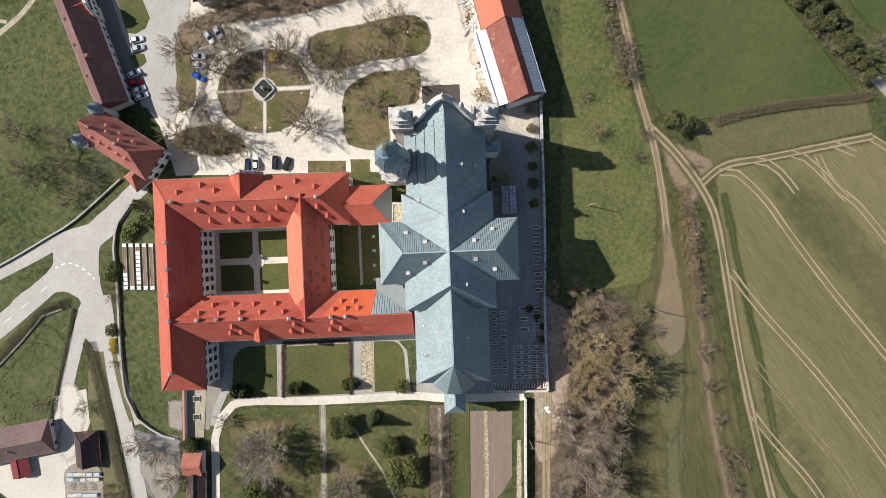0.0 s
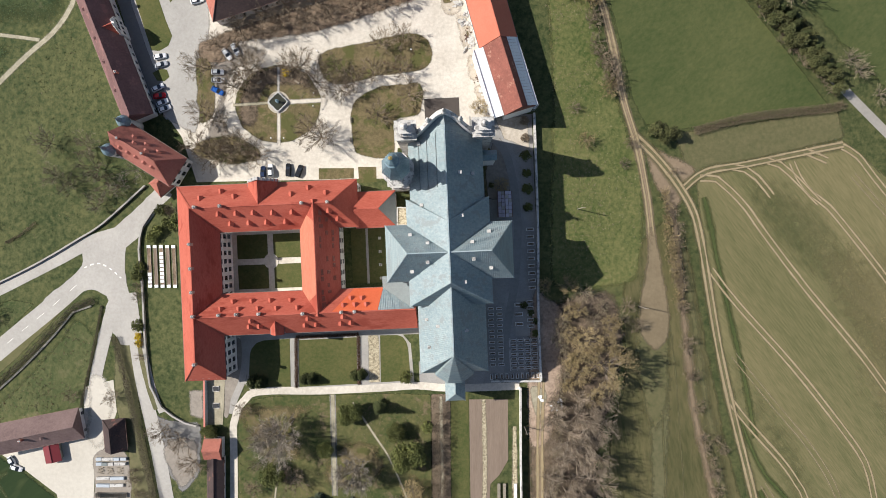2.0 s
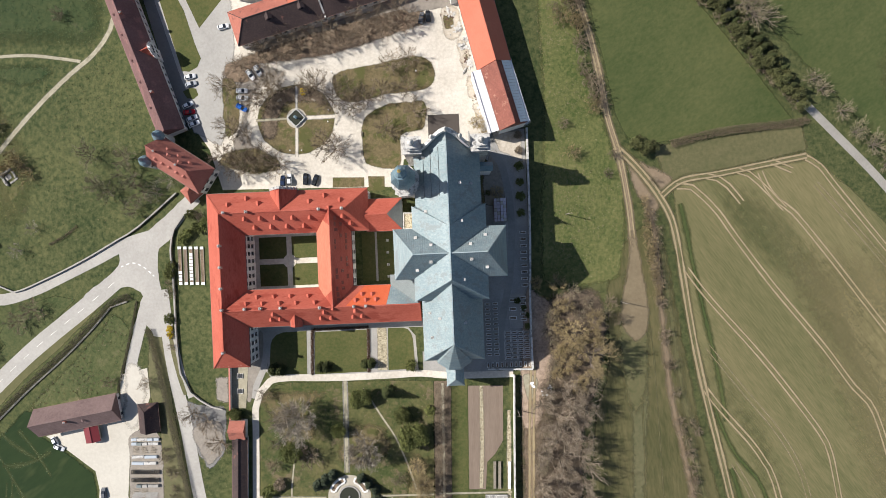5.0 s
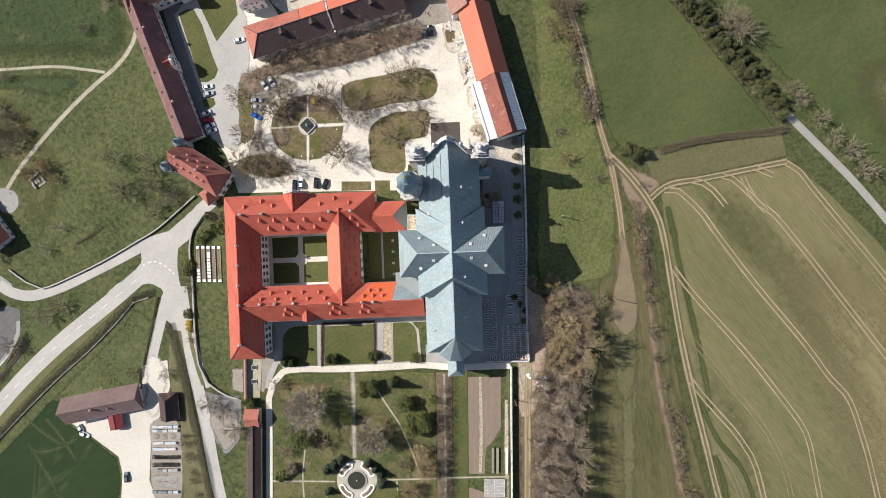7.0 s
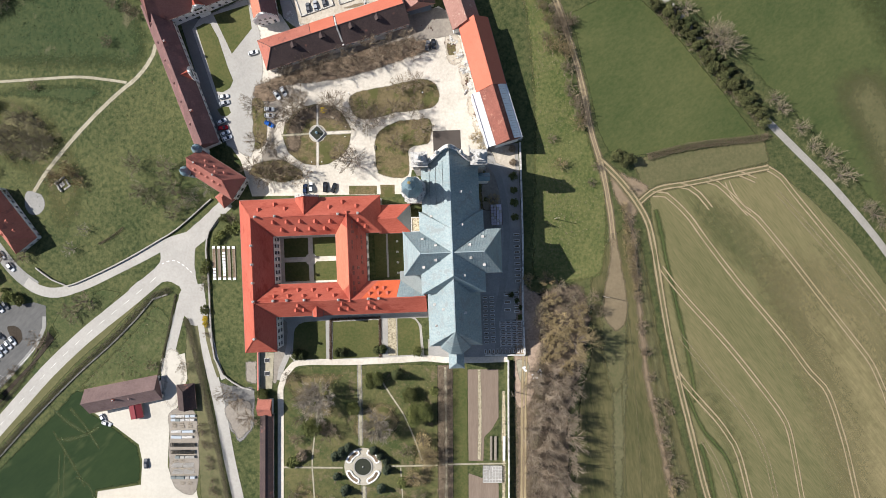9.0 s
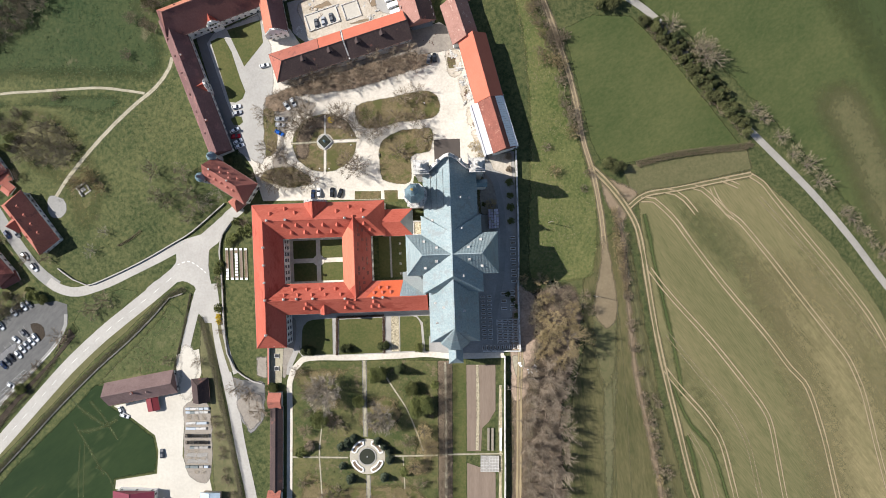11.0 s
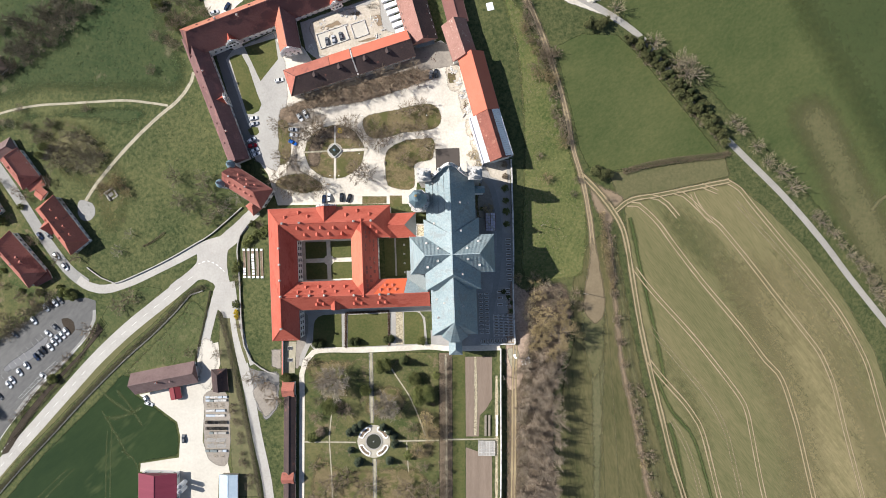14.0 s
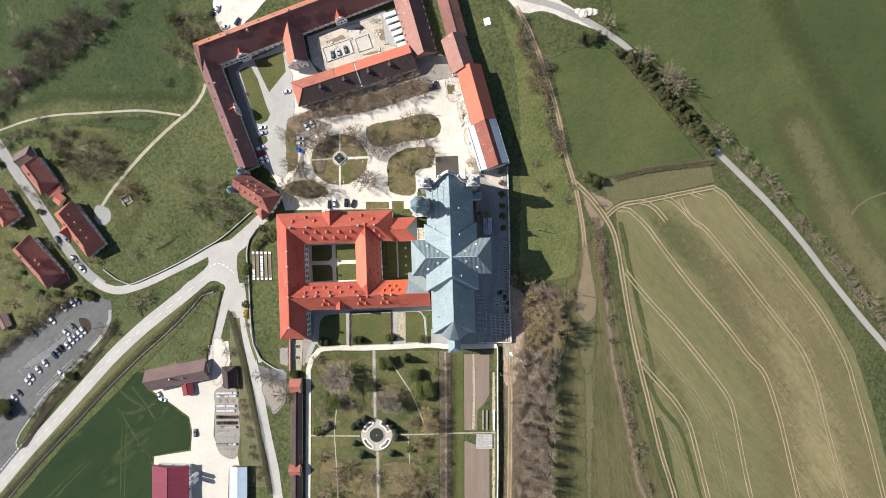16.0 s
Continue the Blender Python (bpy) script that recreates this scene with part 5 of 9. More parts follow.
# lower link towards the church
building("link_wing", AB @ pose(-22.0, 14.1, 0), 11.8, 10.4, 9.8, 14.0, "low white link building with a red tile roof", "monastery wing", hips=(0, 5.2), rows=(1.6, 5.4), faces="ns", over=0.5)
_annex = thing("flat_annex", pose(-14.7, 9.0, 0), "low white annex with a flat gravelled roof", "annex")
bm = bmesh.new()
box(bm, -1.7, 1.7, -2.8, 2.8, -2, 9.4)
part("wall", bm, WHITE, _annex)
bm = bmesh.new()
for _a, _b, _c, _d in ((-1.85, -1.5, -2.95, 2.95), (1.5, 1.85, -2.95, 2.95), (-1.5, 1.5, -2.95, -2.6), (-1.5, 1.5, 2.6, 2.95)):
    box(bm, _a, _b, _c, _d, 9.4, 9.8)
part("parapet", bm, STONE, _annex)
bm = bmesh.new()
box(bm, -1.5, 1.5, -2.6, 2.6, 9.4, 9.5)
part("flat_roof", bm, STRAW, _annex, "mottled pale gravel roof")
bm = bmesh.new()
_top = [bm.verts.new(c) for c in ((6.38, -5.66, 9.44), (6.38, 5.66, 9.44), (1.18, 0.0, 14.06))]
_low = [bm.verts.new(v.co + Vector((0.08, 0, 0.06))) for v in _top]
bm.faces.new(_top)
bm.faces.new(_low)
for _k in range(3):
    bm.faces.new((_top[_k], _top[(_k + 1) % 3], _low[(_k + 1) % 3], _low[_k]))
solid("link_hip_tiles", bm, SLATE, AB @ pose(-22.0, 14.1, 0), "old dark grey tiles on the hip of the link roof", "roof tiles")


# ---- the abbey church ----
CH = AB @ pose(0.65, 0, 0)
church = thing("abbey_church", CH, "large white baroque abbey church under a grey-green metal roof", "church")
EAVE, TOP = 24.0, 35.5
LOW, CREST = 19.6, 33.2  # the choir is lower than nave and crossing


def seams(bm, poly, spacing=0.58, w=0.07, h=0.12):
    """Standing seams that run down one plane of a roof."""
    p = [Vector(q) for q in poly]
    n = (p[1] - p[0]).cross(p[2] - p[0]).normalized()
    if n.z < 0:
        n = -n
    along = Vector((0, 0, 1)).cross(n).normalized()
    down = n.cross(along).normalized()
    q = [((v - p[0]).dot(along), (v - p[0]).dot(down)) for v in p]
    k = math.floor(min(a for a, _ in q) / spacing) + 1
    while k * spacing < max(a for a, _ in q):
        s, cut = k * spacing, []
        for (a0, b0), (a1, b1) in zip(q, q[1:] + q[:1]):
            if (a0 - s) * (a1 - s) < 0:
                cut.append(b0 + (b1 - b0) * (s - a0) / (a1 - a0))
        if len(cut) == 2 and abs(cut[0] - cut[1]) > 0.3:
            ends = [p[0] + along * s + down * c for c in cut]
            v = [bm.verts.new(e + along * o * w / 2 + n * u) for e in ends for o, u in ((-1, -0.02), (-1, h), (1, h), (1, -0.02))]
            for a, b in ((0, 1), (1, 2), (2, 3)):
                bm.faces.new((v[a], v[b], v[4 + b], v[4 + a]))
        k += 1


def seamed_roof(name, m, L, W, e, r, hips, over, label="", skin=None):
    bm = bmesh.new()
    roof_bm(bm, L, W, e, r, hips, over)
    ob = part(name, bm, skin or COPPER, church, label)
    ob.matrix_basis = m
    q, a, b = hip_faces(L, W, e, r, hips, over)
    bm = bmesh.new()
    for poly in ([q[0], q[1], b, a], [q[2], q[3], a, b]):
        seams(bm, poly)
    if hips[1]:
        seams(bm, [q[1], q[2], b])
    if hips[0]:
        seams(bm, [q[3], q[0], a])
    tagged(part("seams", bm, COPPER, ob, "raised standing seams"), kind="stuff")
    bm = bmesh.new()
    ridge_bm(bm, L, W, e, r, hips, over, 0.3)
    part("ridge_cap", bm, COPPER, ob)
    return ob


seamed_roof("nave_roof", pose(0, 20.9, 0, 0, 0, 90), 28.0, 20.6, EAVE, TOP - 0.06, (0, 0), 0.5)
seamed_roof("choir_roof", pose(0, -21.2, 0, 0, 0, 90), 28.6, 19.2, LOW, CREST, (7.4, 0), 0.5)
seamed_roof("crossing_roof", pose(0, 0, 0, 0, 0, 90), 30.0, 23.2, EAVE + 0.1, TOP, (7.2, 7.2), 0.5)
seamed_roof("transept_roof", pose(0, 0, 0), 36.0, 15.6, EAVE, TOP - 0.3, (7.0, 7.0), 0.5, skin=COPPER_CROSS)
bm = bmesh.new()
for _x0, _x1, _y0, _y1 in ((-10.3, 10.3, 14, 35), (-11.6, 11.6, -15, 15), (-18, 18, -7.8, 7.8), (-9.6, 9.6, -35.6, -14)):
    box(bm, _x0, _x1, _y0, _y1, -3, (LOW if _y0 < -16 else EAVE) - 0.1 - 0.01 * abs(_x0))
part("wall", bm, WHITE, church)
# polygonal apse at the choir end
bm = bmesh.new()
_apse = [(6.6 * math.cos(a), -33.0 - 6.4 * math.sin(a)) for a in np.linspace(0, math.pi, 6)]
prism(bm, _apse, -3, LOW - 1.2)
part("apse_wall", bm, WHITE, church)
bm = bmesh.new()
_rim = [bm.verts.new((x * 1.06, -33 + (y + 33) * 1.06, LOW - 1.2)) for x, y in _apse]
_tip = bm.verts.new((0, -28.8, CREST + 0.05))
for _k in range(5):
    bm.faces.new((_rim[_k], _rim[_k + 1], _tip))
bm.faces.new((_rim[5], _rim[0], _tip))
bm.faces.new(_rim[::-1])
_ap = part("apse_roof", bm, COPPER, church)
bm = bmesh.new()
for _k in range(5):
    (_xa, _ya), (_xb, _yb) = _apse[_k], _apse[_k + 1]
    seams(bm, [(_xa * 1.06, -33 + (_ya + 33) * 1.06, LOW - 1.2), (_xb * 1.06, -33 + (_yb + 33) * 1.06, LOW - 1.2), (0, -28.8, CREST + 0.05)])
tagged(part("seams", bm, COPPER, _ap, "raised standing seams"), kind="stuff")
bm = bmesh.new()
box(bm, -2.6, 2.6, -45.0, -38.4, -3, 15.4)
part("stair_wall", bm, WHITE, church)
seamed_roof("stair_roof", pose(0, -41.4, 0, 0, 0, 90), 7.6, 5.2, 15.4, 18.2, (2.8, 0), 0.4)
# the sacristy roofs that join the south wing to the church
def slab(bm, top, thick):
    """A sheet of even thickness under the given corners."""
    a = [bm.verts.new(c) for c in top]
    b = [bm.verts.new((c[0], c[1], c[2] - thick)) for c in top]
    n = len(top)
    bm.faces.new(a)
    bm.faces.new(b[::-1])
    for k in range(n):
        bm.faces.new((a[k], a[(k + 1) % n], b[(k + 1) % n], b[k]))


SW = AB @ pose(-46.8, -16.8, 0)
sacristy = thing("sacristy", SW, "low sacristy under two grey metal lean roofs", "sacristy")
bm = bmesh.new()
prism(bm, [(27.0, 5.0), (35.4, 0.6), (35.4, 9.6), (27.0, 9.6)], -3, 11.6)
part("wall", bm, WHITE, sacristy)
_north = [(25.3, 0.25, 18.80), (36.4, 0.25, 18.80), (26.5, 6.48, 11.92)]
_west = [(26.3, 9.9, 12.0), (26.3, 6.4, 12.0), (36.0, 0.2, 18.9), (36.0, 9.9, 18.9)]
for _nm, _poly, _skin in (("north_slope", _north, COPPER_CROSS), ("west_slope", _west, SLATE)):
    _poly = [(x, y, z + 0.12) for x, y, z in _poly]
    bm = bmesh.new()
    slab(bm, _poly, 0.14)
    _o = part(_nm, bm, _skin, sacristy)
    bm = bmesh.new()
    seams(bm, _poly, 0.7)
    tagged(part("seams", bm, _skin, _o), kind="stuff")
# roof hatches
bm = bmesh.new()
box(bm, -0.42, 0.42, -0.36, 0.36, -0.6, 0.6)
box(bm, -0.5, 0.5, -0.44, 0.44, 0.6, 0.68)
_hatch = mesh_from(bm, "roof_hatch", STONE)
for _x, _y, _h in ((3.8, 22, 0), (3.9, -8.5, 0), (3.8, 10, 0), (4.0, -22.5, 0), (-7.5, 31, 0), (-7.4, 13.6, 0), (-7.5, -19.5, 0), (-4.2, -21.0, 0), (-7.0, -27.5, 0), (7.5, 22.0, 0)):
    piece("roof_hatch", _hatch, church, pose(_x, _y, (EAVE + (TOP - EAVE) * (1 - abs(_x) / 10.4) if _y > -15 else LOW + (CREST - LOW) * (1 - abs(_x) / 9.7)) + 0.1))
for _x, _y in ((-11.0, 5.3), (-6.0, 2.8), (-6.2, -2.6), (-10.8, -5.2), (11.4, 5.4), (6.4, 2.6), (6.6, -2.2), (11.6, -5.0)):
    piece("roof_hatch", _hatch, church, pose(_x, _y, EAVE + (TOP - 0.3 - EAVE) * (1 - abs(_y) / 7.9) + 0.1))
bm = bmesh.new()
for _x in (-2.6, -5.2, -7.6):
    _z = EAVE + (TOP - EAVE) * (1 - abs(_x) / 10.4)
    box(bm, _x - 0.05, _x + 0.05, 18, 34 + _x * 0.3, _z, _z + 0.22)
part("snow_rail", bm, SLATE, church)
for _y in np.linspace(17, 31, 4):
    for _s in (-1, 1):
        window_at(church, "arch", pose(_s * 10.3, float(_y), 8, 0, 0, -90 * _s))
for _y in (-19, -24, -29):
    for _s in (-1, 1):
        window_at(church, "arch", pose(_s * 9.6, _y, 8, 0, 0, -90 * _s))
for _y in (-4.5, 0, 4.5):
    for _s in (-1, 1):
        window_at(church, "arch", pose(_s * 18, _y, 8, 0, 0, -90 * _s))
# curved west front between two stair towers
bm = bmesh.new()
_prev = None
for _k in range(33):
    _x = -8.2 + 16.4 * _k / 32
    _u = abs(_x) / 8.2
    _y = 34.0 + 4.2 * (0.5 + 0.5 * math.cos(math.pi * _u)) ** 0.9
    _z = 29.6 + 7.6 * max(0.0, 1 - _u ** 1.5) ** 0.8
    row = [bm.verts.new(c) for c in ((_x, _y - 0.9, -2), (_x, _y - 0.9, _z), (_x, _y, _z), (_x, _y, -2))]
    if _prev:
        for a, b in ((0, 1), (1, 2), (2, 3)):
            bm.faces.new((_prev[a], _prev[b], row[b], row[a]))
    _prev = row
part("front_wall", bm, WHITE, church)
bm = bmesh.new()
_prev = None
for _k in range(33):
    _x = -8.3 + 16.6 * _k / 32
    _u = min(1, abs(_x) / 8.2)
    _y = 34.0 + 4.2 * (0.5 + 0.5 * math.cos(math.pi * _u)) ** 0.9
    _z = 29.6 + 7.6 * max(0.0, 1 - _u ** 1.5) ** 0.8
    row = [bm.verts.new(c) for c in ((_x, _y - 0.95, _z - 0.2), (_x, _y - 0.95, _z + 0.3), (_x, _y + 0.3, _z + 0.3), (_x, _y + 0.3, _z - 0.2))]
    if _prev:
        for a in range(4):
            b = (a + 1) % 4
            bm.faces.new((_prev[a], _prev[b], row[b], row[a]))
    _prev = row
part("front_cornice", bm, STONE, church)
# roof metal carried forward into the curve of the front
bm = bmesh.new()
_prev = None
for _k in range(33):
    _x = -8.2 + 16.4 * _k / 32
    _y = 34.0 + 4.2 * (0.5 + 0.5 * math.cos(math.pi * min(1, abs(_x) / 8.2))) ** 0.9 - 0.8
    _z = TOP - 0.1 - (TOP - EAVE) * abs(_x) / 10.3
    row = [bm.verts.new(c) for c in ((_x, 33.0, _z - 0.3), (_x, 33.0, _z), (_x, max(_y, 33.1), _z), (_x, max(_y, 33.1), _z - 0.3))]
    if _prev:
        for a in range(4):
            b = (a + 1) % 4
            bm.faces.new((_prev[a], _prev[b], row[b], row[a]))
    _prev = row
part("front_roof", bm, COPPER, church)
bm = bmesh.new()
rings(bm, [(0.8, 36.9), (0.8, 38.0), (0.45, 38.2), (0.38, 39.2), (0.5, 39.8), (0.25, 40.6), (0.08, 41.2)], 10, pose(0, 37.7, 0))
for _s in (-1, 1):
    rings(bm, [(0.75, 34.0), (0.75, 35.4), (0.45, 35.6), (0.6, 36.5), (0.1, 37.6)], 8, pose(_s * 4.4, 36.0, 0))
part("finial", bm, STONE, church, smooth=True)
for _s in (-1, 1):
    bm = bmesh.new()
    _m = pose(_s * 10.9, 34.4, 0)
    box(bm, -2.7, 2.7, -2.4, 2.4, -2, 30.2, _m)
    box(bm, -3.1, 3.1, -2.8, 2.8, 30.2, 31.0, _m)
    box(bm, -2.0, 2.0, -1.8, 1.8, 31.0, 32.6, _m)
    box(bm, -2.3, 2.3, -2.1, 2.1, 32.6, 32.95, _m)
    box(bm, -1.5, 1.5, -1.35, 1.35, 32.95, 34.2, _m)
    box(bm, -1.8, 1.8, -1.6, 1.6, 34.2, 34.5, _m)
    for _u in (-1, 1):
        box(bm, _u * 2.3 - 0.35, _u * 2.3 + 0.35, -0.9, 0.9, 31.0, 32.2, _m)
    _st = part("stair_tower", bm, STONE, church)
    bm = bmesh.new()
    rings(bm, [(0.75, 34.5), (0.45, 34.8), (0.5, 35.1), (0.9, 35.5), (1.05, 36.0), (0.85, 36.6), (0.3, 37.0), (0.08, 37.5)], 14, _m)
    part("ball_finial", bm, STONE, _st, smooth=True)
bm = bmesh.new()
box(bm, 11.0, 15.4, 27.6, 30.2, -2, 14.0)
part("porch", bm, WHITE, church)
bm = bmesh.new()
roof_bm(bm, 4.6, 2.8, 14, 15.2, (0, 0), 0.2, 0.2, pose(13.2, 28.9, 0))
part("porch_roof", bm, VERDIGRIS, church)
# bell tower with a copper dome
tower = thing("bell_tower", CH @ pose(-13.5, 23.7, 0), "pale stone bell tower with a ribbed green copper dome", "bell tower")
bm = bmesh.new()
box(bm, -3.4, 3.4, -3.4, 3.4, -2, 21.4)
part("shaft", bm, WHITE, tower)
bm = bmesh.new()
for _z, _o in ((21.4, 0.5), (10.0, 0.3), (16.0, 0.3)):
    box(bm, -3.4 - _o, 3.4 + _o, -3.4 - _o, 3.4 + _o, _z, _z + 0.6)
    part("cornice", bm, STONE, tower)
    bm = bmesh.new()
rings(bm, [(3.6, 22.0), (3.6, 23.6), (5.0, 23.9), (5.0, 24.3), (3.6, 24.5), (3.6, 27.6), (4.8, 27.9), (4.8, 28.3), (3.5, 28.5), (3.5, 32.0), (4.6, 32.3), (4.6, 32.7), (3.4, 32.9), (3.4, 35.6), (4.0, 35.8), (4.0, 36.1)], 8, None, True, math.pi / 8)
part("belfry", bm, STONE, tower)
_dome = [(3.95, 36.1), (3.95, 36.8), (3.75, 38.4), (3.3, 40.2), (2.6, 41.8), (1.95, 43.2), (1.55, 44.3), (1.3, 45.2)]
bm = bmesh.new()
rings(bm, _dome, 8, None, True, math.pi / 8)
_d = part("dome", bm, VERDIGRIS, tower)
bm = bmesh.new()
for _k in range(32):
    _a = 2 * math.pi * _k / 32
    _f = math.cos(math.pi / 8) / max(0.92, math.cos(((_a + math.pi / 8) % (math.pi / 4)) - math.pi / 8))
    for (r0, z0), (r1, z1) in zip([(r * _f, z) for r, z in _dome], [(r * _f, z) for r, z in _dome][1:]):
        p0, p1 = Vector((r0 * math.cos(_a), r0 * math.sin(_a), z0)), Vector((r1 * math.cos(_a), r1 * math.sin(_a), z1))
        box(bm, 0, (p1 - p0).length, -0.08, 0.08, -0.05, 0.12, Matrix.Translation(p0) @ (p1 - p0).to_track_quat("X", "Z").to_matrix().to_4x4())
part("ribs", bm, VERDIGRIS, _d)
bm = bmesh.new()
rings(bm, [(1.35, 45.2), (1.35, 46.6), (2.1, 46.8), (2.0, 47.2), (1.2, 47.4), (1.2, 48.6), (1.7, 48.8), (1.5, 49.4), (0.9, 50.2), (0.35, 51.0), (0.15, 51.8)], 8, None, True, math.pi / 8)
part("lantern", bm, VERDIGRIS, tower)
bm = bmesh.new()
bmesh.ops.create_uvsphere(bm, u_segments=12, v_segments=8, radius=0.55, matrix=pose(0, 0, 52.2))
box(bm, -0.07, 0.07, -0.07, 0.07, 52.6, 54.4)
box(bm, -0.45, 0.45, -0.06, 0.06, 53.5, 53.7)
part("ball_and_cross", bm, GOLD, tower, "gilded ball and cross")
for _k in range(8):
    _a = 2 * math.pi * _k / 8
    window_at(tower, "small", pose(3.25 * math.cos(_a), 3.25 * math.sin(_a), 29.6, 0, 0, math.degrees(_a) - 90))
for _z in (5, 12, 18):
    for _k in range(4):
        window_at(tower, "tall", pose(0, 0, 0, 0, 0, 90 * _k) @ pose(0, 3.4, _z))


# ---- outer ranges ----
def between(p, q, wide, up=None):
    """Pose for a block whose ridge runs from p to q, and its length."""
    p, q = Vector(p), Vector(q)
    c = (p + q) / 2
    z = land(c.x, c.y) if up is None else up
    return pose(c.x, c.y, z, 0, 0, math.degrees(math.atan2(q.y - p.y, q.x - p.x))), (q - p).length


_m, _l = between((-124.3, 100.8), (-101.2, 41.7), 12, -2.6)
building("prelature_west", _m, _l, 8.8, 6.4, 11.8, "long white two-storey range with a faded dark plum roof", "monastery range", skin=DARKPLUM, rows=(1.0, 3.9), faces="ns", step=2.8, hips=(4, 0), kind_win="small", over=0.5,
         chimneys=[(-12, 0.8), (18, 0.8)], chim=CHIMNEY_SMALL, dormers=[(-22, -2.6), (-14, -2.8), (-6, -2.6), (4, -2.6), (12, -2.8), (22, -2.6)], dsize=(0.9, 0.6))
_m, _l = between((-126.2, 97.0), (-15.4, 139.1), 12, -2.0)
_north = building("prelature_north", _m, _l, 13.2, 7.6, 17.6, "long white range with a maroon and salmon tile roof", "monastery range", skin=MAROON, rows=(1.2, 4.4), faces="ns", step=2.9, hips=(5.4, 0), kind_win="small",
         chimneys=[(-40, 1.0), (-30, -1.0), (-8, 0.6), (12, 1.2), (30, 1.0)], dormers=[(-50, 3.6), (-44, 3.6), (-24, 3.6), (-16, 3.4)], dsize=(0.9, 0.6))
# newer tiles on the north slope, their tone also carrying the sun
tile_cover(_north, _l, 13.2, 7.6, 17.6, (5.4, 0), 0.6, 1, SALMON, "sunny salmon tiles")
_m, _l = between((-80.2, 112), (-76.3, 92.9), 10, -1.0)
_cross = building("cross_range", _m, _l, 8.6, 7.0, 12.6, "short white cross range with a dulled red roof and stepped gable", "monastery range", skin=DARKPLUM, rows=(1.2, 4.0), faces="nse", step=2.6, kind_win="small")
# salmon west over plum east: sun and shade put into the slope colours
tile_cover(_cross, _l, 8.6, 7.0, 12.6, (0, 0), 0.6, -1, SALMON, "sunny salmon tiles")


def stepped_gable(m, wide, e, r, label="stepped white gable with pale stone edging"):
    bm = bmesh.new()
    n = 6
    for k in range(n):
        w = wide / 2 * (1 - k / n) + 0.5
        z = e + (r - e) * (k + 1) / n + 0.3
        box(bm, -w, w, -0.4, 0.4, e - 3.0 if k == 0 else e + (r - e) * k / n, z)
    t = solid("stepped_gable", bm, WHITE, m, label, "gable")
    for z, half in ((e - 2.4, wide * 0.36), (e + 0.5, wide * 0.24)):
        for k in (-1, 0, 1):
            window_at(t, "small", pose(k * half, -0.43, z))
    bm = bmesh.new()
    for k in range(n):
        w = wide / 2 * (1 - k / n) + 0.5
        z = e + (r - e) * (k + 1) / n + 0.3
        for s in (-1, 1):
            rings(bm, [(0.3, z), (0.3, z + 0.25), (0.14, z + 0.35), (0.24, z + 0.7), (0.05, z + 1.0)], 6, pose(s * (w - 0.25), 0, 0))
    part("finials", bm, STONE, t)


stepped_gable(_m @ pose(_l / 2 + 0.3, 0, 0, 0, 0, 90), 8.8, 6.8, 12.8)
# gabled bays on the court side
for _x, _y, _a, _e, _r, _d in ((-105.2, 100.6, 21, 8.0, 11.4, 7.6), (-109.4, 70.2, 111, 6.6, 9.8, 4.4), (-56.6, 118.4, 21, 8.0, 11.4, 7.6)):
    _b = pose(_x, _y, -2.4, 0, 0, _a)
    building("gable_bay", _b @ pose(0, 0, 0, 0, 0, -90), _d, 4.6, _e, _r, "red-roofed gabled bay on the court side", "gable", skin=RED, over=0.2, rows=(4.0,), faces="e", step=2.0, kind_win="small")
    stepped_gable(_b @ pose(0, -_d / 2 - 0.2, 0), 4.8, _e - 0.2, _r)
# stable with dormers
_m, _l = between((-76.4, 78.6), (-21, 96.6), 10, 0)
# dark brown skin shows on the south slope; lighter tiles cover the north
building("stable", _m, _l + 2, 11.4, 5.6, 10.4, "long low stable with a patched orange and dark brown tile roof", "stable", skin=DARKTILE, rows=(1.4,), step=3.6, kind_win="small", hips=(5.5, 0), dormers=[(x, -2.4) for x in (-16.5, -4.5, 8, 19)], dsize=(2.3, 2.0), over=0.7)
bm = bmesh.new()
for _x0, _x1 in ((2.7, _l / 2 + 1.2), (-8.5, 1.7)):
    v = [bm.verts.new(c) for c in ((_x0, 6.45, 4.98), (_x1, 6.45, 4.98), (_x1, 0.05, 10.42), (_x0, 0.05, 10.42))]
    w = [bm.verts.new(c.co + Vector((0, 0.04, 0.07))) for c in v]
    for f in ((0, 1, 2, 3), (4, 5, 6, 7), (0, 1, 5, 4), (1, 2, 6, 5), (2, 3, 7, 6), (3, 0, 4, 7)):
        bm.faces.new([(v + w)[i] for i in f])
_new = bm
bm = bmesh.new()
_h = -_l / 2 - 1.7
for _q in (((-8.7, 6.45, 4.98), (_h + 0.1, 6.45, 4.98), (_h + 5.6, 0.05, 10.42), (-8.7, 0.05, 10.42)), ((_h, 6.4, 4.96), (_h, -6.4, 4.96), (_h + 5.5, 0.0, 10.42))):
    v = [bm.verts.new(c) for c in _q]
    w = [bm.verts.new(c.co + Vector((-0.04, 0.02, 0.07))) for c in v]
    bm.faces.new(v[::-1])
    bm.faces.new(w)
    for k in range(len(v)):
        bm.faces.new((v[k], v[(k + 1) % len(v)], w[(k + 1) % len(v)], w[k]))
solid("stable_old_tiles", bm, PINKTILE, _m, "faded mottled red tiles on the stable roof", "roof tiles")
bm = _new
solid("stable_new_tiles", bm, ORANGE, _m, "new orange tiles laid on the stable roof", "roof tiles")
bm = bmesh.new()
box(bm, 1.9, 2.5, -6.6, 6.6, 4.4, 5.4)
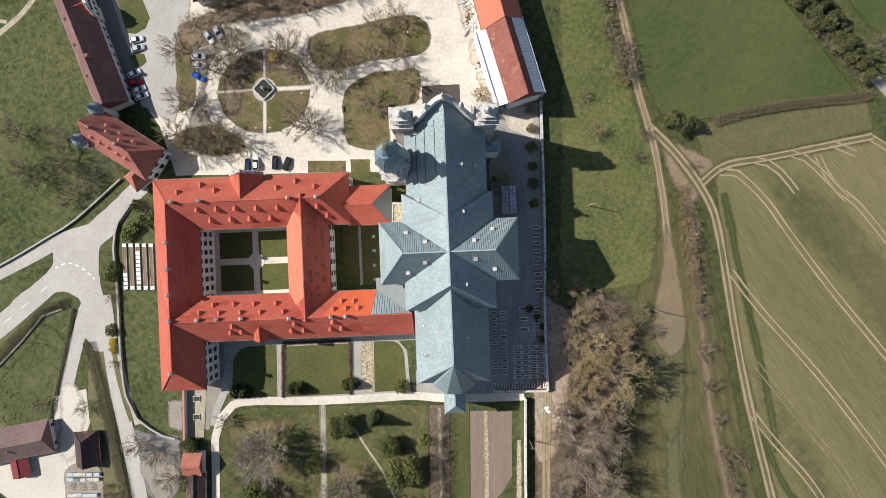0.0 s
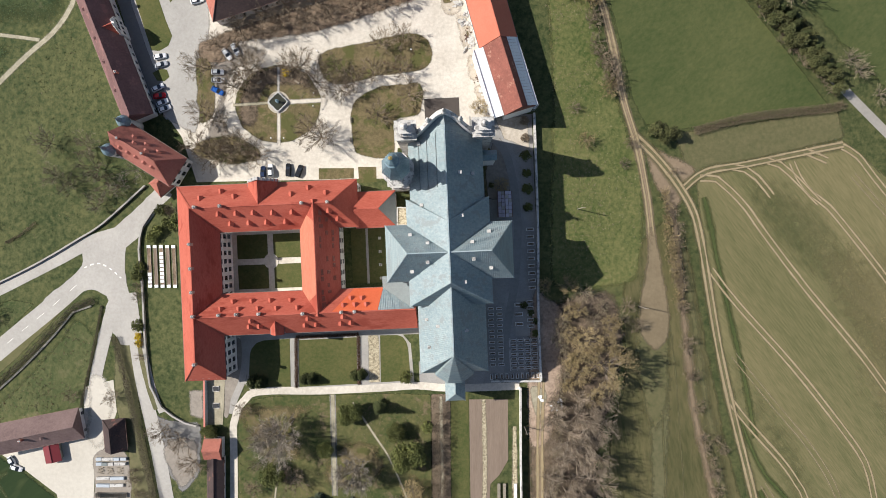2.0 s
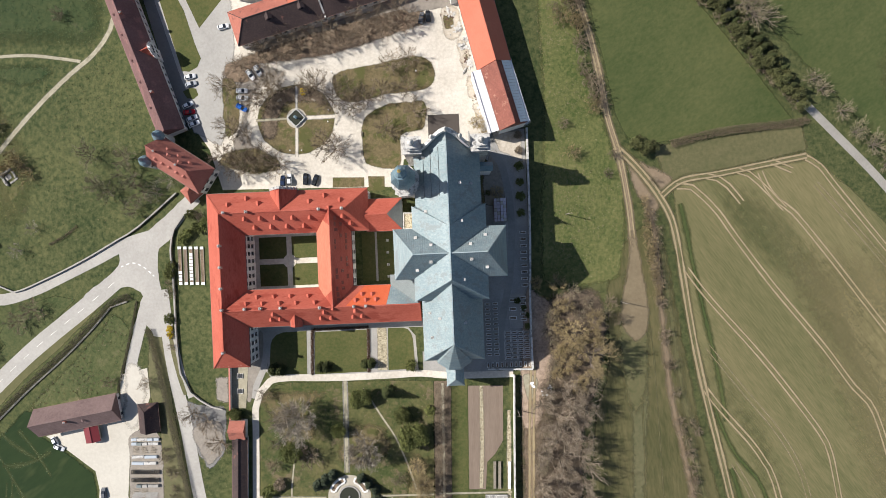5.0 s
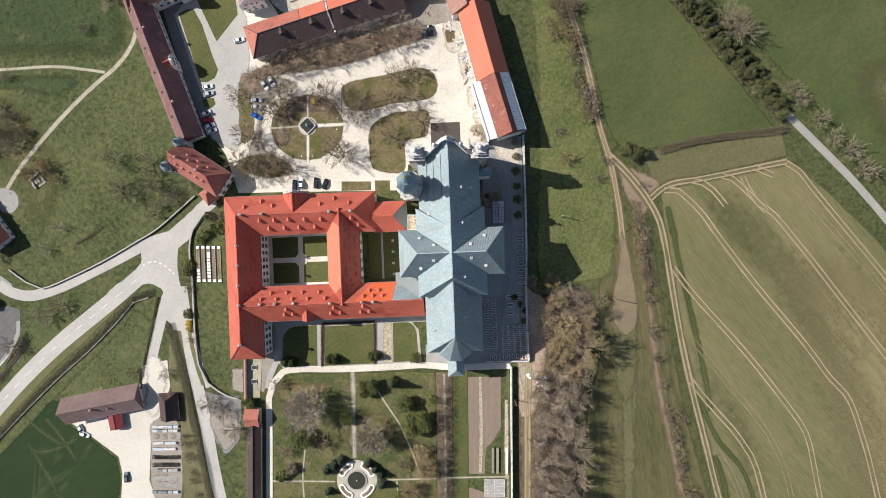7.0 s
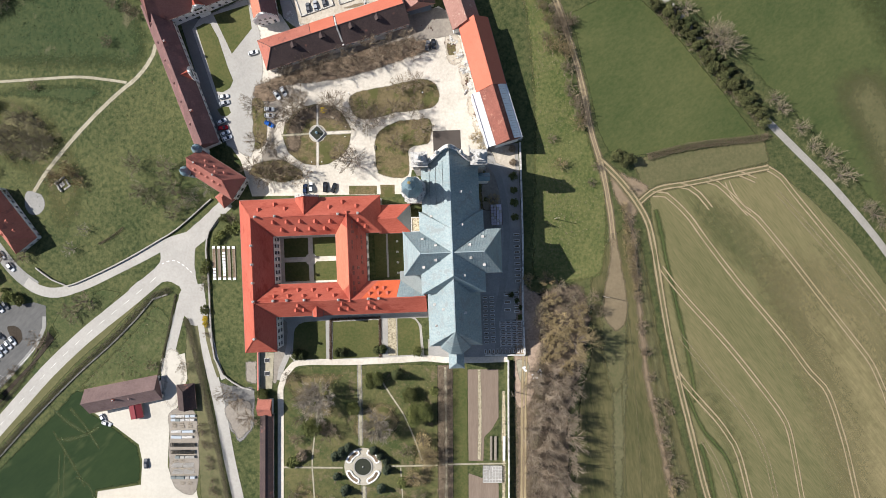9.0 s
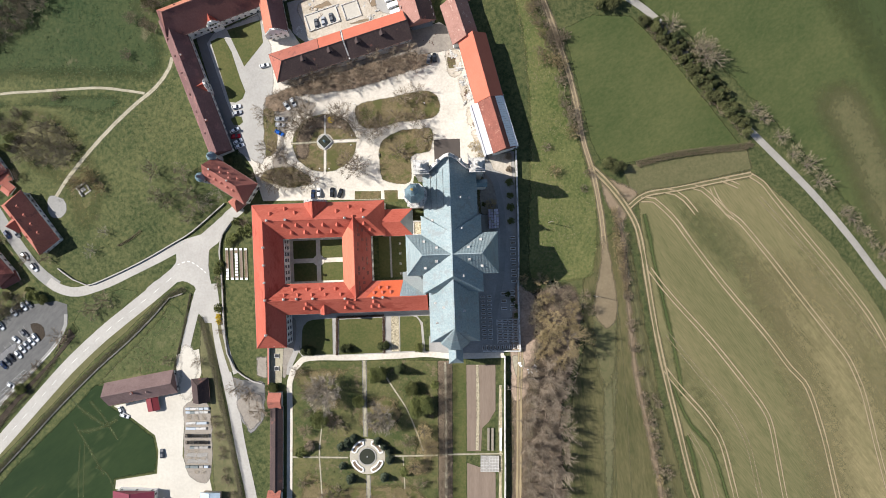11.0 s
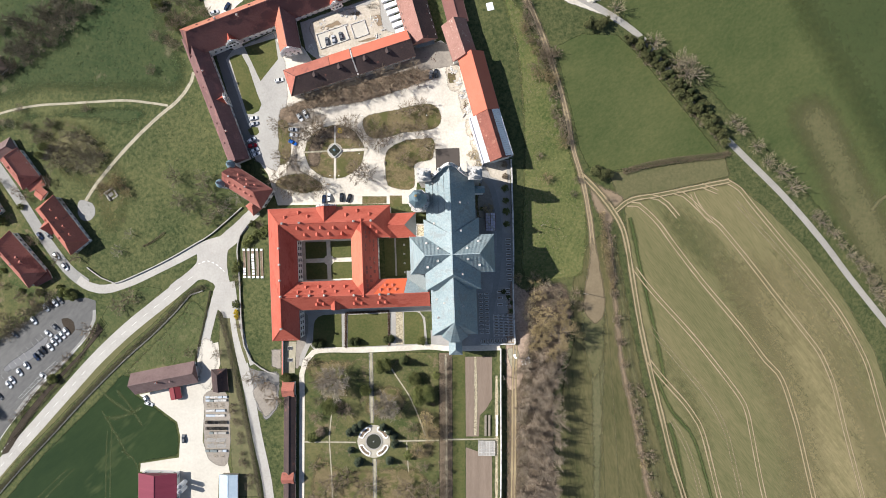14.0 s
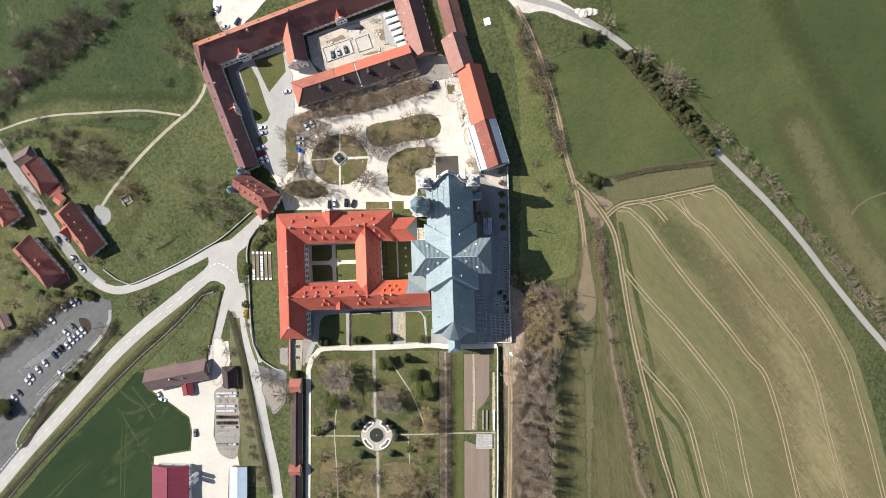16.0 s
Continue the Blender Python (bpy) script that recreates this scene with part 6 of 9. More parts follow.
v = [bm.verts.new(c) for c in ((1.9, -6.7, 4.6), (2.5, -6.7, 4.6), (2.5, 0, 11.0), (1.9, 0, 11.0), (1.9, 6.7, 4.6), (2.5, 6.7, 4.6))]
for f in ((0, 1, 2, 3), (3, 2, 5, 4), (0, 3, 4), (1, 5, 2)):
    bm.faces.new([v[i] for i in f])
solid("fire_wall", bm, STONE, _m, "pale fire wall across the stable roof", "wall")
# ranges to the north east
_m, _l = between((-21.8, 124.5), (-14.2, 98.4), 12, 0)
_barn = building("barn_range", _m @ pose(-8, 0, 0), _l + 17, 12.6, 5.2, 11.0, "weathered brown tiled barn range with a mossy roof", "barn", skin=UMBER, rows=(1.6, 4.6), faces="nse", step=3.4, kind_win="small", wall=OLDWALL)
# east slope: moss, with the slope's shade put into the dark tile colour
tile_cover(_barn, _l + 17, 12.6, 5.2, 11.0, (0, 0), 0.6, 1, DARKTILE, "mossy tiles darkened for the shaded slope")
_m, _l = between((-6.5, 139), (2.4, 106.2), 8, 0)
building("narrow_range", _m, _l, 8.4, 6.4, 9.6, "narrow range with a weathered red-brown roof", "monastery range", skin=MAROON, rows=(1.5,), faces="ns", step=3.6, kind_win="small")
_m, _l = between((0.2, 105.6), (5.4, 90.0), 9, 0)
building("corner_house", _m, _l, 10.6, 7.6, 13.4, "small house with a mottled umber tile roof", "monastery range", skin=UMBER, rows=(1.5, 4.5), faces="ns", step=3.4, kind_win="small")
_m, _l = between((8.2, 90.2), (15.4, 64.4), 10, 0)
building("north_east_range", _m, _l, 11.2, 8.4, 14.6, "white range with a freshly laid orange tile roof", "monastery range", skin=ORANGE, rows=(1.5, 4.8), faces="ns", step=3.2)
_m, _l = between((15.6, 63.8), (22.2, 42.4), 10, 0)
building("renovated_range", _m, _l, 9.6, 9.0, 14.2, "range under repair with brown battens showing in the roof", "monastery range", skin=BROWNTILE, rows=(1.5, 4.8), faces="ns", step=3.2, over=0.2)
bm = bmesh.new()
box(bm, -_l / 2, _l / 2, -8.4, -4.7, 8.4, 8.55)
box(bm, -_l / 2, _l / 2, -8.45, -8.3, 0, 9.0)
solid("scaffold_cover", bm, PLASTIC, _m, "white scaffold sheeting along the eaves", "scaffolding")
_sc = thing("scaffold", _m, "tubular steel scaffold with pale board decks", "scaffolding")
for _i in range(9):
    _x = -_l / 2 + _l * _i / 8
    for _y in (5.3, 6.2):
        bm = bmesh.new()
        rings(bm, [(0.06, -3), (0.06, 9.4)], 6, pose(_x, _y, 0))
        part("post", bm, IRON, _sc)
for _z in (2, 4, 6, 8):
    for _y in (5.3, 6.2):
        bm = bmesh.new()
        box(bm, -_l / 2 - 0.5, _l / 2 + 0.5, _y - 0.04, _y + 0.04, _z, _z + 0.08)
        part("rail", bm, IRON, _sc)
for _z in (2.1, 4.1, 6.1, 8.1):
    bm = bmesh.new()
    box(bm, -_l / 2 + 0.05, _l / 2 - 0.05, 5.35, 6.15, _z, _z + 0.06)
    part("deck", bm, PLASTIC, _sc)
_rs = thing("roof_sheeting", _m, "pale corrugated sheets laid over the open eaves", "roof sheeting")
_pitch = math.atan2(4.8, 4.8)
for _i in range(22):
    _x = -_l / 2 + _l * _i / 22
    bm = bmesh.new()
    box(bm, 0.02, _l / 22 - 0.05, 0.0, 4.6, 0.0, 0.05)
    box(bm, 0.3, 0.4, 0.0, 4.6, 0.05, 0.1)
    part("sheet", bm, PLASTIC, _rs).matrix_basis = pose(_x, 2.2, 11.95, -45)
# gate house with two copper-capped turrets
_m, _l = between((-105.4, 34.9), (-87.6, 23.7), 10, -2.0)
gate = building("gate_house", _m, _l, 9.6, 8.4, 15.2, "white gate house with a dulled red roof and dormers", "gate house", skin=OLDRED, rows=(1.6, 5.4), hips=(0, 5), step=2.8, over=0.5, dormers=[(-5, 2.9), (-0.5, 2.9), (4, 2.9), (-3, 1.5), (1.5, 1.5), (-7, -2.7), (-4, -2.7), (-1, -2.5), (2, -2.7), (5, -2.5)], dsize=(1.5, 1.0), chimneys=[(-7, 0.1), (2, 0.1)], chim=CHIMNEY_SMALL)
for _x, _y in ((-104.0, 39.6), (-108.8, 30.6)):
    _t = thing("corner_turret", pose(_x, _y, -2.5), "round white turret with a green copper cap", "turret", "turrets of the gate house")
    bm = bmesh.new()
    rings(bm, [(1.8, -2), (1.8, 8.6), (2.1, 8.8), (2.1, 9.2)], 16)
    part("shaft", bm, WHITE, _t)
    bm = bmesh.new()
    rings(bm, [(2.2, 9.2), (2.15, 10.0), (1.7, 11.2), (1.0, 11.9), (0.65, 12.2), (0.8, 12.9), (0.5, 13.6), (0.15, 14.2), (0.05, 15.4)], 8)
    part("cap", bm, VERDIGRIS, _t)
    for _k in range(4):
        window_at(_t, "small", pose(0, 0, 0, 0, 0, 90 * _k + 45) @ pose(0, 1.78, 6))
building("gatelet", pose(-94.4, 20.2, -2.6, 0, 0, 40), 5.4, 5.0, 4.6, 7.6, "small gate pavilion with a pink pyramid roof", "gate pavilion", skin=PINKTILE, hips=(3.0, 3.0), over=0.5)


# ---- village houses and farm ----
def house_at(name, p, q, W, e, r, label, skin, hips=(3.5, 3.5), rows=(1.2, 4.0), **more):
    m, l = between(p, q, W)
    return building(name, m, l, W, e, r, label, "house", skin=skin, hips=hips, rows=rows, kind_win="small", step=3.0, base=-2.5, **more)


house_at("village_house", (-199.6, 22), (-182.6, 0.6), 10.2, 6.4, 13.6, "white house with a red half-dark hipped roof", PINKTILE, (5, 3.5), dormers=[(-7, 2.6), (-2, 2.6), (3, 2.6), (8, 2.6), (-5, -2.8), (6, -2.8)], dsize=(1.3, 1.0), group="village houses")
house_at("village_house", (-222.8, 4), (-205, -15.4), 10.6, 6.2, 13.4, "white house with a dulled red hipped roof and bay", OLDRED, (4.5, 4.5), dormers=[(1, 2.6), (4, 2.6), (-6, -2.6)], dsize=(1.8, 1.4), chimneys=[(3, 0.2)], chim=CHIMNEY_SMALL, group="village houses")
house_at("village_house", (-219.4, 46.0), (-208.8, 32.4), 9.4, 5.4, 10.8, "house with a dulled red hipped tile roof", OLDRED, (3.0, 4.5), group="village houses", dormers=[(-2, -2.4)])
house_at("outbuilding", (-226.6, 46.4), (-219.0, 51.0), 8.0, 3.6, 6.6, "low outbuilding under a grey-brown tile roof", GREYTILE, (0, 2.5), rows=())
house_at("house_gable", (-197.6, 9.6), (-192.4, 13.4), 5.6, 7.2, 11.6, "white cross gable with a red tile roof", PINKTILE, (0, 0), rows=())
house_at("village_house", (-239, 29.4), (-229.6, 15.6), 10.0, 5.8, 11.4, "white house with a red tile roof", PINKTILE, (0, 0), group="village houses", dormers=[(2, 2.6), (-2, 2.6)])
house_at("garden_hut", (-231.4, 94.6), (-226, 88.6), 4.6, 2.6, 4.4, "small hut with a maroon roof", GREYTILE, (0, 0), rows=())
for _p, _q, _s in (((-211, 30.6), (-204.2, 33.6), PINKTILE), ((-206.2, 28.2), (-203.4, 26.0), PINKTILE), ((-207.6, -16.6), (-200.6, -13.0), BROWNTILE), ((-237, -34), (-234, -40), GREYTILE)):
    house_at("garage", _p, _q, 4.2, 2.5, 3.4, "low garage under a pinkish tile roof", _s, (0, 0), rows=())
building("farm_barn", pose(-138.6, -62.4, land(-138, -62), 0, 0, 11.4), 30.4, 9.0, 4.8, 9.0, "long white barn with a dusty purple-brown tile roof", "barn", skin=GREYTILE, rows=(1.3,), kind_win="small", step=4.2, chimneys=[(-2, -1.0)], chim=CHIMNEY_SMALL, base=-2.5, dormers=[(4, -2.0)], dsize=(1.0, 0.7))
building("barn_porch", pose(-134.0, -69.2, land(-134, -69), 0, 0, 101.4), 6.4, 4.2, 2.8, 3.6, "low lean-to with a red sheet roof", "porch", skin=plain("red_sheet_roof", (0.17, 0.026, 0.032), 0.5), wall=TIMBER, base=-2)
building("small_shed", pose(-111.6, -63.2, land(-111, -63), 0, 0, 95), 9.6, 6.2, 2.9, 5.6, "small dark shed with a brown hipped roof", "shed", skin=DARKTILE, wall=DARKWOOD, hips=(0, 2.6), base=-2)
building("machine_hall", pose(-141.0, -128.5, land(-141, -125), 0, 0, 90), 40.0, 17.2, 6.2, 9.6, "large machine hall with a crimson metal roof", "farm hall", skin=mat("crimson_sheet_metal", (0.150, 0.028, 0.045), (0.205, 0.042, 0.064), 0.45, 0.1, big=0.1, fine=1.0, bump=0.1, stretch=(0, (0.3, 4.0, 1))), rows=(2.5,), kind_win="small", step=5, base=-2)
building("tin_shed", pose(-106.4, -117.5, land(-106, -117), 0, 0, 90), 18.0, 7.6, 4.0, 4.9, "shed with a pale blue-grey sheet roof", "shed", skin=mat("pale_blue_sheet", (0.38, 0.47, 0.55), (0.50, 0.58, 0.64), 0.4, 0.2, big=0.2, fine=1.0, bump=0.05), wall=TIMBER, base=-2)
for _y in (-113.0, -115.6):
    _z = land(-129, -113)
    _t = thing("silo", pose(-129.0, _y, _z), "white cylindrical feed silo with conical top", "silo", "silos by the hall")
    bm = bmesh.new()
    rings(bm, [(1.1, 1.6), (1.15, 2.0), (1.15, 8.2)], 20)
    part("tank", bm, PLASTIC, _t)
    bm = bmesh.new()
    rings(bm, [(1.2, 8.2), (0.4, 9.2), (0.3, 9.5)], 20)
    part("lid", bm, IRON, _t)
    for _k in range(4):
        bm = bmesh.new()
        _a = math.pi / 4 + _k * math.pi / 2
        box(bm, math.cos(_a) - 0.08, math.cos(_a) + 0.08, math.sin(_a) - 0.08, math.sin(_a) + 0.08, -0.5, 2.0)
        part("leg", bm, IRON, _t)
# long garden shed and its pavilions
building("garden_shed", pose(-76.9, -88.2, -0.7, 0, 0, 90), 36.6, 4.8, 3.0, 4.6, "long low garden shed with a dark red-brown tile roof", "garden shed", skin=DARKTILE, over=0.3, rows=(1.0,), kind_win="small", step=4, faces="s")
building("garden_shed_end", pose(-76.9, -128.2, -0.7, 0, 0, 90), 34.0, 4.8, 3.0, 4.6, "long low garden shed with a dark red-brown tile roof", "garden shed", skin=DARKTILE, over=0.3)
for _y, _d in ((-66.6, 6.2), (-108.6, 4.6)):
    building("garden_pavilion", pose(-77.4, _y, -0.7), 5.2, _d, 4.0, 6.0, "small garden pavilion with a red tile roof", "pavilion", skin=PINKTILE, over=0.3, rows=(1.2,), kind_win="small", faces="ns", group="garden pavilions")
building("churchyard_shed", AB @ pose(19.2, 14.4, 0, 0, 0, 90), 8.2, 4.4, 3.6, 4.3, "shed with a faded lilac-grey felt roof", "shed", skin=DARKWOOD, wall=TIMBER, over=0.1)
_t = thing("felt_sheets", AB @ pose(19.2, 14.4, 0, 0, 0, 90), "worn lilac-grey sheets laid on a shed roof", "roof sheets")
for _i in range(7):
    for _j in range(4):
        bm = bmesh.new()
        box(bm, -0.56, 0.56, -0.53, 0.53, 0.0, 0.05)
        _y = -1.66 + 1.11 * _j
        part("sheet", bm, LILAC if (_i * 3 + _j * 5) % 4 else PAVING, _t).matrix_basis = pose(-3.6 + 1.2 * _i, _y, 4.34 - abs(_y) * 0.318 + 0.03, math.degrees(math.atan(0.318)) * (1 if _y < 0 else -1), 0, (_i * 7 + _j * 3) % 5 - 2)
_t = thing("open_shelter", pose(-13.6, 98.0, 0.0, 0, 0, 14), "open shelter with a flat grey roof", "shelter")
bm = bmesh.new()
roof_bm(bm, 9, 3.2, 2.8, 3.3, (0, 0), 0.1, 0.2)
part("roof", bm, SLATE, _t)
for _x in (-4.2, 0, 4.2):
    for _y in (-1.4, 1.4):
        bm = bmesh.new()
        box(bm, _x - 0.08, _x + 0.08, _y - 0.08, _y + 0.08, -1, 2.9)
        part("post", bm, TIMBER, _t)


# ---- walls ----
def wall_along(name, pts, thick, tall, label, skin, cap, below=3.0, step=4.0, level=None):
    t = thing(name, Matrix(), label, "wall", kind="structure")
    line = curve(pts, step)
    for nm, w, z0, z1, sk in (("masonry", thick, -below, tall - 0.18, skin), ("coping", thick + 0.12, tall - 0.18, tall, cap)):
        bm = bmesh.new()
        last = None
        for i, p in enumerate(line):
            d = (line[min(i + 1, len(line) - 1)] - line[max(i - 1, 0)]).normalized()
            s = Vector((-d.y, d.x)) * (w / 2)
            g = land(p.x, p.y) if level is None else level
            row = [bm.verts.new((p.x + k * s.x, p.y + k * s.y, g + z)) for k, z in ((-1, z0), (-1, z1), (1, z1), (1, z0))]
            if last:
                for a in range(4):
                    bm.faces.new((last[a], last[(a + 1) % 4], row[(a + 1) % 4], row[a]))
            else:
                bm.faces.new(row)
            last = row
        bm.faces.new(last[::-1])
        part(nm, bm, sk, t)
    return t


wall_along("wall_lane", [(-181, -9.5), (-173.5, -14.6), (-166.6, -17.2), (-154.3, -12.6), (-139, -5.4), (-124.6, 2.6), (-116.5, 7.4), (-101.6, 20)], 0.4, 1.0, "old stone wall with grey coping beside the lane", OLDWALL, PAVING)
wall_along("wall_terrace", [(-98.5, 12), (-102.4, 6.5), (-103.8, -1.4), (-102.8, -12), (-102.2, -22.5), (-101.7, -33), (-100, -47), (-96.3, -54), (-88.1, -59.1), (-84, -60)], 0.45, 1.1, "grey retaining wall of the west terrace", OLDWALL, PAVING)
wall_along("wall_churchyard", ab([(30.2, 44), (29.9, 6.3), (28.9, -21), (28.9, -43.7)]), 0.6, 1.4, "pale churchyard retaining wall", STONE, STONE, 5.0, level=0)
wall_along("wall_churchyard_south", ab([(28.9, -43.9), (12.6, -43.3)]), 0.5, 1.2, "low churchyard wall", OLDWALL, STONE, 2.0, level=0)
wall_along("wall_garden", [(23.2, -46.8), (23.3, -71.5), (23.6, -100), (23.4, -125), (23.2, -160)], 0.4, 2.1, "pale rendered garden wall with stone cap", WHITE, STONE, 2.0, 6.0, level=0)
wall_along("wall_pink", [(-80.9, -39.5), (-80.7, -63.4)], 0.45, 2.4, "wall with pink tile coping", WHITE, PINKWALL, 2.0)
wall_along("wall_bank", [(-238, -136), (-217.6, -112.6), (-198.6, -92.8), (-180, -73.2), (-161.4, -55.2), (-146, -41.8), (-134, -30), (-127.6, -22.6), (-121, -20.4)], 0.5, 0.5, "low dark kerb wall along the road bank", OLDWALL, OLDWALL, 1.0, 5.0)
area("terrace", [(-80.4, -44.4), (-74.6, -44.4), (-75.4, -59.6), (-80.4, -59.6)], TRODDEN, 0.12, "beige gravelled terrace", "terrace")
for _x, _y in ((-77.6, -47.6), (-77.6, -53.2)):
    _t = thing("cellar_hatch", pose(_x, _y, land(_x, _y) + 0.11), "raised dark cellar hatch with stone frame", "hatch", "hatches on the terrace")
    bm = bmesh.new()
    box(bm, -1.1, 1.1, -0.9, 0.9, 0, 0.35)
    part("surround", bm, STONE, _t)
    bm = bmesh.new()
    box(bm, -0.9, 0.9, -0.7, 0.7, 0.3, 0.45)
    part("lid", bm, DARK, _t)
# road markings
bm = bmesh.new()
for _k in range(30):
    _p = curve([(-262, -152), (-239, -124), (-223, -105.4), (-207, -88.2), (-191.2, -71), (-175.7, -54.4), (-160.3, -40.3), (-148, -30.5), (-136, -21.2), (-124, -11.4)], 1.0)
    _i = 4 + _k * 7
    if _i + 3 < len(_p):
        strip(bm, [tuple(_p[_i]), tuple(_p[_i + 3])], 0.16, 0.10, 0.0, 1.0)
for _i in range(9):
    _p = curve([(-123.5, -7.5), (-119, -6.0), (-114.6, -7.6), (-110.4, -11)], 1.0)
    if _i * 2 + 1 < len(_p):
        strip(bm, [tuple(_p[_i * 2]), tuple(_p[_i * 2 + 1])], 0.4, 0.11, 0.0, 1.0)
for _i in range(12):
    strip(bm, [(-240 + _i * 1.6, -118 + _i * 1.86), (-239.2 + _i * 1.6, -117.07 + _i * 1.86)], 0.35, 0.12, 0.0, 1.0)
solid("road_marking", bm, PAINT, Matrix(), "white dashed road paint", "road marking", kind="structure")
lane("car_park_kerb", [(-181.4, -44.1), (-187.8, -51.2), (-200.1, -63.1), (-207.9, -71.3), (-215.7, -81.1), (-221.9, -88.6), (-227.4, -96.1), (-229.8, -101.2), (-228.6, -105.5)], 0.35, STONE, 0.14, "pale kerb along the car park", "kerb", 0.0)
for _k, _p in enumerate(([(-216.0, -75.6), (-207.1, -66.9), (-196.6, -57.3)], [(-218.2, -75.6), (-208.7, -66.2), (-198.2, -56.8)])):
    lane("bay_line", _p, 0.16, BAYPAINT, 0.13, "thin white line of the parking bays", "road marking", 0.0)
for _k in range(11):
    _s = _k / 10
    lane("bay_line", [(-216.0 + 19.4 * _s, -75.6 + 18.3 * _s), (-218.2 + 20.0 * _s, -75.6 + 18.8 * _s)], 0.13, BAYPAINT, 0.132, "thin white line of the parking bays", "road marking", 0.0)
for _k in range(13):
    _x, _y = -226 + 2.5 * _k, -66.0 + 2.22 * _k
    lane("bay_line", [(_x, _y), (_x - 2.6, _y + 2.9)], 0.13, BAYPAINT, 0.131, "worn pale line of a parking bay", "road marking", 0.0)
area("car_park_patch", [(-224, -63), (-207.2, -54.1), (-200.9, -45.1), (-203, -43.6), (-212, -50), (-226, -60)], DARKTAR, 0.085, "darker repaired asphalt in the car park", "car park", smooth=True, fade=1.6)
area("verge_car_park", [(-176.0, -36.1), (-177.5, -42.5), (-184.3, -51.4), (-196.6, -63.4), (-205.9, -73.2), (-215.3, -84.0), (-221.5, -92.6), (-226.6, -101.5), (-227, -105), (-223.0, -103.6), (-213.6, -89.4), (-202.8, -74.5), (-192.0, -62.5), (-179.7, -49.2), (-172.1, -40.4)], PLANTING, 0.12, "brown planted verge between car park and road", "verge", fade=1.0)
area("verge_grass", [(-174, -34), (-171, -38), (-181, -49.6), (-193, -63), (-204, -75), (-214, -89), (-222, -102), (-220, -101), (-208, -86), (-192, -68), (-176, -51), (-163, -39), (-150, -28.6), (-141, -19.6), (-150, -18), (-160, -21), (-169, -26)], DEEPGRASS, 0.04, "green verge along the main road", "verge", fade=1.2)
area("island_car_park", [(-194.8, -35.4), (-191.4, -34.9), (-188.3, -37.0), (-187.9, -40.7), (-189.8, -43.1), (-191.4, -41.4), (-193.7, -38.6)], PLANTING, 0.12, "planted island in the car park", "verge", smooth=True)
area("pallet_ground", [(-120.4, -70.4), (-108.4, -70), (-107.6, -103), (-117.6, -103), (-120.8, -93), (-120.6, -80)], DIRT, 0.07, "gravelled storage ground", "yard", smooth=True, fade=1.2)
area("bank_road_south", [(-112.6, -31), (-106.6, -31), (-103, -58), (-97, -88), (-91, -120), (-104.6, -120), (-107, -103), (-108.6, -70), (-112.8, -56), (-113.6, -45)], WORN, 0.03, "dry grass bank beside the lane", "verge", fade=1.5)
area("bank_road_main", [(-240, -133), (-219, -108), (-199, -88.5), (-180.6, -69.8), (-163, -51.6), (-147.6, -38.6), (-135.6, -27), (-129, -19.6), (-133, -18.6), (-145, -28), (-157, -37.6), (-172.6, -52), (-188, -68), (-204, -85.4), (-220, -103), (-236, -122)], THINGRASS, 0.03, "dry grass bank of the main road", "verge", fade=1.5)


# ---- cars ----
def loft(bm, sections):
    """A closed body through cross-sections of (x, [(y, z), ...])."""
    last = None
    for x, ring in sections:
        row = [bm.verts.new((x, y, z)) for y, z in ring]
        if last:
            for a in range(len(row)):
                b = (a + 1) % len(row)
                bm.faces.new((last[a], last[b], row[b], row[a]))
        else:
            bm.faces.new(row)
        last = row
    bm.faces.new(last[::-1])


def car_meshes(paint, van=False):
    h = 0.35 if van else 0.0

    def ring(w, z0, z1):
        return [(-w, z0), (-w, z1 - 0.16), (-w + 0.16, z1), (w - 0.16, z1), (w, z1 - 0.16), (w, z0)]
    bm = bmesh.new()
    loft(bm, [(-2.12, ring(0.70, 0.45, 0.80)), (-2.0, ring(0.84, 0.28, 0.96)), (-0.9, ring(0.89, 0.25, 1.0)), (0.9, ring(0.89, 0.25, 0.98)), (1.75, ring(0.84, 0.27, 0.86)), (2.12, ring(0.68, 0.42, 0.70))])
    body = mesh_from(bm, "body", paint)
    bm = bmesh.new()
    back = -2.0 if van else -1.75
    loft(bm, [(back, ring(0.74, 0.92, 1.08 + h)), (back + 0.5, ring(0.70, 0.92, 1.42 + h)), (0.1, ring(0.70, 0.92, 1.44 + h)), (1.0, ring(0.78, 0.92, 1.02 + h * 0.3))])
    cabin = mesh_from(bm, "glasshouse", GLASS)
    bm = bmesh.new()
    box(bm, back + 0.45, 0.12, -0.60, 0.60, 1.40 + h, 1.47 + h)
    roof = mesh_from(bm, "roof_panel", paint)
    bm = bmesh.new()
    rings(bm, [(0.20, -0.1), (0.31, -0.1), (0.32, -0.06), (0.32, 0.06), (0.31, 0.1), (0.2, 0.1)], 14, pose(0, 0, 0, 90))
    tyre = mesh_from(bm, "wheel", DARK)
    bm = bmesh.new()
    rings(bm, [(0.2, -0.11), (0.2, 0.11)], 10, pose(0, 0, 0, 90))
    rim = mesh_from(bm, "rim", IRON)
    bm = bmesh.new()
    box(bm, -0.06, 0.06, -0.17, 0.17, -0.07, 0.07)
    lamp = mesh_from(bm, "headlight", PLASTIC)
    return body, cabin, roof, tyre, rim, lamp


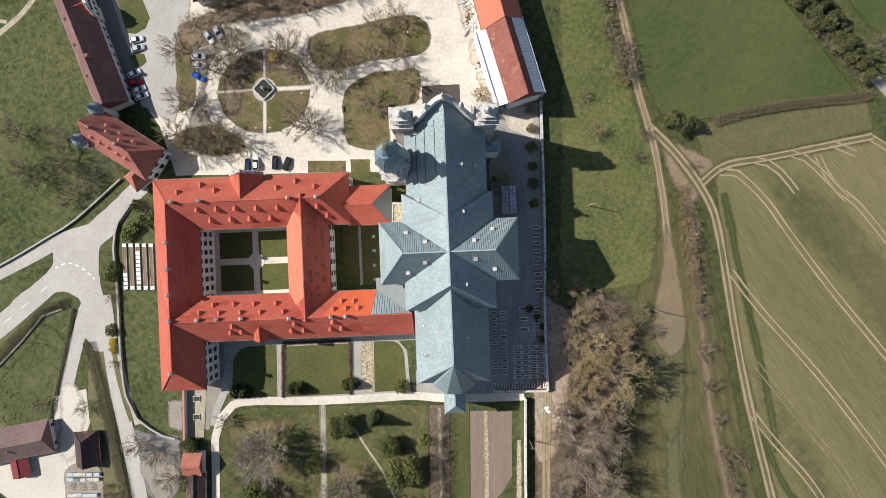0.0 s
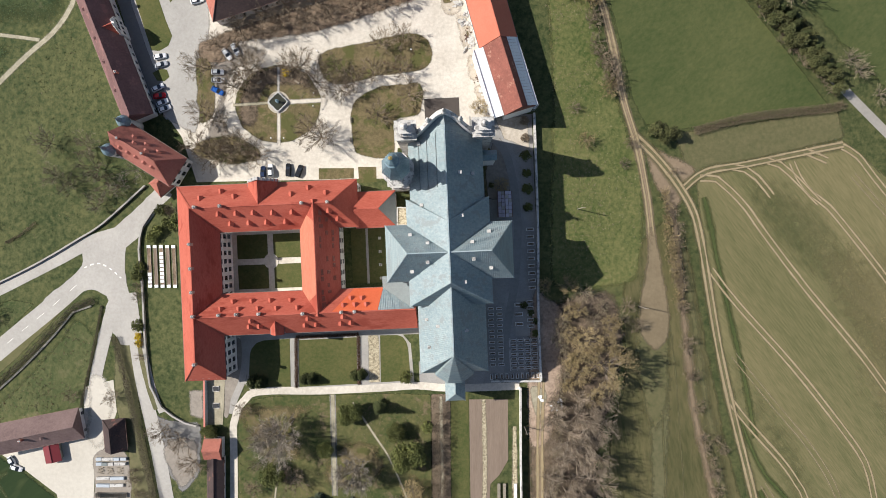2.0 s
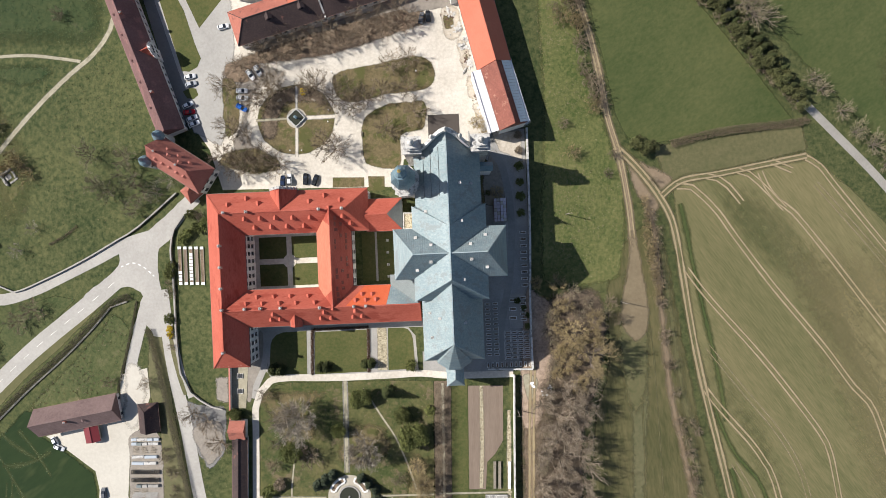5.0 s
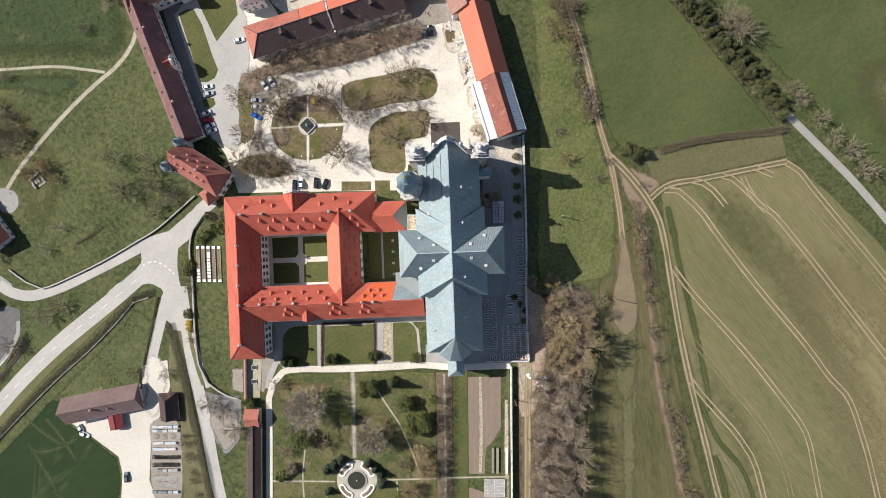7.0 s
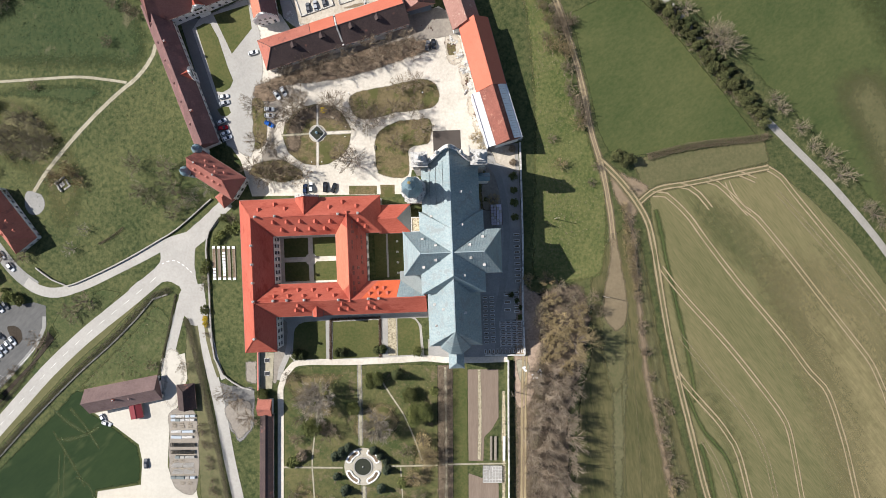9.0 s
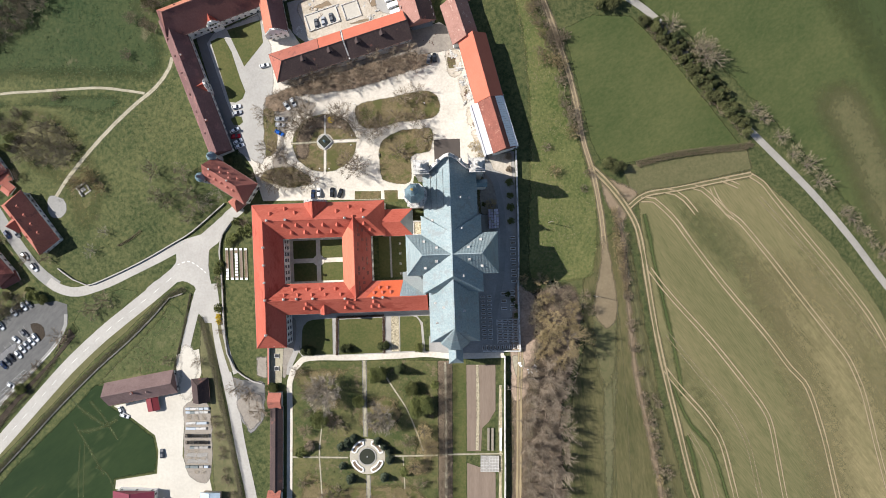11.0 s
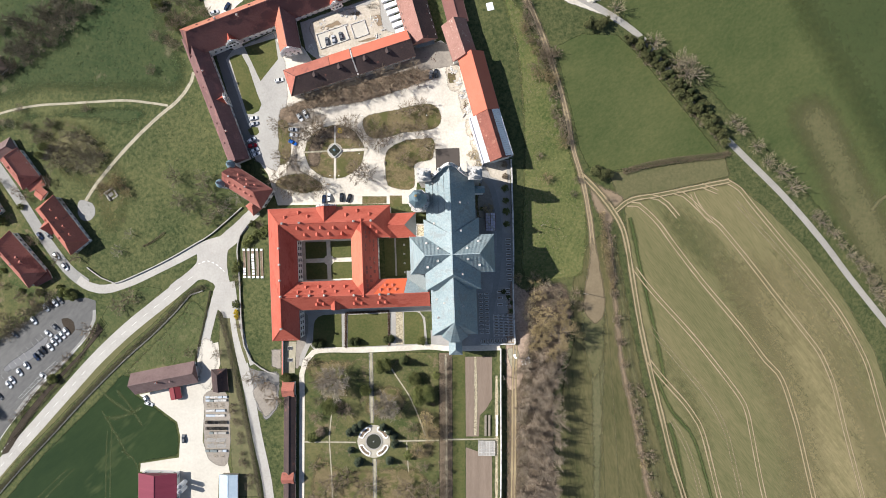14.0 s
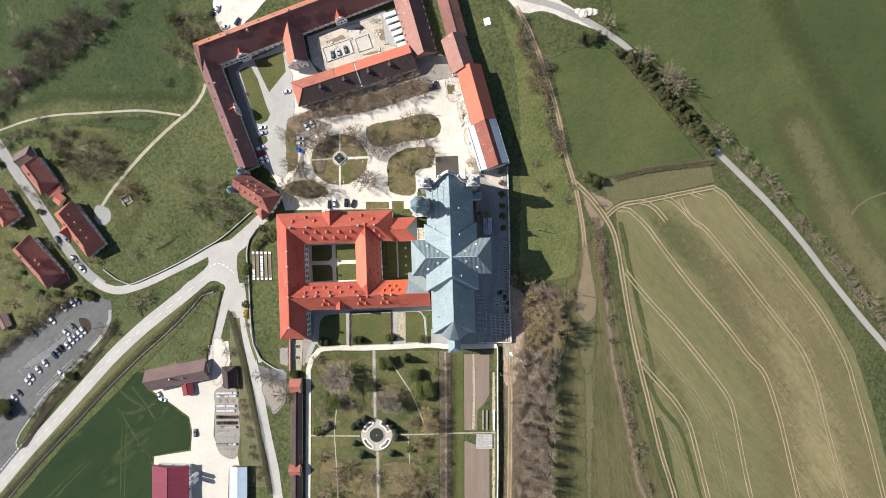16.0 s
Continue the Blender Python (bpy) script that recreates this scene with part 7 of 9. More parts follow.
CAR = {}
for _n, _c, _v in (("white", (0.72, 0.73, 0.74), False), ("silver", (0.42, 0.44, 0.47), False), ("black", (0.02, 0.021, 0.024), False), ("grey", (0.14, 0.145, 0.155), False), ("red", (0.45, 0.012, 0.02), False), ("blue", (0.02, 0.13, 0.50), False), ("white_van", (0.74, 0.75, 0.76), True), ("navy", (0.02, 0.035, 0.08), False)):
    CAR[_n] = car_meshes(plain(_n + "_car_paint", _c, 0.25, 0.1), _v)


def park(x, y, turn, colour, group, size=1.0):
    body, cabin, roof, tyre, rim, lamp = CAR[colour]
    word = colour.replace("_", " ")
    t = thing("car", pose(x, y, land(x, y) + 0.10, 0, 0, turn) @ Matrix.Scale(size, 4), f"parked {word} {'on' if 'van' in word else 'car on'} {'gravel' if 'forecourt' in group else 'asphalt'}", "van" if "van" in word else "car", group)
    piece("body", body, t, Matrix())
    piece("glasshouse", cabin, t, Matrix())
    piece("roof_panel", roof, t, Matrix())
    for sx in (-1.28, 1.3):
        for sy in (-0.8, 0.8):
            w = piece("wheel", tyre, t, pose(sx, sy, 0.32))
            piece("rim", rim, w, Matrix())
    for sy in (-0.55, 0.55):
        piece("headlight", lamp, t, pose(2.04, sy, 0.62))


for _x, _y, _a, _c in ((-96.1, 62.9, 12, "white"), (-95.7, 60.2, 16, "silver"), (-96.9, 52.5, 26, "white"), (-96.4, 49.8, 8, "red"), (-95.4, 47.5, 24, "white"), (-94.6, 45.5, 20, "white"), (-76.5, 57.3, -2, "white"), (-76.4, 54.6, -3, "white"), (-76.6, 51.1, -28, "blue"), (-73.3, 63.1, -52, "white"), (-70.5, 64.6, -60, "white"), (-61.4, 23.9, 88, "navy"), (-58.9, 24.6, 92, "white_van"), (-53.0, 24.8, 88, "black"), (-49.4, 24.4, 70, "black"), (-83.4, 81.0, 14, "white")):
    park(_x, _y, _a, _c, "cars on the forecourt")
for _x, _y, _a, _c in ((-120, 124.2, 66, "white"), (-122.6, 122.4, 62, "black"), (-115.8, 114.6, 20, "white"), (-109.4, 117.2, 60, "navy"), (-60.2, 99.3, 100, "grey"), (-57.1, 100.2, 100, "silver"), (-53.6, 101.8, 105, "grey"), (-10.5, 83.4, 80, "grey"), (-8.0, 84.0, 95, "black")):
    park(_x, _y, _a, _c, "cars by the north ranges")
for _x, _y, _a, _c in ((-202.8, -29.8, -52, "white"), (-200.4, -28, -52, "black"), (-197.8, -27.2, -52, "white"), (-195.2, -25.9, -52, "grey"), (-209.2, -36.4, -52, "white"), (-219.6, -43.4, -50, "grey"), (-197.4, -39.6, -40, "grey"), (-201.4, -42.6, -35, "white"), (-198.4, -46.8, -50, "white"), (-196.2, -45, -50, "silver"), (-193.9, -43.2, -50, "white"), (-191.9, -41.4, -50, "white"), (-200.4, -49.4, -50, "white"), (-207.8, -54.5, -52, "navy"), (-205.9, -52.7, -52, "grey"), (-204, -51, -52, "black"), (-213, -58.9, -52, "white"), (-216.9, -62.4, -52, "white"), (-220.8, -66.4, -52, "white"), (-222.6, -68.7, -50, "white"), (-227.8, -74.9, -45, "grey"), (-230.4, -77.5, -45, "white"), (-233, -80.4, -45, "navy"), (-203.9, -63.8, -30, "white"), (-232.8, -86, -45, "black")):
    park(_x, _y, _a, _c, "cars in the car park")
for _x, _y, _a, _c in ((-206.2, 6, -52, "navy"), (-197.2, -4, -52, "white_van"), (-192.6, -9.2, -52, "white_van"), (-201.4, 6.4, -50, "grey"), (-130.4, -92.6, 92, "grey"), (-149.8, -74, -60, "white"), (-148.2, -76, -20, "white")):
    park(_x, _y, _a, _c, "cars along the lanes")

# ---- fountain, pond, beds, graves ----
fountain = thing("fountain", pose(-56.4, 47.2, 0.1), "lobed stone fountain basin with dark water and column", "fountain")
bm = bmesh.new()
def lobed(r):
    """A basin outline of four round lobes joined by short corners."""
    return [(r * q * math.cos(a), r * q * math.sin(a)) for a in np.linspace(0, 2 * math.pi, 49)[:-1] for q in (1 + 0.13 * math.cos(4 * a) + 0.02 * math.cos(8 * a) + 0.035 * math.cos(12 * a),)]


for _r, _w, _z in ((3.0, 0.55, 0.22), (2.75, 0.32, 0.72)):
    _o, _i = lobed(_r), lobed(_r - _w)
    for _k in range(48):
        _n = (_k + 1) % 48
        prism(bm, [_o[_k], _o[_n], _i[_n], _i[_k]], -0.1, _z)
part("rim", bm, GRANITE, fountain)
bm = bmesh.new()
prism(bm, lobed(2.5), 0.0, 0.5)
part("water", bm, WATER, fountain)
bm = bmesh.new()
rings(bm, [(0.5, 0.3), (0.5, 0.9), (0.25, 1.1), (0.2, 2.0), (0.45, 2.2), (0.5, 2.3), (0.15, 2.4), (0.1, 3.0)], 12)
part("column", bm, VERDIGRIS, fountain)
area("fountain_ring", [(-56.4 + 3.7 * math.cos(a), 47.2 + 3.7 * math.sin(a)) for a in np.linspace(0, 2 * math.pi, 17)[:-1]], PONDSAND, 0.13, "round gravel ring under the fountain", "pavement")
area("pond_ring", [(-37.1 + 7.9 * math.cos(a), -91.7 + 7.9 * math.sin(a)) for a in np.linspace(0, 2 * math.pi, 25)[:-1]], PONDSAND, 0.11, "round gravel place about the pond", "pavement")
pond = thing("pond", pose(-37.1, -91.7, 0.1), "round garden pond with pale stone rim", "pond")
bm = bmesh.new()
for _k in range(28):
    _a, _b = 2 * math.pi * _k / 28, 2 * math.pi * (_k + 0.94) / 28
    prism(bm, [(3.5 * math.cos(_a), 3.5 * math.sin(_a)), (4.0 * math.cos(_a), 4.0 * math.sin(_a)), (4.0 * math.cos(_b), 4.0 * math.sin(_b)), (3.5 * math.cos(_b), 3.5 * math.sin(_b))], -0.1, 0.3)
tagged(part("rim", bm, PAVING, pond), kind="stuff")
bm = bmesh.new()
rings(bm, [(3.55, 0.0), (3.55, 0.14)], 28)
part("water", bm, WATER, pond)
bm = bmesh.new()
rings(bm, [(0.3, 0), (0.3, 0.6), (0.12, 0.8)], 8)
part("spout", bm, STONE, pond)
for _q in range(4):
    _t = thing("curved_bed", pose(-37.1, -91.7, 0.1, 0, 0, 45 + 90 * _q), "curved flower bed with a wide white kerb", "flower bed", "beds round the pond")
    bm = bmesh.new()
    _n = 12
    _prev = None
    for _k in range(_n + 1):
        _a = radians(-25 + 50 * _k / _n)
        for _r0, _r1 in ((5.1, 5.7), (6.95, 7.55)):
            if _k < _n:
                _b = radians(-25 + 50 * (_k + 1) / _n)
                prism(bm, [(_r0 * math.cos(_a), _r0 * math.sin(_a)), (_r1 * math.cos(_a), _r1 * math.sin(_a)), (_r1 * math.cos(_b), _r1 * math.sin(_b)), (_r0 * math.cos(_b), _r0 * math.sin(_b))], 0, 0.4)
    for _s in (-1, 1):
        _a, _b = radians(25 * _s), radians(31 * _s)
        prism(bm, [(5.3 * math.cos(_a), 5.3 * math.sin(_a)), (7.4 * math.cos(_a), 7.4 * math.sin(_a)), (7.0 * math.cos(_b), 7.0 * math.sin(_b)), (5.7 * math.cos(_b), 5.7 * math.sin(_b))], 0, 0.4)
    part("kerb", bm, WHITE, _t)
    bm = bmesh.new()
    _arc = [radians(-25 + 50 * _k / _n) for _k in range(_n + 1)]
    prism(bm, [(5.72 * math.cos(_a), 5.72 * math.sin(_a)) for _a in _arc] + [(6.98 * math.cos(_a), 6.98 * math.sin(_a)) for _a in _arc[::-1]], 0, 0.26)
    part("planting", bm, LITTER, _t)
# raised beds west of the wing
for _i in range(5):
    _x = -100.6 + _i * 2.15
    _t = thing("raised_bed", pose(_x + 0.3, -7.0, land(_x, -7), 0, 0, 2.3), "long timber-edged vegetable bed with pale slabs", "raised bed", "raised beds beside the wing")
    bm = bmesh.new()
    for _a, _b, _c, _d in ((-0.62, -0.5, -6.2, 6.2), (0.5, 0.62, -6.2, 6.2), (-0.62, 0.62, -6.3, -6.2), (-0.62, 0.62, 6.2, 6.3)):
        box(bm, _a, _b, _c, _d, -0.5, 0.45)
    part("edging", bm, TIMBER, _t)
    bm = bmesh.new()
    box(bm, -0.5, 0.5, -6.2, 6.2, -0.5, 0.36)
    part("soil", bm, SOIL if _i % 2 else LITTER, _t)
    for _y in [6.6, -6.6] + ([-5.2, -3.9, -2.6] if _i == 0 else []) + ([4.2, 2.9, 1.6, 0.3, -1.0, -2.3, -3.6, -4.9] if _i == 2 else []):
        bm = bmesh.new()
        box(bm, -0.62, 0.62, _y - 0.5, _y + 0.5, 0.38, 0.52)
        part("slab", bm, PLASTIC, _t)
# graves
bm = bmesh.new()
for _a, _b, _c, _d in ((-0.54, -0.34, -1, 1), (0.34, 0.54, -1, 1), (-0.54, 0.54, -1.18, -1), (-0.54, 0.54, 1, 1.18)):
    box(bm, _a, _b, _c, _d, -0.1, 0.22)
_kerb = mesh_from(bm, "kerb", WHITE)
bm = bmesh.new()
box(bm, -0.34, 0.34, -1, 1, -0.1, 0.14)
_bed = mesh_from(bm, "planting", LITTER)
bm = bmesh.new()
box(bm, -0.42, 0.42, -0.1, 0.1, 0, 0.9)
rings(bm, [(0.42, -0.1), (0.42, 0.1)], 12, pose(0, 0, 0.9, 90))
_stone = mesh_from(bm, "headstone", GRANITE)
_plots = [(x, -19.6 - 1.85 * k, 90, 0.8) for x in (13.4, 16.2) for k in range(11)]
_plots += [(x, -30.4 - 1.5 * k, 90, 0.78) for x in (20.4, 22.7, 25.0, 27.3) for k in range(7)]
_plots += [(12.8 + 1.7 * k, -42.0, 0, 0.8) for k in range(10)]
_plots += [(27.4, 6.0 - 2.4 * k, 90, 1.0) for k in range(9)]
_plots += [(22.6, -18.6 - 3.2 * k, 90, 1.1) for k in range(3)] + [(26.4, -17.8 - 2.0 * k, 90, 0.9) for k in range(5)]
for _x, _y, _a, _s in _plots:
    _t = thing("grave", AB @ pose(_x, _y, 0.06, 0, 0, _a + random.uniform(-2, 2)) @ Matrix.Scale(_s, 4), "kerbed grave plot with upright dark headstone", "grave", "graves in the churchyard")
    piece("kerb", _kerb, _t, Matrix())
    piece("planting", _bed, _t, Matrix())
    piece("headstone", _stone, _t, pose(0, 0.95, 0.1))
lane("grave_kerb", [(17.6, -29.3), (17.8, -37.6), (17.5, -39.0), (16.3, -39.5)], 0.3, STONE, 0.12, "pale kerb round the graves", "kerb", 0.0)
for _x in (19.2, 21.55, 23.85, 26.15, 28.4):
    lane("grave_walk", ab([(_x, -29.6), (_x, -40.4)]), 0.42, STONE, 0.11, "narrow pale slab walk between graves", "path", 0.0)
lane("path_graves", ab([(14, 39), (20, 32.5), (22.6, 22), (23.4, 11.7), (23.2, 1.4), (21.4, -13), (18.3, -27.7), (18.2, -38), (18.2, -40.6)]), 2.6, STREET, 0.09, "grey asphalt churchyard path", "path", 0.0)
# stacked paving on the storage ground
bm = bmesh.new()
box(bm, -0.09, 0.09, -0.68, 0.68, 0.1, 0.14)
_board = mesh_from(bm, "board", TIMBER)
bm = bmesh.new()
box(bm, -1.14, 1.14, -0.06, 0.06, 0.0, 0.098)
_bearer = mesh_from(bm, "bearer", TIMBER)
_stack = []
for _k, _s in enumerate((STONE, plain("pale_blue_grey_concrete", (0.42, 0.46, 0.50), 0.8), PAVING, SLATE)):
    bm = bmesh.new()
    rings(bm, [(1.0, 0.14), (1.0, 1.1 + 0.12 * _k), (0.9, 1.2 + 0.12 * _k)], 4, None, True, math.pi / 4)
    bmesh.ops.scale(bm, vec=(1.5, 0.86, 1), verts=bm.verts[:])
    _stack.append(mesh_from(bm, "load", _s))
bm = bmesh.new()
_fr = [[bm.verts.new((x, y, 1.0)) for x in (-0.62, 0.0, 0.62)] for y in (-0.72, 0.72)]
_cells = [bm.faces.new((_fr[0][k], _fr[0][k + 1], _fr[1][k + 1], _fr[1][k])) for k in (0, 1)]
bmesh.ops.inset_individual(bm, faces=_cells, thickness=0.13)
bmesh.ops.delete(bm, geom=_cells, context="FACES_ONLY")
for q in bmesh.ops.extrude_face_region(bm, geom=bm.faces[:])["geom"]:
    if isinstance(q, bmesh.types.BMVert):
        q.co.z = 0.05
_frame = mesh_from(bm, "shaft_ring", PAVING)
bm = bmesh.new()
box(bm, -0.95, 0.95, -0.07, 0.07, 0.0, 0.14)
_plank = mesh_from(bm, "plank", TIMBER)
bm = bmesh.new()
rings(bm, [(0.16, -2.3), (0.16, 2.3)], 8, pose(0, 0, 0.16, 0, 90, 0))
_pipe = mesh_from(bm, "pipe", PAVING)
random.seed(11)
_rows = [(-72.0, "slab"), (-73.6, "slab"), (-75.6, "plank"), (-76.6, "plank"), (-78.5, "long"), (-80.9, "long"), (-84.2, "frame"), (-87.2, "frame"), (-89.3, "slab"), (-91.4, "plank"), (-92.9, "pipe"), (-94.4, "plank"), (-95.6, "pipe"), (-98.0, "slab"), (-100.6, "plank")]
for _y, _kind in _rows:
    for _k in range({"slab": 5, "long": 2, "frame": 8, "plank": 3, "pipe": 2}[_kind]):
        if _kind in ("slab", "plank") and random.random() < 0.12:
            continue
        _x = -119.0 + {"slab": 2.15 * _k + 0.8, "long": 5.0 * _k + 2.2, "frame": 1.32 * _k + 0.4, "plank": 3.4 * _k + 1.2, "pipe": 5.0 * _k + 2.6}[_kind] + random.uniform(-0.15, 0.15)
        _yy = _y + (_x + 119) * 0.035
        _at = pose(_x, _yy, land(_x, _yy) + 0.07, 0, 0, 2 + random.uniform(-3, 3))
        if _kind in ("slab", "long"):
            _t = thing("stone_pallet", _at @ Matrix.Diagonal((0.92 if _kind == "slab" else 2.15, 0.85, random.uniform(0.7, 1.0), 1)), "pallet of stacked pale concrete slabs" if _kind == "slab" else "long stack of pale concrete slabs", "pallet", "pallets on the storage ground")
            for _bx in np.linspace(-1.05, 1.05, 7):
                piece("board", _board, _t, pose(_bx, 0, 0))
            for _by in (-0.6, 0.0, 0.6):
                piece("bearer", _bearer, _t, pose(0, _by, 0))
            piece("load", random.choice(_stack[:2] if _kind == "long" else _stack), _t, Matrix())
        elif _kind == "frame":
            _t = thing("shaft_frame", _at, "grey concrete double shaft frame, open on top", "concrete frame", "shaft frames on the storage ground")
            piece("shaft_ring", _frame, _t, Matrix())
        elif _kind == "plank":
            _t = thing("plank_pile", _at, "loose pile of weathered timber planks", "timber pile", "timber on the storage ground")
            for _i in range(7):
                piece("plank", _plank, _t, pose(random.uniform(-0.3, 0.3), -0.7 + 0.22 * _i, 0.15 * (_i % 3), 0, 0, random.uniform(-12, 12)))
        else:
            _t = thing("pipe_pile", _at, "pile of long grey concrete pipes", "pipe pile", "pipes on the storage ground")
            for _i in range(6):
                piece("pipe", _pipe, _t, pose(random.uniform(-0.4, 0.4), -0.9 + 0.35 * _i, 0, 0, 0, random.uniform(-2, 2)))
# building site clutter
random.seed(5)
for _k in range(7):
    _x, _y = -28.6 + _k * 1.35, 119.6 - _k * 3.0
    _t = thing("panel_stack", pose(_x - 2.5, _y, 0.08, 0, 0, 18 + random.uniform(-5, 5)), "stack of white insulation panels", "panels", "panels on the building site")
    for _j in range(4):
        bm = bmesh.new()
        box(bm, -3.4 + 0.15 * _j, 3.4 - 0.2 * _j, -1.0, 1.0, 0.4 * _j, 0.4 * _j + 0.39)
        part("panel", bm, PLASTIC, _t)
for _k in range(26):
    _x, _y = random.choice([(random.uniform(-62, -30), random.uniform(100, 112)), (random.uniform(2, 9), random.uniform(60, 84))])
    bm = bmesh.new()
    bmesh.ops.create_icosphere(bm, subdivisions=2, radius=1.0)
    for v in bm.verts:
        v.co *= 0.75 + 0.5 * noise.noise(v.co * 1.7 + Vector((_k, 0, 0)))
    solid("debris_mound", bm, SANDY if _k % 2 else STONE, pose(_x, _y, 0.1, 0, 0, 40 * _k) @ Matrix.Diagonal((random.uniform(0.6, 2.0), random.uniform(0.5, 1.4), random.uniform(0.3, 0.7), 1)), "small heap of pale sandy debris", "heap", "heaps on the building site")
def rubble(name, pts, count, skin, size, label, seed):
    """Broken blocks lying about a few places."""
    rng = random.Random(seed)
    bm = bmesh.new()
    for _ in range(count):
        cx, cy, reach = rng.choice(pts)
        x, y = cx + rng.gauss(0, 0.5) * reach, cy + rng.gauss(0, 0.5) * reach
        a = [size * rng.uniform(0.25, 1.0) for _ in range(2)] + [size * rng.uniform(0.15, 0.45)]
        m = pose(x, y, land(x, y) + 0.1, rng.uniform(-12, 12), rng.uniform(-12, 12), rng.uniform(0, 180))
        box(bm, -a[0], a[0], -a[1], a[1], -0.1, a[2], m)
    me = mesh_from(bm, name, skin)
    return tagged(new(name, me), label, "rubble", kind="stuff")


rubble("rubble", [(0, 86, 2.2), (2.5, 80, 2.4), (5, 73, 1.8), (7, 66, 2.0), (9, 59, 1.8), (11, 51, 1.6)], 110, STONE, 0.55, "broken pale masonry beside a wing", 3)
rubble("rubble", [(-1, 83, 2.5), (6, 69, 2.2), (10, 55, 2.2), (-9, 92, 3.0)], 50, DARKWOOD, 0.4, "dark broken timber beside a wing", 4)
rubble("rubble", [(-62, 108, 3), (-50, 113, 3), (-38, 110, 3), (-36, 101, 2.5), (-68, 97, 2)], 70, STONE, 0.5, "broken pale masonry on a building site", 5)
rubble("rubble", [(34.6, -53.8, 1.4), (30.3, -50.3, 1.0), (36.6, -52.4, 1.2)], 26, PLASTIC, 0.5, "white rubble dumped at the wood edge", 6)
_t = thing("cold_frame_bed", pose(16.8, -94.3, 0.08), "pale framed cold frame in the kitchen garden", "cold frame")
bm = bmesh.new()
for _i in range(7):
    _x = -3.9 + 1.3 * _i
    box(bm, _x - 0.08, _x + 0.08, -3.5, 3.5, 0.5, 0.62)
for _j in range(6):
    _y = -3.4 + 1.36 * _j
    box(bm, -3.98, 3.98, _y - 0.08, _y + 0.08, 0.64, 0.76)
part("lattice", bm, STONE, _t)
bm = bmesh.new()
box(bm, -4, 4, -3.5, 3.5, -0.1, 0.48)
part("bed", bm, PAVING, _t)
for _k, _x in enumerate((16.2, 18.0, 21.6)):
    bm = bmesh.new()
    for _j in range(5):
        box(bm, -0.5 + _j * 0.2, -0.34 + _j * 0.2, -5.0, 5.0, 0.3, 0.42)
    for _y in (-4.4, 0, 4.4):
        box(bm, -0.5, 0.5, _y - 0.08, _y + 0.08, 0, 0.3)
    solid("garden_bench", bm, TIMBER if _k < 2 else PLASTIC, pose(_x, -83.6, 0.06), "long slatted garden staging of pale timber", "staging", "staging in the kitchen garden")
# poles and benches
for _x, _y in ((42.5, 11.8), (63.2, -20.5), (24.6, -60.0)):
    _t = thing("utility_pole", pose(_x, _y, land(_x, _y)), "grey timber utility pole with crossarm", "utility pole", "utility poles")
    bm = bmesh.new()
    rings(bm, [(0.16, -0.8), (0.10, 8.6)], 8)
    part("pole", bm, TIMBER, _t)
    bm = bmesh.new()
    box(bm, -0.8, 0.8, -0.06, 0.06, 8.1, 8.25)
    part("crossarm", bm, TIMBER, _t)
for _x, _y in ((-43.0, 63.4), (-12.4, 63.6), (-33.4, 50.8), (-44.2, 49.6), (-44.4, 45.4), (-58.2, 35.0), (-54.0, 35.0)):
    _t = thing("path_lamp", pose(_x, _y, land(_x, _y) + 0.03), "small black lamp post with white globe", "lamp", "lamps on the forecourt")
    bm = bmesh.new()
    rings(bm, [(0.12, 0), (0.06, 0.3), (0.05, 2.4)], 8)
    part("post", bm, DARK, _t)
    bm = bmesh.new()
    bmesh.ops.create_icosphere(bm, subdivisions=2, radius=0.26, matrix=pose(0, 0, 2.6))
    part("globe", bm, PLASTIC, _t)
bm = bmesh.new()
for _j in range(4):
    box(bm, -0.9, 0.9, -0.24 + _j * 0.13, -0.14 + _j * 0.13, 0.42, 0.46)
_seat = mesh_from(bm, "seat", TIMBER)
bm = bmesh.new()
for _j in range(3):
    box(bm, -0.9, 0.9, 0.28, 0.32, 0.55 + _j * 0.14, 0.65 + _j * 0.14)
_back = mesh_from(bm, "backrest", TIMBER)
bm = bmesh.new()
box(bm, -0.05, 0.05, -0.24, 0.32, 0, 0.42)
_leg = mesh_from(bm, "leg", STONE)
for _x, _y, _a in ((-32.2, 41.2, 92), (-32.3, 34.4, 90), (-50.2, 53.8, -30), (-62.6, 53.6, 30), (-41.0, -87.6, 40), (-33.0, -95.8, 215)):
    _t = thing("bench", pose(_x, _y, land(_x, _y) + 0.06, 0, 0, _a), "pale slatted park bench", "bench", "park benches")
    piece("seat", _seat, _t, Matrix())
    piece("backrest", _back, _t, Matrix())
    for _s in (-0.7, 0.7):
        piece("leg", _leg, _t, pose(_s, 0, 0))

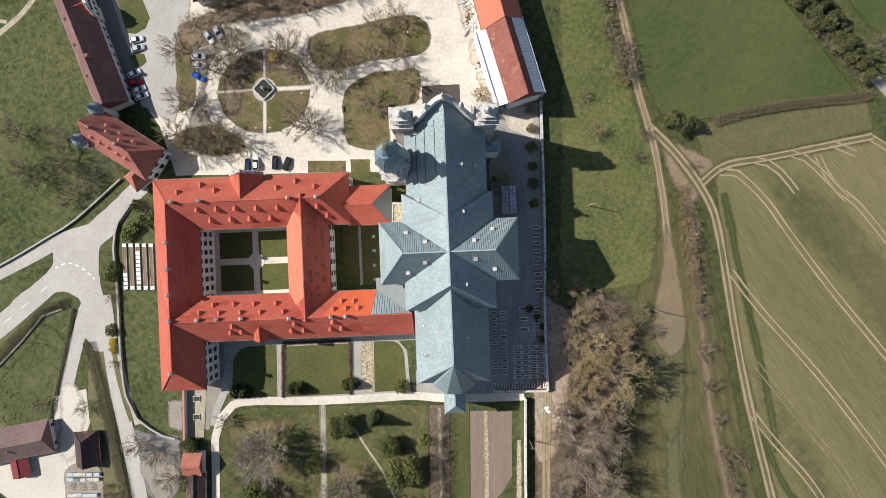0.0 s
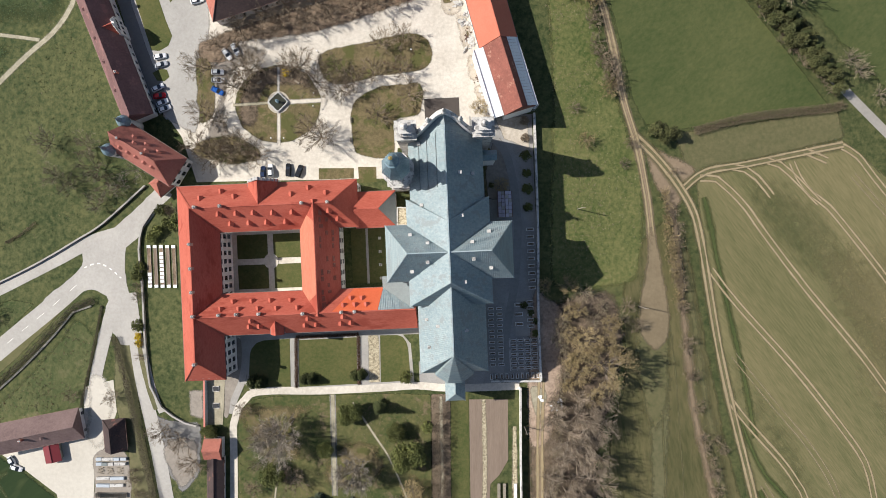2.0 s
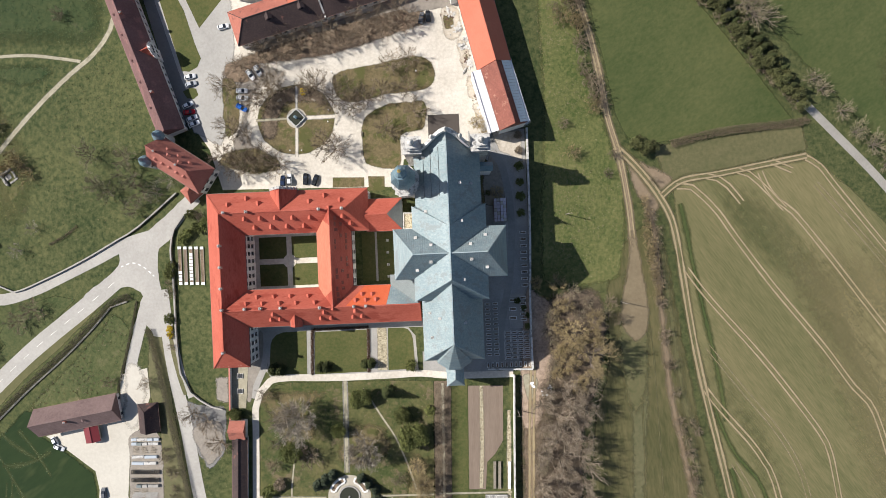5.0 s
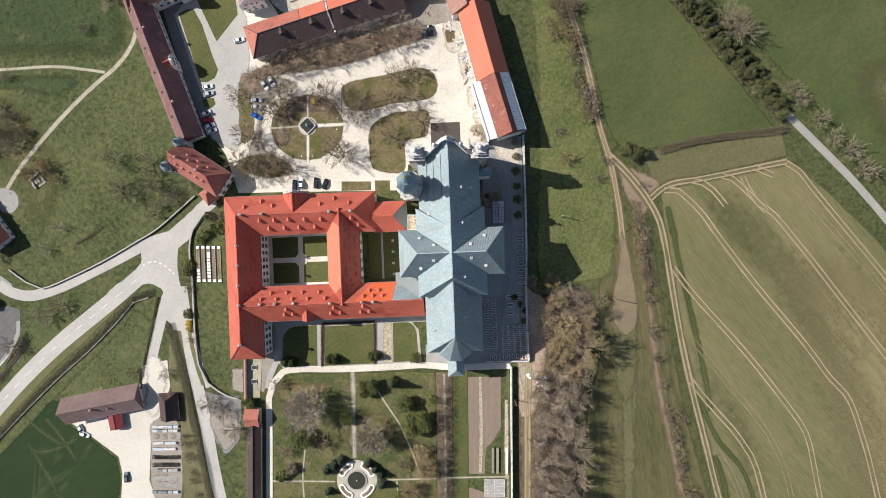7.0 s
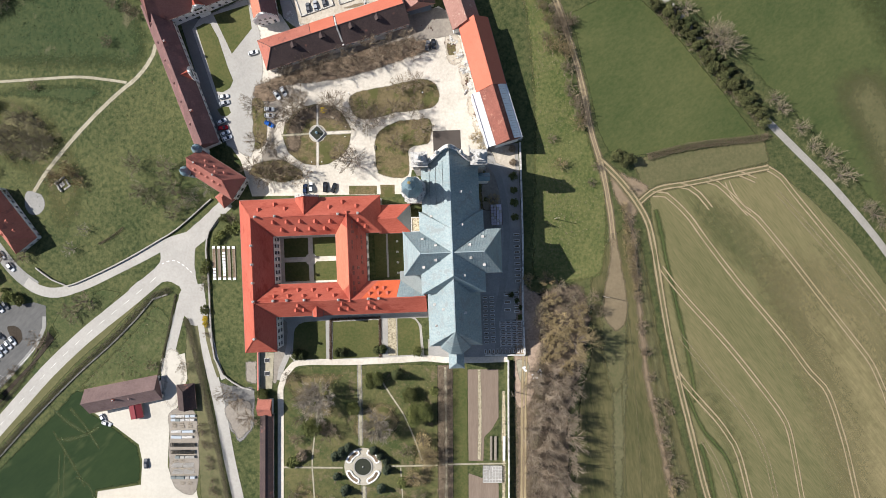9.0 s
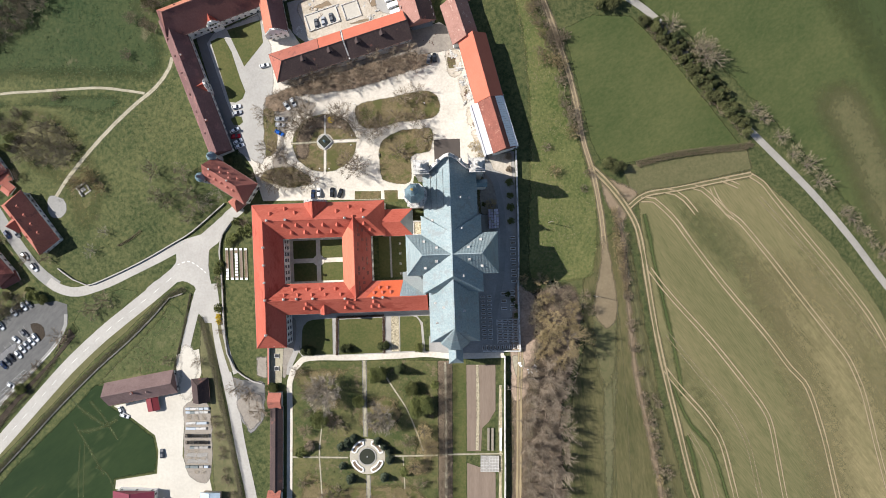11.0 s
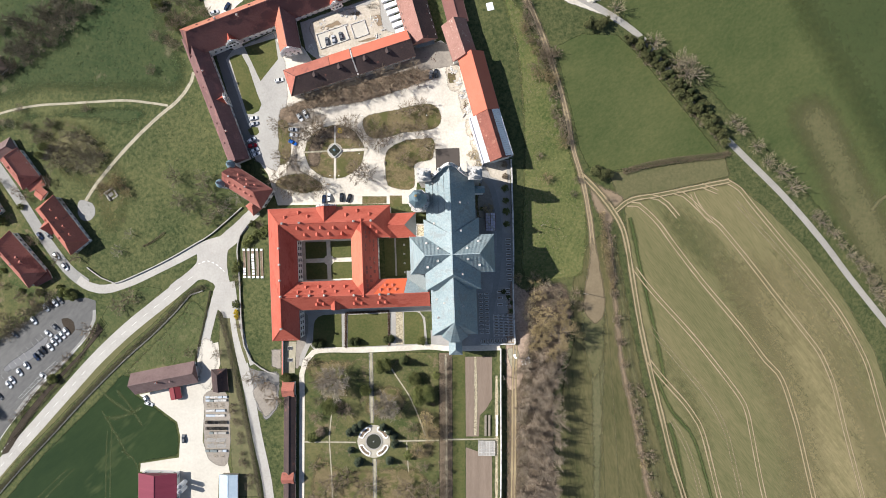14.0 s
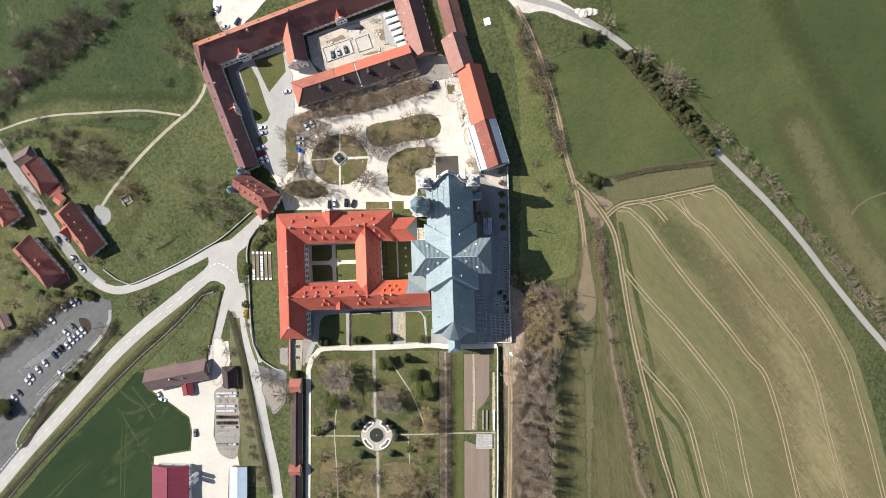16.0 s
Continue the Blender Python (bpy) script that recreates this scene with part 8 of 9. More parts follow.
_t = thing("stone_ruin", pose(-168.5, 26.7, land(-168.5, 26.7), 0, 0, 35), "low grey stone ruin among shrubs", "ruin")
for _x, _y, _a, _b, _h in ((-2.2, 0, 0.35, 2.4, 1.3), (2.2, -0.6, 0.35, 1.8, 0.9), (0, 2.3, 2.4, 0.35, 1.1), (0.6, -2.2, 1.5, 0.35, 0.6), (-0.4, 0.2, 1.2, 0.9, 0.4)):
    bm = bmesh.new()
    for _k in range(5):
        _u = -1 + 0.4 * _k
        if _a > _b:
            box(bm, _u * _a, (_u + 0.38) * _a, -_b, _b, -0.3, _h * (0.75 + 0.25 * math.sin(_k * 2.1 + _x)))
        else:
            box(bm, -_a, _a, _u * _b, (_u + 0.38) * _b, -0.3, _h * (0.75 + 0.25 * math.sin(_k * 1.7 + _y)))
    part("wall_stub", bm, PAVING, _t).matrix_basis = pose(_x, _y, 0)
# rubble beside the road head and a sheet in the grass
random.seed(31)
for _x, _y, _r in ((66.5, 121.6, 2.6), (69.6, 122.4, 2.2), (72.4, 122.6, 1.8), (63.8, 122.6, 1.6)):
    bm = bmesh.new()
    bmesh.ops.create_icosphere(bm, subdivisions=3, radius=1.0)
    for v in bm.verts:
        v.co *= 1 + 0.35 * noise.noise(v.co * 2.1 + Vector((_x, _y, 0)))
        v.co.z = max(v.co.z, -0.1) * 0.5
    solid("gravel_mound", bm, GRAVEL, pose(_x, _y, land(_x, _y)) @ Matrix.Scale(_r, 4), "pale heap of tipped limestone rubble", "heap", "heaps by the farm road")
bm = bmesh.new()
for _i in range(5):
    box(bm, -1.6 + 0.66 * _i, -1.0 + 0.66 * _i, -1.9, 1.9, 0.02 * (_i % 2), 0.16 + 0.03 * (_i % 2))
solid("board_pile", bm, PLASTIC, pose(17.5, 116.2, land(17.5, 116.2), 0, 0, 15), "white boards lying on the grass", "boards")


# ---- trees, shrubs, hedges ----
def stick(V, F, p, q, r0, r1, sides=4):
    d = (q - p)
    if d.length < 1e-4:
        return
    u = d.orthogonal().normalized()
    w = d.normalized().cross(u)
    i = len(V)
    for c, r in ((p, r0), (q, r1)):
        for k in range(sides):
            a = 2 * math.pi * k / sides
            V.append(tuple(c + u * (r * math.cos(a)) + w * (r * math.sin(a))))
    for k in range(sides):
        j = (k + 1) % sides
        F.append((i + k, i + j, i + sides + j, i + sides + k))


def blade(V, F, p, q, w, rng):
    d = q - p
    s = d.cross(Vector((rng.uniform(-1, 1), rng.uniform(-1, 1), rng.uniform(-1, 1)))).normalized() * (w / 2)
    i = len(V)
    V += [tuple(p - s), tuple(p + s), tuple(q + s * 0.5), tuple(q - s * 0.5)]
    F.append((i, i + 1, i + 2, i + 3))


def mesh_py(name, V, F, material):
    me = bpy.data.meshes.new(name)
    me.from_pydata(V, [], F)
    me.materials.append(material)
    return me


def bare_tree(seed, h, r, bole, twig_skin, rise=0.55, limbs=8, fan=(4, 4, 4, 4), twig=0.05, stems=1, flecks=0, bark=None, girth=1.0):
    """Meshes of the boughs and of the twigs of a leafless tree."""
    rng = random.Random(seed)
    VB, FB, VT, FT = [], [], [], []

    def bend(d, amount):
        k = d.orthogonal().normalized()
        k.rotate(Matrix.Rotation(rng.uniform(0, 2 * math.pi), 3, d))
        return (d + k * amount * rng.uniform(0.5, 1.15) + Vector((0, 0, 0.12 * rise))).normalized()

    def grow(p, d, length, rad, level):
        seg = 2 if level < 3 else 1
        pts = [p]
        for k in range(seg):
            d = (d + Vector((rng.uniform(-0.16, 0.16), rng.uniform(-0.16, 0.16), rng.uniform(-0.04, 0.16)))).normalized()
            pts.append(pts[-1] + d * (length / seg))
        for k in range(seg):
            a, b = rad * (1 - 0.4 * k / seg), rad * (1 - 0.4 * (k + 1) / seg)
            if level <= 2:
                stick(VB, FB, pts[k], pts[k + 1], a, b, 5 if level < 2 else 3)
            elif level == 3:
                stick(VT, FT, pts[k], pts[k + 1], max(a, 0.022), max(b, 0.016), 3)
            else:
                blade(VT, FT, pts[k], pts[k + 1], twig, rng)
                for _ in range(flecks):
                    o = pts[k].lerp(pts[k + 1], rng.uniform(0.3, 1.2)) + Vector((rng.uniform(-0.2, 0.2), rng.uniform(-0.2, 0.2), rng.uniform(-0.1, 0.2)))
                    blade(VT, FT, o, o + Vector((rng.uniform(-1, 1), rng.uniform(-1, 1), rng.uniform(-0.5, 1))) * 0.20, 0.17, rng)
        if level < 4 + (1 if len(fan) > 4 else 0):
            n = fan[min(level - 1, len(fan) - 1)]
            for k in range(n):
                s = (k + 0.7) / n
                at = pts[0].lerp(pts[-1], 0.25 + 0.75 * s) if level < 4 else pts[0].lerp(pts[-1], s)
                grow(at, bend(d, 0.75 if level < 3 else 0.95), length * rng.uniform(0.5, 0.72), rad * 0.5, level + 1)

    for s in range(stems):
        o = Vector((rng.uniform(-0.4, 0.4), rng.uniform(-0.4, 0.4), 0)) * (stems > 1)
        top = o + Vector((rng.uniform(-0.3, 0.3), rng.uniform(-0.3, 0.3), bole))
        rad = 0.019 * girth * h / (1 if stems == 1 else 1.6)
        stick(VB, FB, o + Vector((0, 0, -0.5)), top, rad * 1.25, rad, 7)
        n = max(3, limbs // stems)
        for k in range(n):
            a = 2 * math.pi * (k + rng.uniform(-0.3, 0.3)) / n + s
            up = rise * rng.uniform(0.55, 1.5)
            d = Vector((math.cos(a), math.sin(a), up)).normalized()
            grow(o.lerp(top, rng.uniform(0.75, 1.0)), d, r * rng.uniform(0.42, 0.6) * (1 + 0.4 * up), rad * 0.6, 1)
        grow(top, Vector((rng.uniform(-0.2, 0.2), rng.uniform(-0.2, 0.2), 1)), (h - bole) * 0.42, rad * 0.7, 1)
    return mesh_py("trunk", VB, FB, bark or BARK), mesh_py("crown", VT, FT, twig_skin)


def conifer(seed, h, r, skin, layers=22, droop=0.35):
    rng = random.Random(seed)
    V, F = [], []
    stick(V, F, Vector((0, 0, -0.4)), Vector((0, 0, h)), 0.02 * h, 0.02, 7)
    trunk = mesh_py("trunk", V, F, BARK)
    V, F = [], []
    for k in range(layers):
        s = k / (layers - 1)
        z = h * (0.06 + 0.92 * s)
        reach = r * (1 - s) ** 0.8 * rng.uniform(0.85, 1.12) + 0.12
        n = max(5, int(15 * (1 - s) + 4))
        for j in range(n):
            a = 2 * math.pi * (j + rng.uniform(-0.4, 0.4)) / n
            rr = reach * rng.uniform(0.7, 1.12)
            out = Vector((math.cos(a), math.sin(a), 0))
            side = Vector((-out.y, out.x, 0))
            p = Vector((0, 0, z))
            for t in range(3):
                q0, q1 = rr * (0.12 + 0.3 * t), rr * (0.12 + 0.3 * (t + 1))
                w0, w1 = rr * (0.30, 0.24, 0.16)[t], rr * (0.24, 0.16, 0.03)[t]
                lift = rng.uniform(-0.12, 0.12)
                c = [p + out * q0 - side * w0 + Vector((0, 0, -droop * q0 + lift)), p + out * q0 + side * w0 + Vector((0, 0, -droop * q0 - lift)), p + out * q1 + side * w1 + Vector((0, 0, -droop * q1)), p + out * q1 - side * w1 + Vector((0, 0, -droop * q1))]
                i = len(V)
                V += [tuple(v) for v in c]
                F.append((i, i + 1, i + 2, i + 3))
                for u in range(2):
                    b = p + out * rng.uniform(q0, q1) + side * rng.uniform(-w0, w0) + Vector((0, 0, -droop * q1 + 0.1))
                    blade(V, F, b, b + (out + side * rng.uniform(-1.2, 1.2) + Vector((0, 0, rng.uniform(-0.3, 0.5)))) * 0.45, 0.22, rng)
    return trunk, mesh_py("crown", V, F, skin)


def leafy(seed, h, r, skin, count=900, size=0.34, low=0.1):
    """A rounded leafy bush or tree: clumps of small leaves with gaps, on forked stems."""
    rng = random.Random(seed)
    VB, FB, V, F = [], [], [], []
    clumps = []
    for k in range(16):
        a, u = rng.uniform(0, 2 * math.pi), rng.uniform(0.15, 1)
        q = Vector((math.cos(a) * r * 0.66 * math.sqrt(u), math.sin(a) * r * 0.66 * math.sqrt(u), h * (low + 0.28 + 0.5 * rng.random() * (1.1 - u * 0.6))))
        clumps.append((q, r * rng.uniform(0.26, 0.46)))
        stick(VB, FB, Vector((0, 0, -0.2)).lerp(q, 0.0), q, 0.02 * h, 0.01, 4)
    for k in range(count):
        q, rad = rng.choice(clumps)
        d = Vector((rng.gauss(0, 1), rng.gauss(0, 1), rng.gauss(0, 1))).normalized()
        p = q + d * rad * rng.uniform(0.65, 1.08)
        p.z = max(p.z, 0.05)
        t = Vector((rng.uniform(-1, 1), rng.uniform(-1, 1), rng.uniform(-0.6, 0.8))).normalized()
        blade(V, F, p, p + t * size * rng.uniform(0.6, 1.3), size * 0.8, rng)
    return mesh_py("stems", VB, FB, BARK), mesh_py("foliage", V, F, skin)


KINDS = {
    "lime": [bare_tree(s, 11.5, 6.0, 2.6, TWIG, 0.6, 11, (4, 4, 6, 8), 0.075, girth=0.75, bark=TWIG) for s in (1, 2, 3, 4)],
    "solitary": [bare_tree(s, 11.0, 5.8, 2.6, TWIG, 0.6, 10, (4, 4, 5, 8), 0.085, girth=0.8, bark=TWIG) for s in (8, 9, 10)],
    "slight": [bare_tree(s, 9.5, 5.6, 2.0, PALE, 0.6, 9, (4, 4, 4, 5), 0.045, bark=PALE, girth=0.62) for s in (5, 6, 7)],
    "dusky": [bare_tree(s, 9.5, 5.4, 2.0, DUSKTWIG, 0.7, 10, (4, 4, 5, 6), 0.07, bark=DUSKTWIG, girth=0.62) for s in (14, 15, 16)],
    "thin_shrub": [bare_tree(s, 4.0, 3.0, 0.3, DUSKTWIG, 0.8, 12, (3, 3, 4, 5), 0.06, 3, bark=DUSKTWIG) for s in (54, 55, 56)],
    "hazel": [bare_tree(s, 4.0, 3.0, 0.3, TWIG, 0.8, 12, (3, 3, 4, 4), 0.055, 3, bark=TWIG) for s in (57, 58, 59)],
    "old": [bare_tree(s, 14, 7.6, 3.0, PALE, 1.0, 16, (5, 5, 6, 9), 0.10, bark=PALE, girth=0.7) for s in (11, 12)],
    "bud": [bare_tree(s, 12, 5.6, 2.4, BUDS, 0.8, 10, (4, 4, 4, 5), 0.06, flecks=4) for s in (21, 22, 23)],
    "tall": [bare_tree(s, 19, 4.6, 3.0, ASH, 2.2, 8, (4, 4, 4, 4), 0.05, bark=ASH, girth=0.6) for s in (31, 32, 33)],
    "pale": [bare_tree(s, 9, 4.2, 1.6, WILLOW, 0.6, 8, (4, 4, 4, 6), 0.065) for s in (41, 42)],
    "shrub": [bare_tree(s, 3.6, 2.6, 0.3, TWIG, 0.9, 15, (3, 3, 4, 4), 0.05, 3) for s in (51, 52, 53)],
    "ochre_shrub": [bare_tree(s, 3.8, 2.8, 0.3, BUDS, 0.9, 15, (3, 3, 4, 5), 0.065, 3) for s in (61, 62)],
    "yew": [leafy(s, 6.4, 2.7, YEWLEAF, 1500, 0.36, 0.05) for s in (74, 75, 76)],
    "spruce": [conifer(s, 13, 3.4, NEEDLE) for s in (71, 72, 73)],
    "blue_spruce": [conifer(s, 6.5, 2.6, SPRUCE, 18) for s in (81, 82)],
    "cypress": [conifer(s, 4.6, 1.7, NEEDLE, 16, 0.1) for s in (91, 92)],
    "holly": [leafy(s, 6.0, 3.4, EVERGREEN, 4600, 0.30) for s in (101, 102)],
    "bush": [leafy(s, 2.0, 1.5, EVERGREEN, 700, 0.28) for s in (111, 112)],
    "dry_bush": [leafy(s, 1.8, 1.3, TWIG, 700, 0.22) for s in (121, 122)],
    "forsythia": [leafy(s, 2.0, 1.5, FORSYTHIA, 700, 0.26) for s in (131,)],
}
WORDS = {
    "lime": ("bare_tree", "bare brown lime tree with spreading twigs", "tree"), "old": ("bare_tree", "large old leafless tree with a wide crown", "tree"),
    "dusky": ("bare_tree", "dusky brown leafless tree in dense scrub", "tree"), "solitary": ("bare_tree", "bare brown lime tree standing by itself", "tree"), "slight": ("bare_tree", "slight grey leafless tree in rough grass", "tree"), "bud": ("bare_tree", "leafless tree with ochre buds", "tree"), "tall": ("bare_tree", "tall grey leafless woodland tree", "tree"), "pale": ("bare_tree", "small pale leafless roadside tree", "tree"),
    "thin_shrub": ("shrub", "thin grey leafless shrub in rough grass", "shrub"),
    "hazel": ("shrub", "leafless brown hazel shrub beside a track", "shrub"),
    "shrub": ("shrub", "bare brown many-stemmed shrub", "shrub"), "ochre_shrub": ("shrub", "ochre-budded wild shrub in rough grass", "shrub"), "yew": ("evergreen_tree", "dense dark olive evergreen tree beside a road", "evergreen"), "spruce": ("conifer", "dark green spruce with drooping boughs", "conifer"),
    "blue_spruce": ("conifer", "small blue-green spruce in a garden", "conifer"), "cypress": ("conifer", "small dark clipped conifer beside the walk", "conifer"), "holly": ("evergreen_tree", "rounded evergreen tree with olive leaves", "evergreen"),
    "bush": ("bush", "rounded green evergreen bush", "bush"), "dry_bush": ("bush", "clipped brown rounded bush", "bush"), "forsythia": ("bush", "bright yellow flowering forsythia bush", "bush"),
}
_rng = random.Random(77)


def tufts(name, outline, count, skin, size, label, seed):
    """Loose tussocks strewn over a piece of grassland."""
    rng = random.Random(seed)
    xs_, ys_ = [p[0] for p in outline], [p[1] for p in outline]
    V, F = [], []
    made = 0
    while made < count:
        x, y = rng.uniform(min(xs_), max(xs_)), rng.uniform(min(ys_), max(ys_))
        inside = False
        for (x0, y0), (x1, y1) in zip(outline, outline[1:] + outline[:1]):
            if (y0 > y) != (y1 > y) and x < x0 + (y - y0) * (x1 - x0) / (y1 - y0):
                inside = not inside
        if not inside:
            continue
        made += 1
        if noise.noise((x * 0.06, y * 0.06, seed)) < rng.uniform(-0.5, 0.3):
            continue
        s = size * rng.uniform(0.5, 1.4)
        for k in range(5):
            p = Vector((x + rng.gauss(0, 0.45) * s, y + rng.gauss(0, 0.45) * s, land(x, y)))
            a = rng.uniform(0, 2 * math.pi)
            blade(V, F, p, p + Vector((math.cos(a) * 0.5, math.sin(a) * 0.5, rng.uniform(0.3, 0.8))) * s, 0.5 * s, rng)
    ob = new(name, mesh_py(name, V, F, skin))
    return tagged(ob, label, "grass", kind="stuff")


def plant(kind, x, y, size=1.0, group=""):
    a, b = _rng.choice(KINDS[kind])
    name, label, category = WORDS[kind]
    s = size * _rng.uniform(0.88, 1.12)
    t = thing(name, pose(x, y, land(x, y), 0, 0, _rng.uniform(0, 360)) @ Matrix.Scale(s, 4), label, category, group)
    piece(a.name.split(".")[0], a, t, Matrix())
    piece(b.name.split(".")[0], b, t, Matrix())


def grove(kind, pts, size=1.0, group="", spread=0.25):
    for x, y in pts:
        plant(kind, x + _rng.uniform(-1, 1) * spread, y + _rng.uniform(-1, 1) * spread, size * _rng.uniform(0.9, 1.12), group)


def row(kind, pts, gap, size=1.0, group="", spread=0.8):
    line = curve(pts, 0.5)
    run = 0.0
    for p, q in zip(line, line[1:]):
        run += (q - p).length
        if run >= gap:
            run = 0.0
            plant(kind, p.x + _rng.uniform(-spread, spread), p.y + _rng.uniform(-spread, spread), size * _rng.uniform(0.75, 1.2), group)


# forecourt limes
grove("lime", [(-76.8, 66.4), (-69.2, 69), (-61.6, 70.7), (-54, 71.8), (-46.4, 73.5), (-38.8, 75), (-31.2, 76.6), (-23.6, 78.8), (-16, 81)], 0.9, "limes on the forecourt", 0.6)
grove("lime", [(-69.2, 73.2), (-60.5, 75.8), (-51.8, 78), (-43, 80), (-34.5, 82), (-25.8, 84), (-18.4, 86)], 0.8, "limes on the forecourt", 0.6)
grove("solitary", [(-82, 58.9), (-80.4, 43), (-67.6, 54.5), (-78, 28.8), (-69.3, 32.8), (-63, 29.6), (-48.6, 58.2), (-43, 52.6), (-46, 37.4), (-41.5, 35), (-73, 29), (-66, 57.5)], 0.98, "limes on the forecourt", 0.3)
grove("solitary", [(-35.2, 50.8), (-31.6, 53.6), (-22.6, 66.2), (-15, 68.4), (-23.4, 42.4), (-13.3, 48.6), (-16, 57), (-25, 56.2), (-36.6, 57.4)], 0.85, "limes on the forecourt", 0.3)
grove("lime", [(-83.4, 33.1), (-78.2, 31.4), (-70.4, 32.3), (-75.2, 40.9), (-70.6, 52.4), (-63.4, 58.4), (-51, 58.6)], 0.8, "limes on the forecourt", 0.3)
grove("bud", [(9.6, 45), (11.6, 39.6)], 0.55, "trees beside the church", 0.3)
plant("forsythia", -53.6, 56.6, 1.0)
# garden trees
grove("old", [(-55.6, -61.6), (-30.6, -73)], 1.05, "old trees in the garden", 0)
grove("solitary", [(-50.6, -76), (-62, -62.6), (-58, -112.6), (-52.4, -107.6), (-41, -112.6), (-21.6, -113), (-16, -119), (-10.6, -112.6), (-27, -122), (-62, -120), (-48, -126), (-30, -134), (-60, -136)], 1.0, "orchard trees", 0.5)
grove("bud", [(-16, -95), (-9.4, -86), (-12.4, -80)], 0.75, "orchard trees", 0.3)
grove("holly", [(-32.5, -55.0), (-57.6, -75), (-17.3, -61.0)], 1.15, "evergreens in the garden", 0)
grove("holly", [(-79.0, -61.2)], 0.8)
grove("bush", [(-7.6, -59.6), (-64, -88), (-20.4, -97.4)], 1.6)
grove("holly", [(-40.6, -67), (-14.6, -122)], 0.85)
grove("lime", [(-64, -72), (-64, -80), (-13, -103), (-66, -103)], 0.5, "orchard trees", 0.4)
grove("holly", [(-13.2, -68.2)], 1.55)
grove("lime", [(-54.2, -75), (-18.2, -84.4), (-67.4, -54.2)], 0.62, "orchard trees", 0.3)
grove("dry_bush", [(-62.4, -86.8)], 1.7)
grove("bush", [(-66, -89.6)], 1.7)
grove("bud", [(-9.8, -86)], 0.9)
grove("spruce", [(-22.6, -53.0)], 0.8)
grove("blue_spruce", [(-48.3, -87.2), (-45.8, -85.2), (-43.2, -83.6), (-32.8, -84.8), (-27.2, -89.1), (-27.2, -92.6), (-30, -87), (-48.2, -95.6), (-44, -101.4), (-29.4, -100.6)], 0.8, "blue spruces round the pond", 0.2)
grove("cypress", [(-64.6, -45), (-47.6, -44.2), (-31, -43), (-62, -45.2), (-45.4, -44), (-29, -42.6)], 1.1, "conifers along the garden walk", 0.1)
grove("bush", [(-14.2, -43.6)], 1.5)
# wood on the east slope
_wood = []
for _k in range(900):
    _x, _y = _rng.uniform(31, 60), _rng.uniform(-150, -14)
    _edge = 59 if _y > -46 else 51
    _west = 36 if _y > -40 else 32
    if _west < _x < _edge and all((_x - a) ** 2 + (_y - b) ** 2 > 4.3 ** 2 for a, b in _wood) and len(_wood) < 118:
        _wood.append((_x, _y))
_wood = [(x, y) for x, y in _wood if y < -48]
for _x, _y in _wood:
    plant("tall", _x, _y, 1.0, "trees of the east wood")
for _x, _y, _s in ((31.4, -13.6, 0.36), (38.8, -12.6, 0.45), (39.4, -22.4, 0.42), (39.6, -29.3, 0.42), (39.4, -37.6, 0.45), (38.6, -45.4, 0.45), (57.0, -24.6, 0.5), (55.6, -36.4, 0.6), (50.4, -20.6, 0.45), (44.0, -15.8, 0.55), (42.0, -21.6, 0.42), (52.6, -26.8, 0.62), (44.8, -31.3, 0.75), (49.6, -39.6, 1.25), (43.0, -42.6, 0.5), (53.4, -47.6, 0.7), (47.4, -25.2, 0.5), (41.4, -35.8, 0.45), (47.0, -49, 0.6), (51.6, -33, 0.6)):
    plant("bud" if (_x * 7 + _y * 3) % 5 > 1.6 else "pale", _x, _y, _s * 1.4, "budding trees of the east wood")
grove("lime", [(62, -26.6), (58.4, -20)], 0.5, "trees of the east wood")
row("hazel", [(38, -18), (38.6, -40), (41, -52)], 3.0, 0.9, "wood edge shrubs", 1.6)
row("pale", [(35.6, -20), (36.6, -30), (37, -42), (35, -50), (34.8, -70), (34, -90), (34, -120), (35, -150)], 3.4, 0.65, "trees of the east wood", 1.2)
row("hazel", [(33.6, -48), (33.6, -70), (32.6, -90), (32.6, -140)], 2.6, 0.9, "wood edge shrubs", 0.8)
# hedgerows in the fields
row("hazel", [(30, 121), (35, 112), (40, 99), (44, 90)], 1.9, 1.1, "shrubs along the ridge track", 2.6)
grove("hazel", [(41.5, 92.1), (46.0, 89.8), (47.8, 94.5), (38.2, 87.0), (43.8, 86.0), (47.8, 76.4), (48.5, 73.1), (47.4, 66.8), (51.2, 61.8), (53.0, 57.9), (54.2, 52.8), (52.6, 55.6), (52.1, 59.6), (45.1, 92.2), (42.6, 89.1), (49.4, 93.7)], 1.15, "shrubs along the ridge track", 1.2)
row("ochre_shrub", [(33, 110), (38, 94)], 3.8, 1.0, "shrubs along the ridge track", 2.0)
grove("ochre_shrub", [(46.7, 82.1), (47.1, 80.3), (44.4, 83.4), (40.0, 83.3)] + [(45, 35), (53, 51)], 1.3, "shrubs on the slope")
grove("shrub", [(58, 27), (60, 34), (41, 45), (92, -69), (86, -69), (48, 64)], 0.9, "shrubs on the slope")
row("ochre_shrub", [(71.6, 20), (72.6, 6), (75.0, -6), (77.6, -20)], 2.4, 0.85, "shrubs of the field hedge", 0.8)
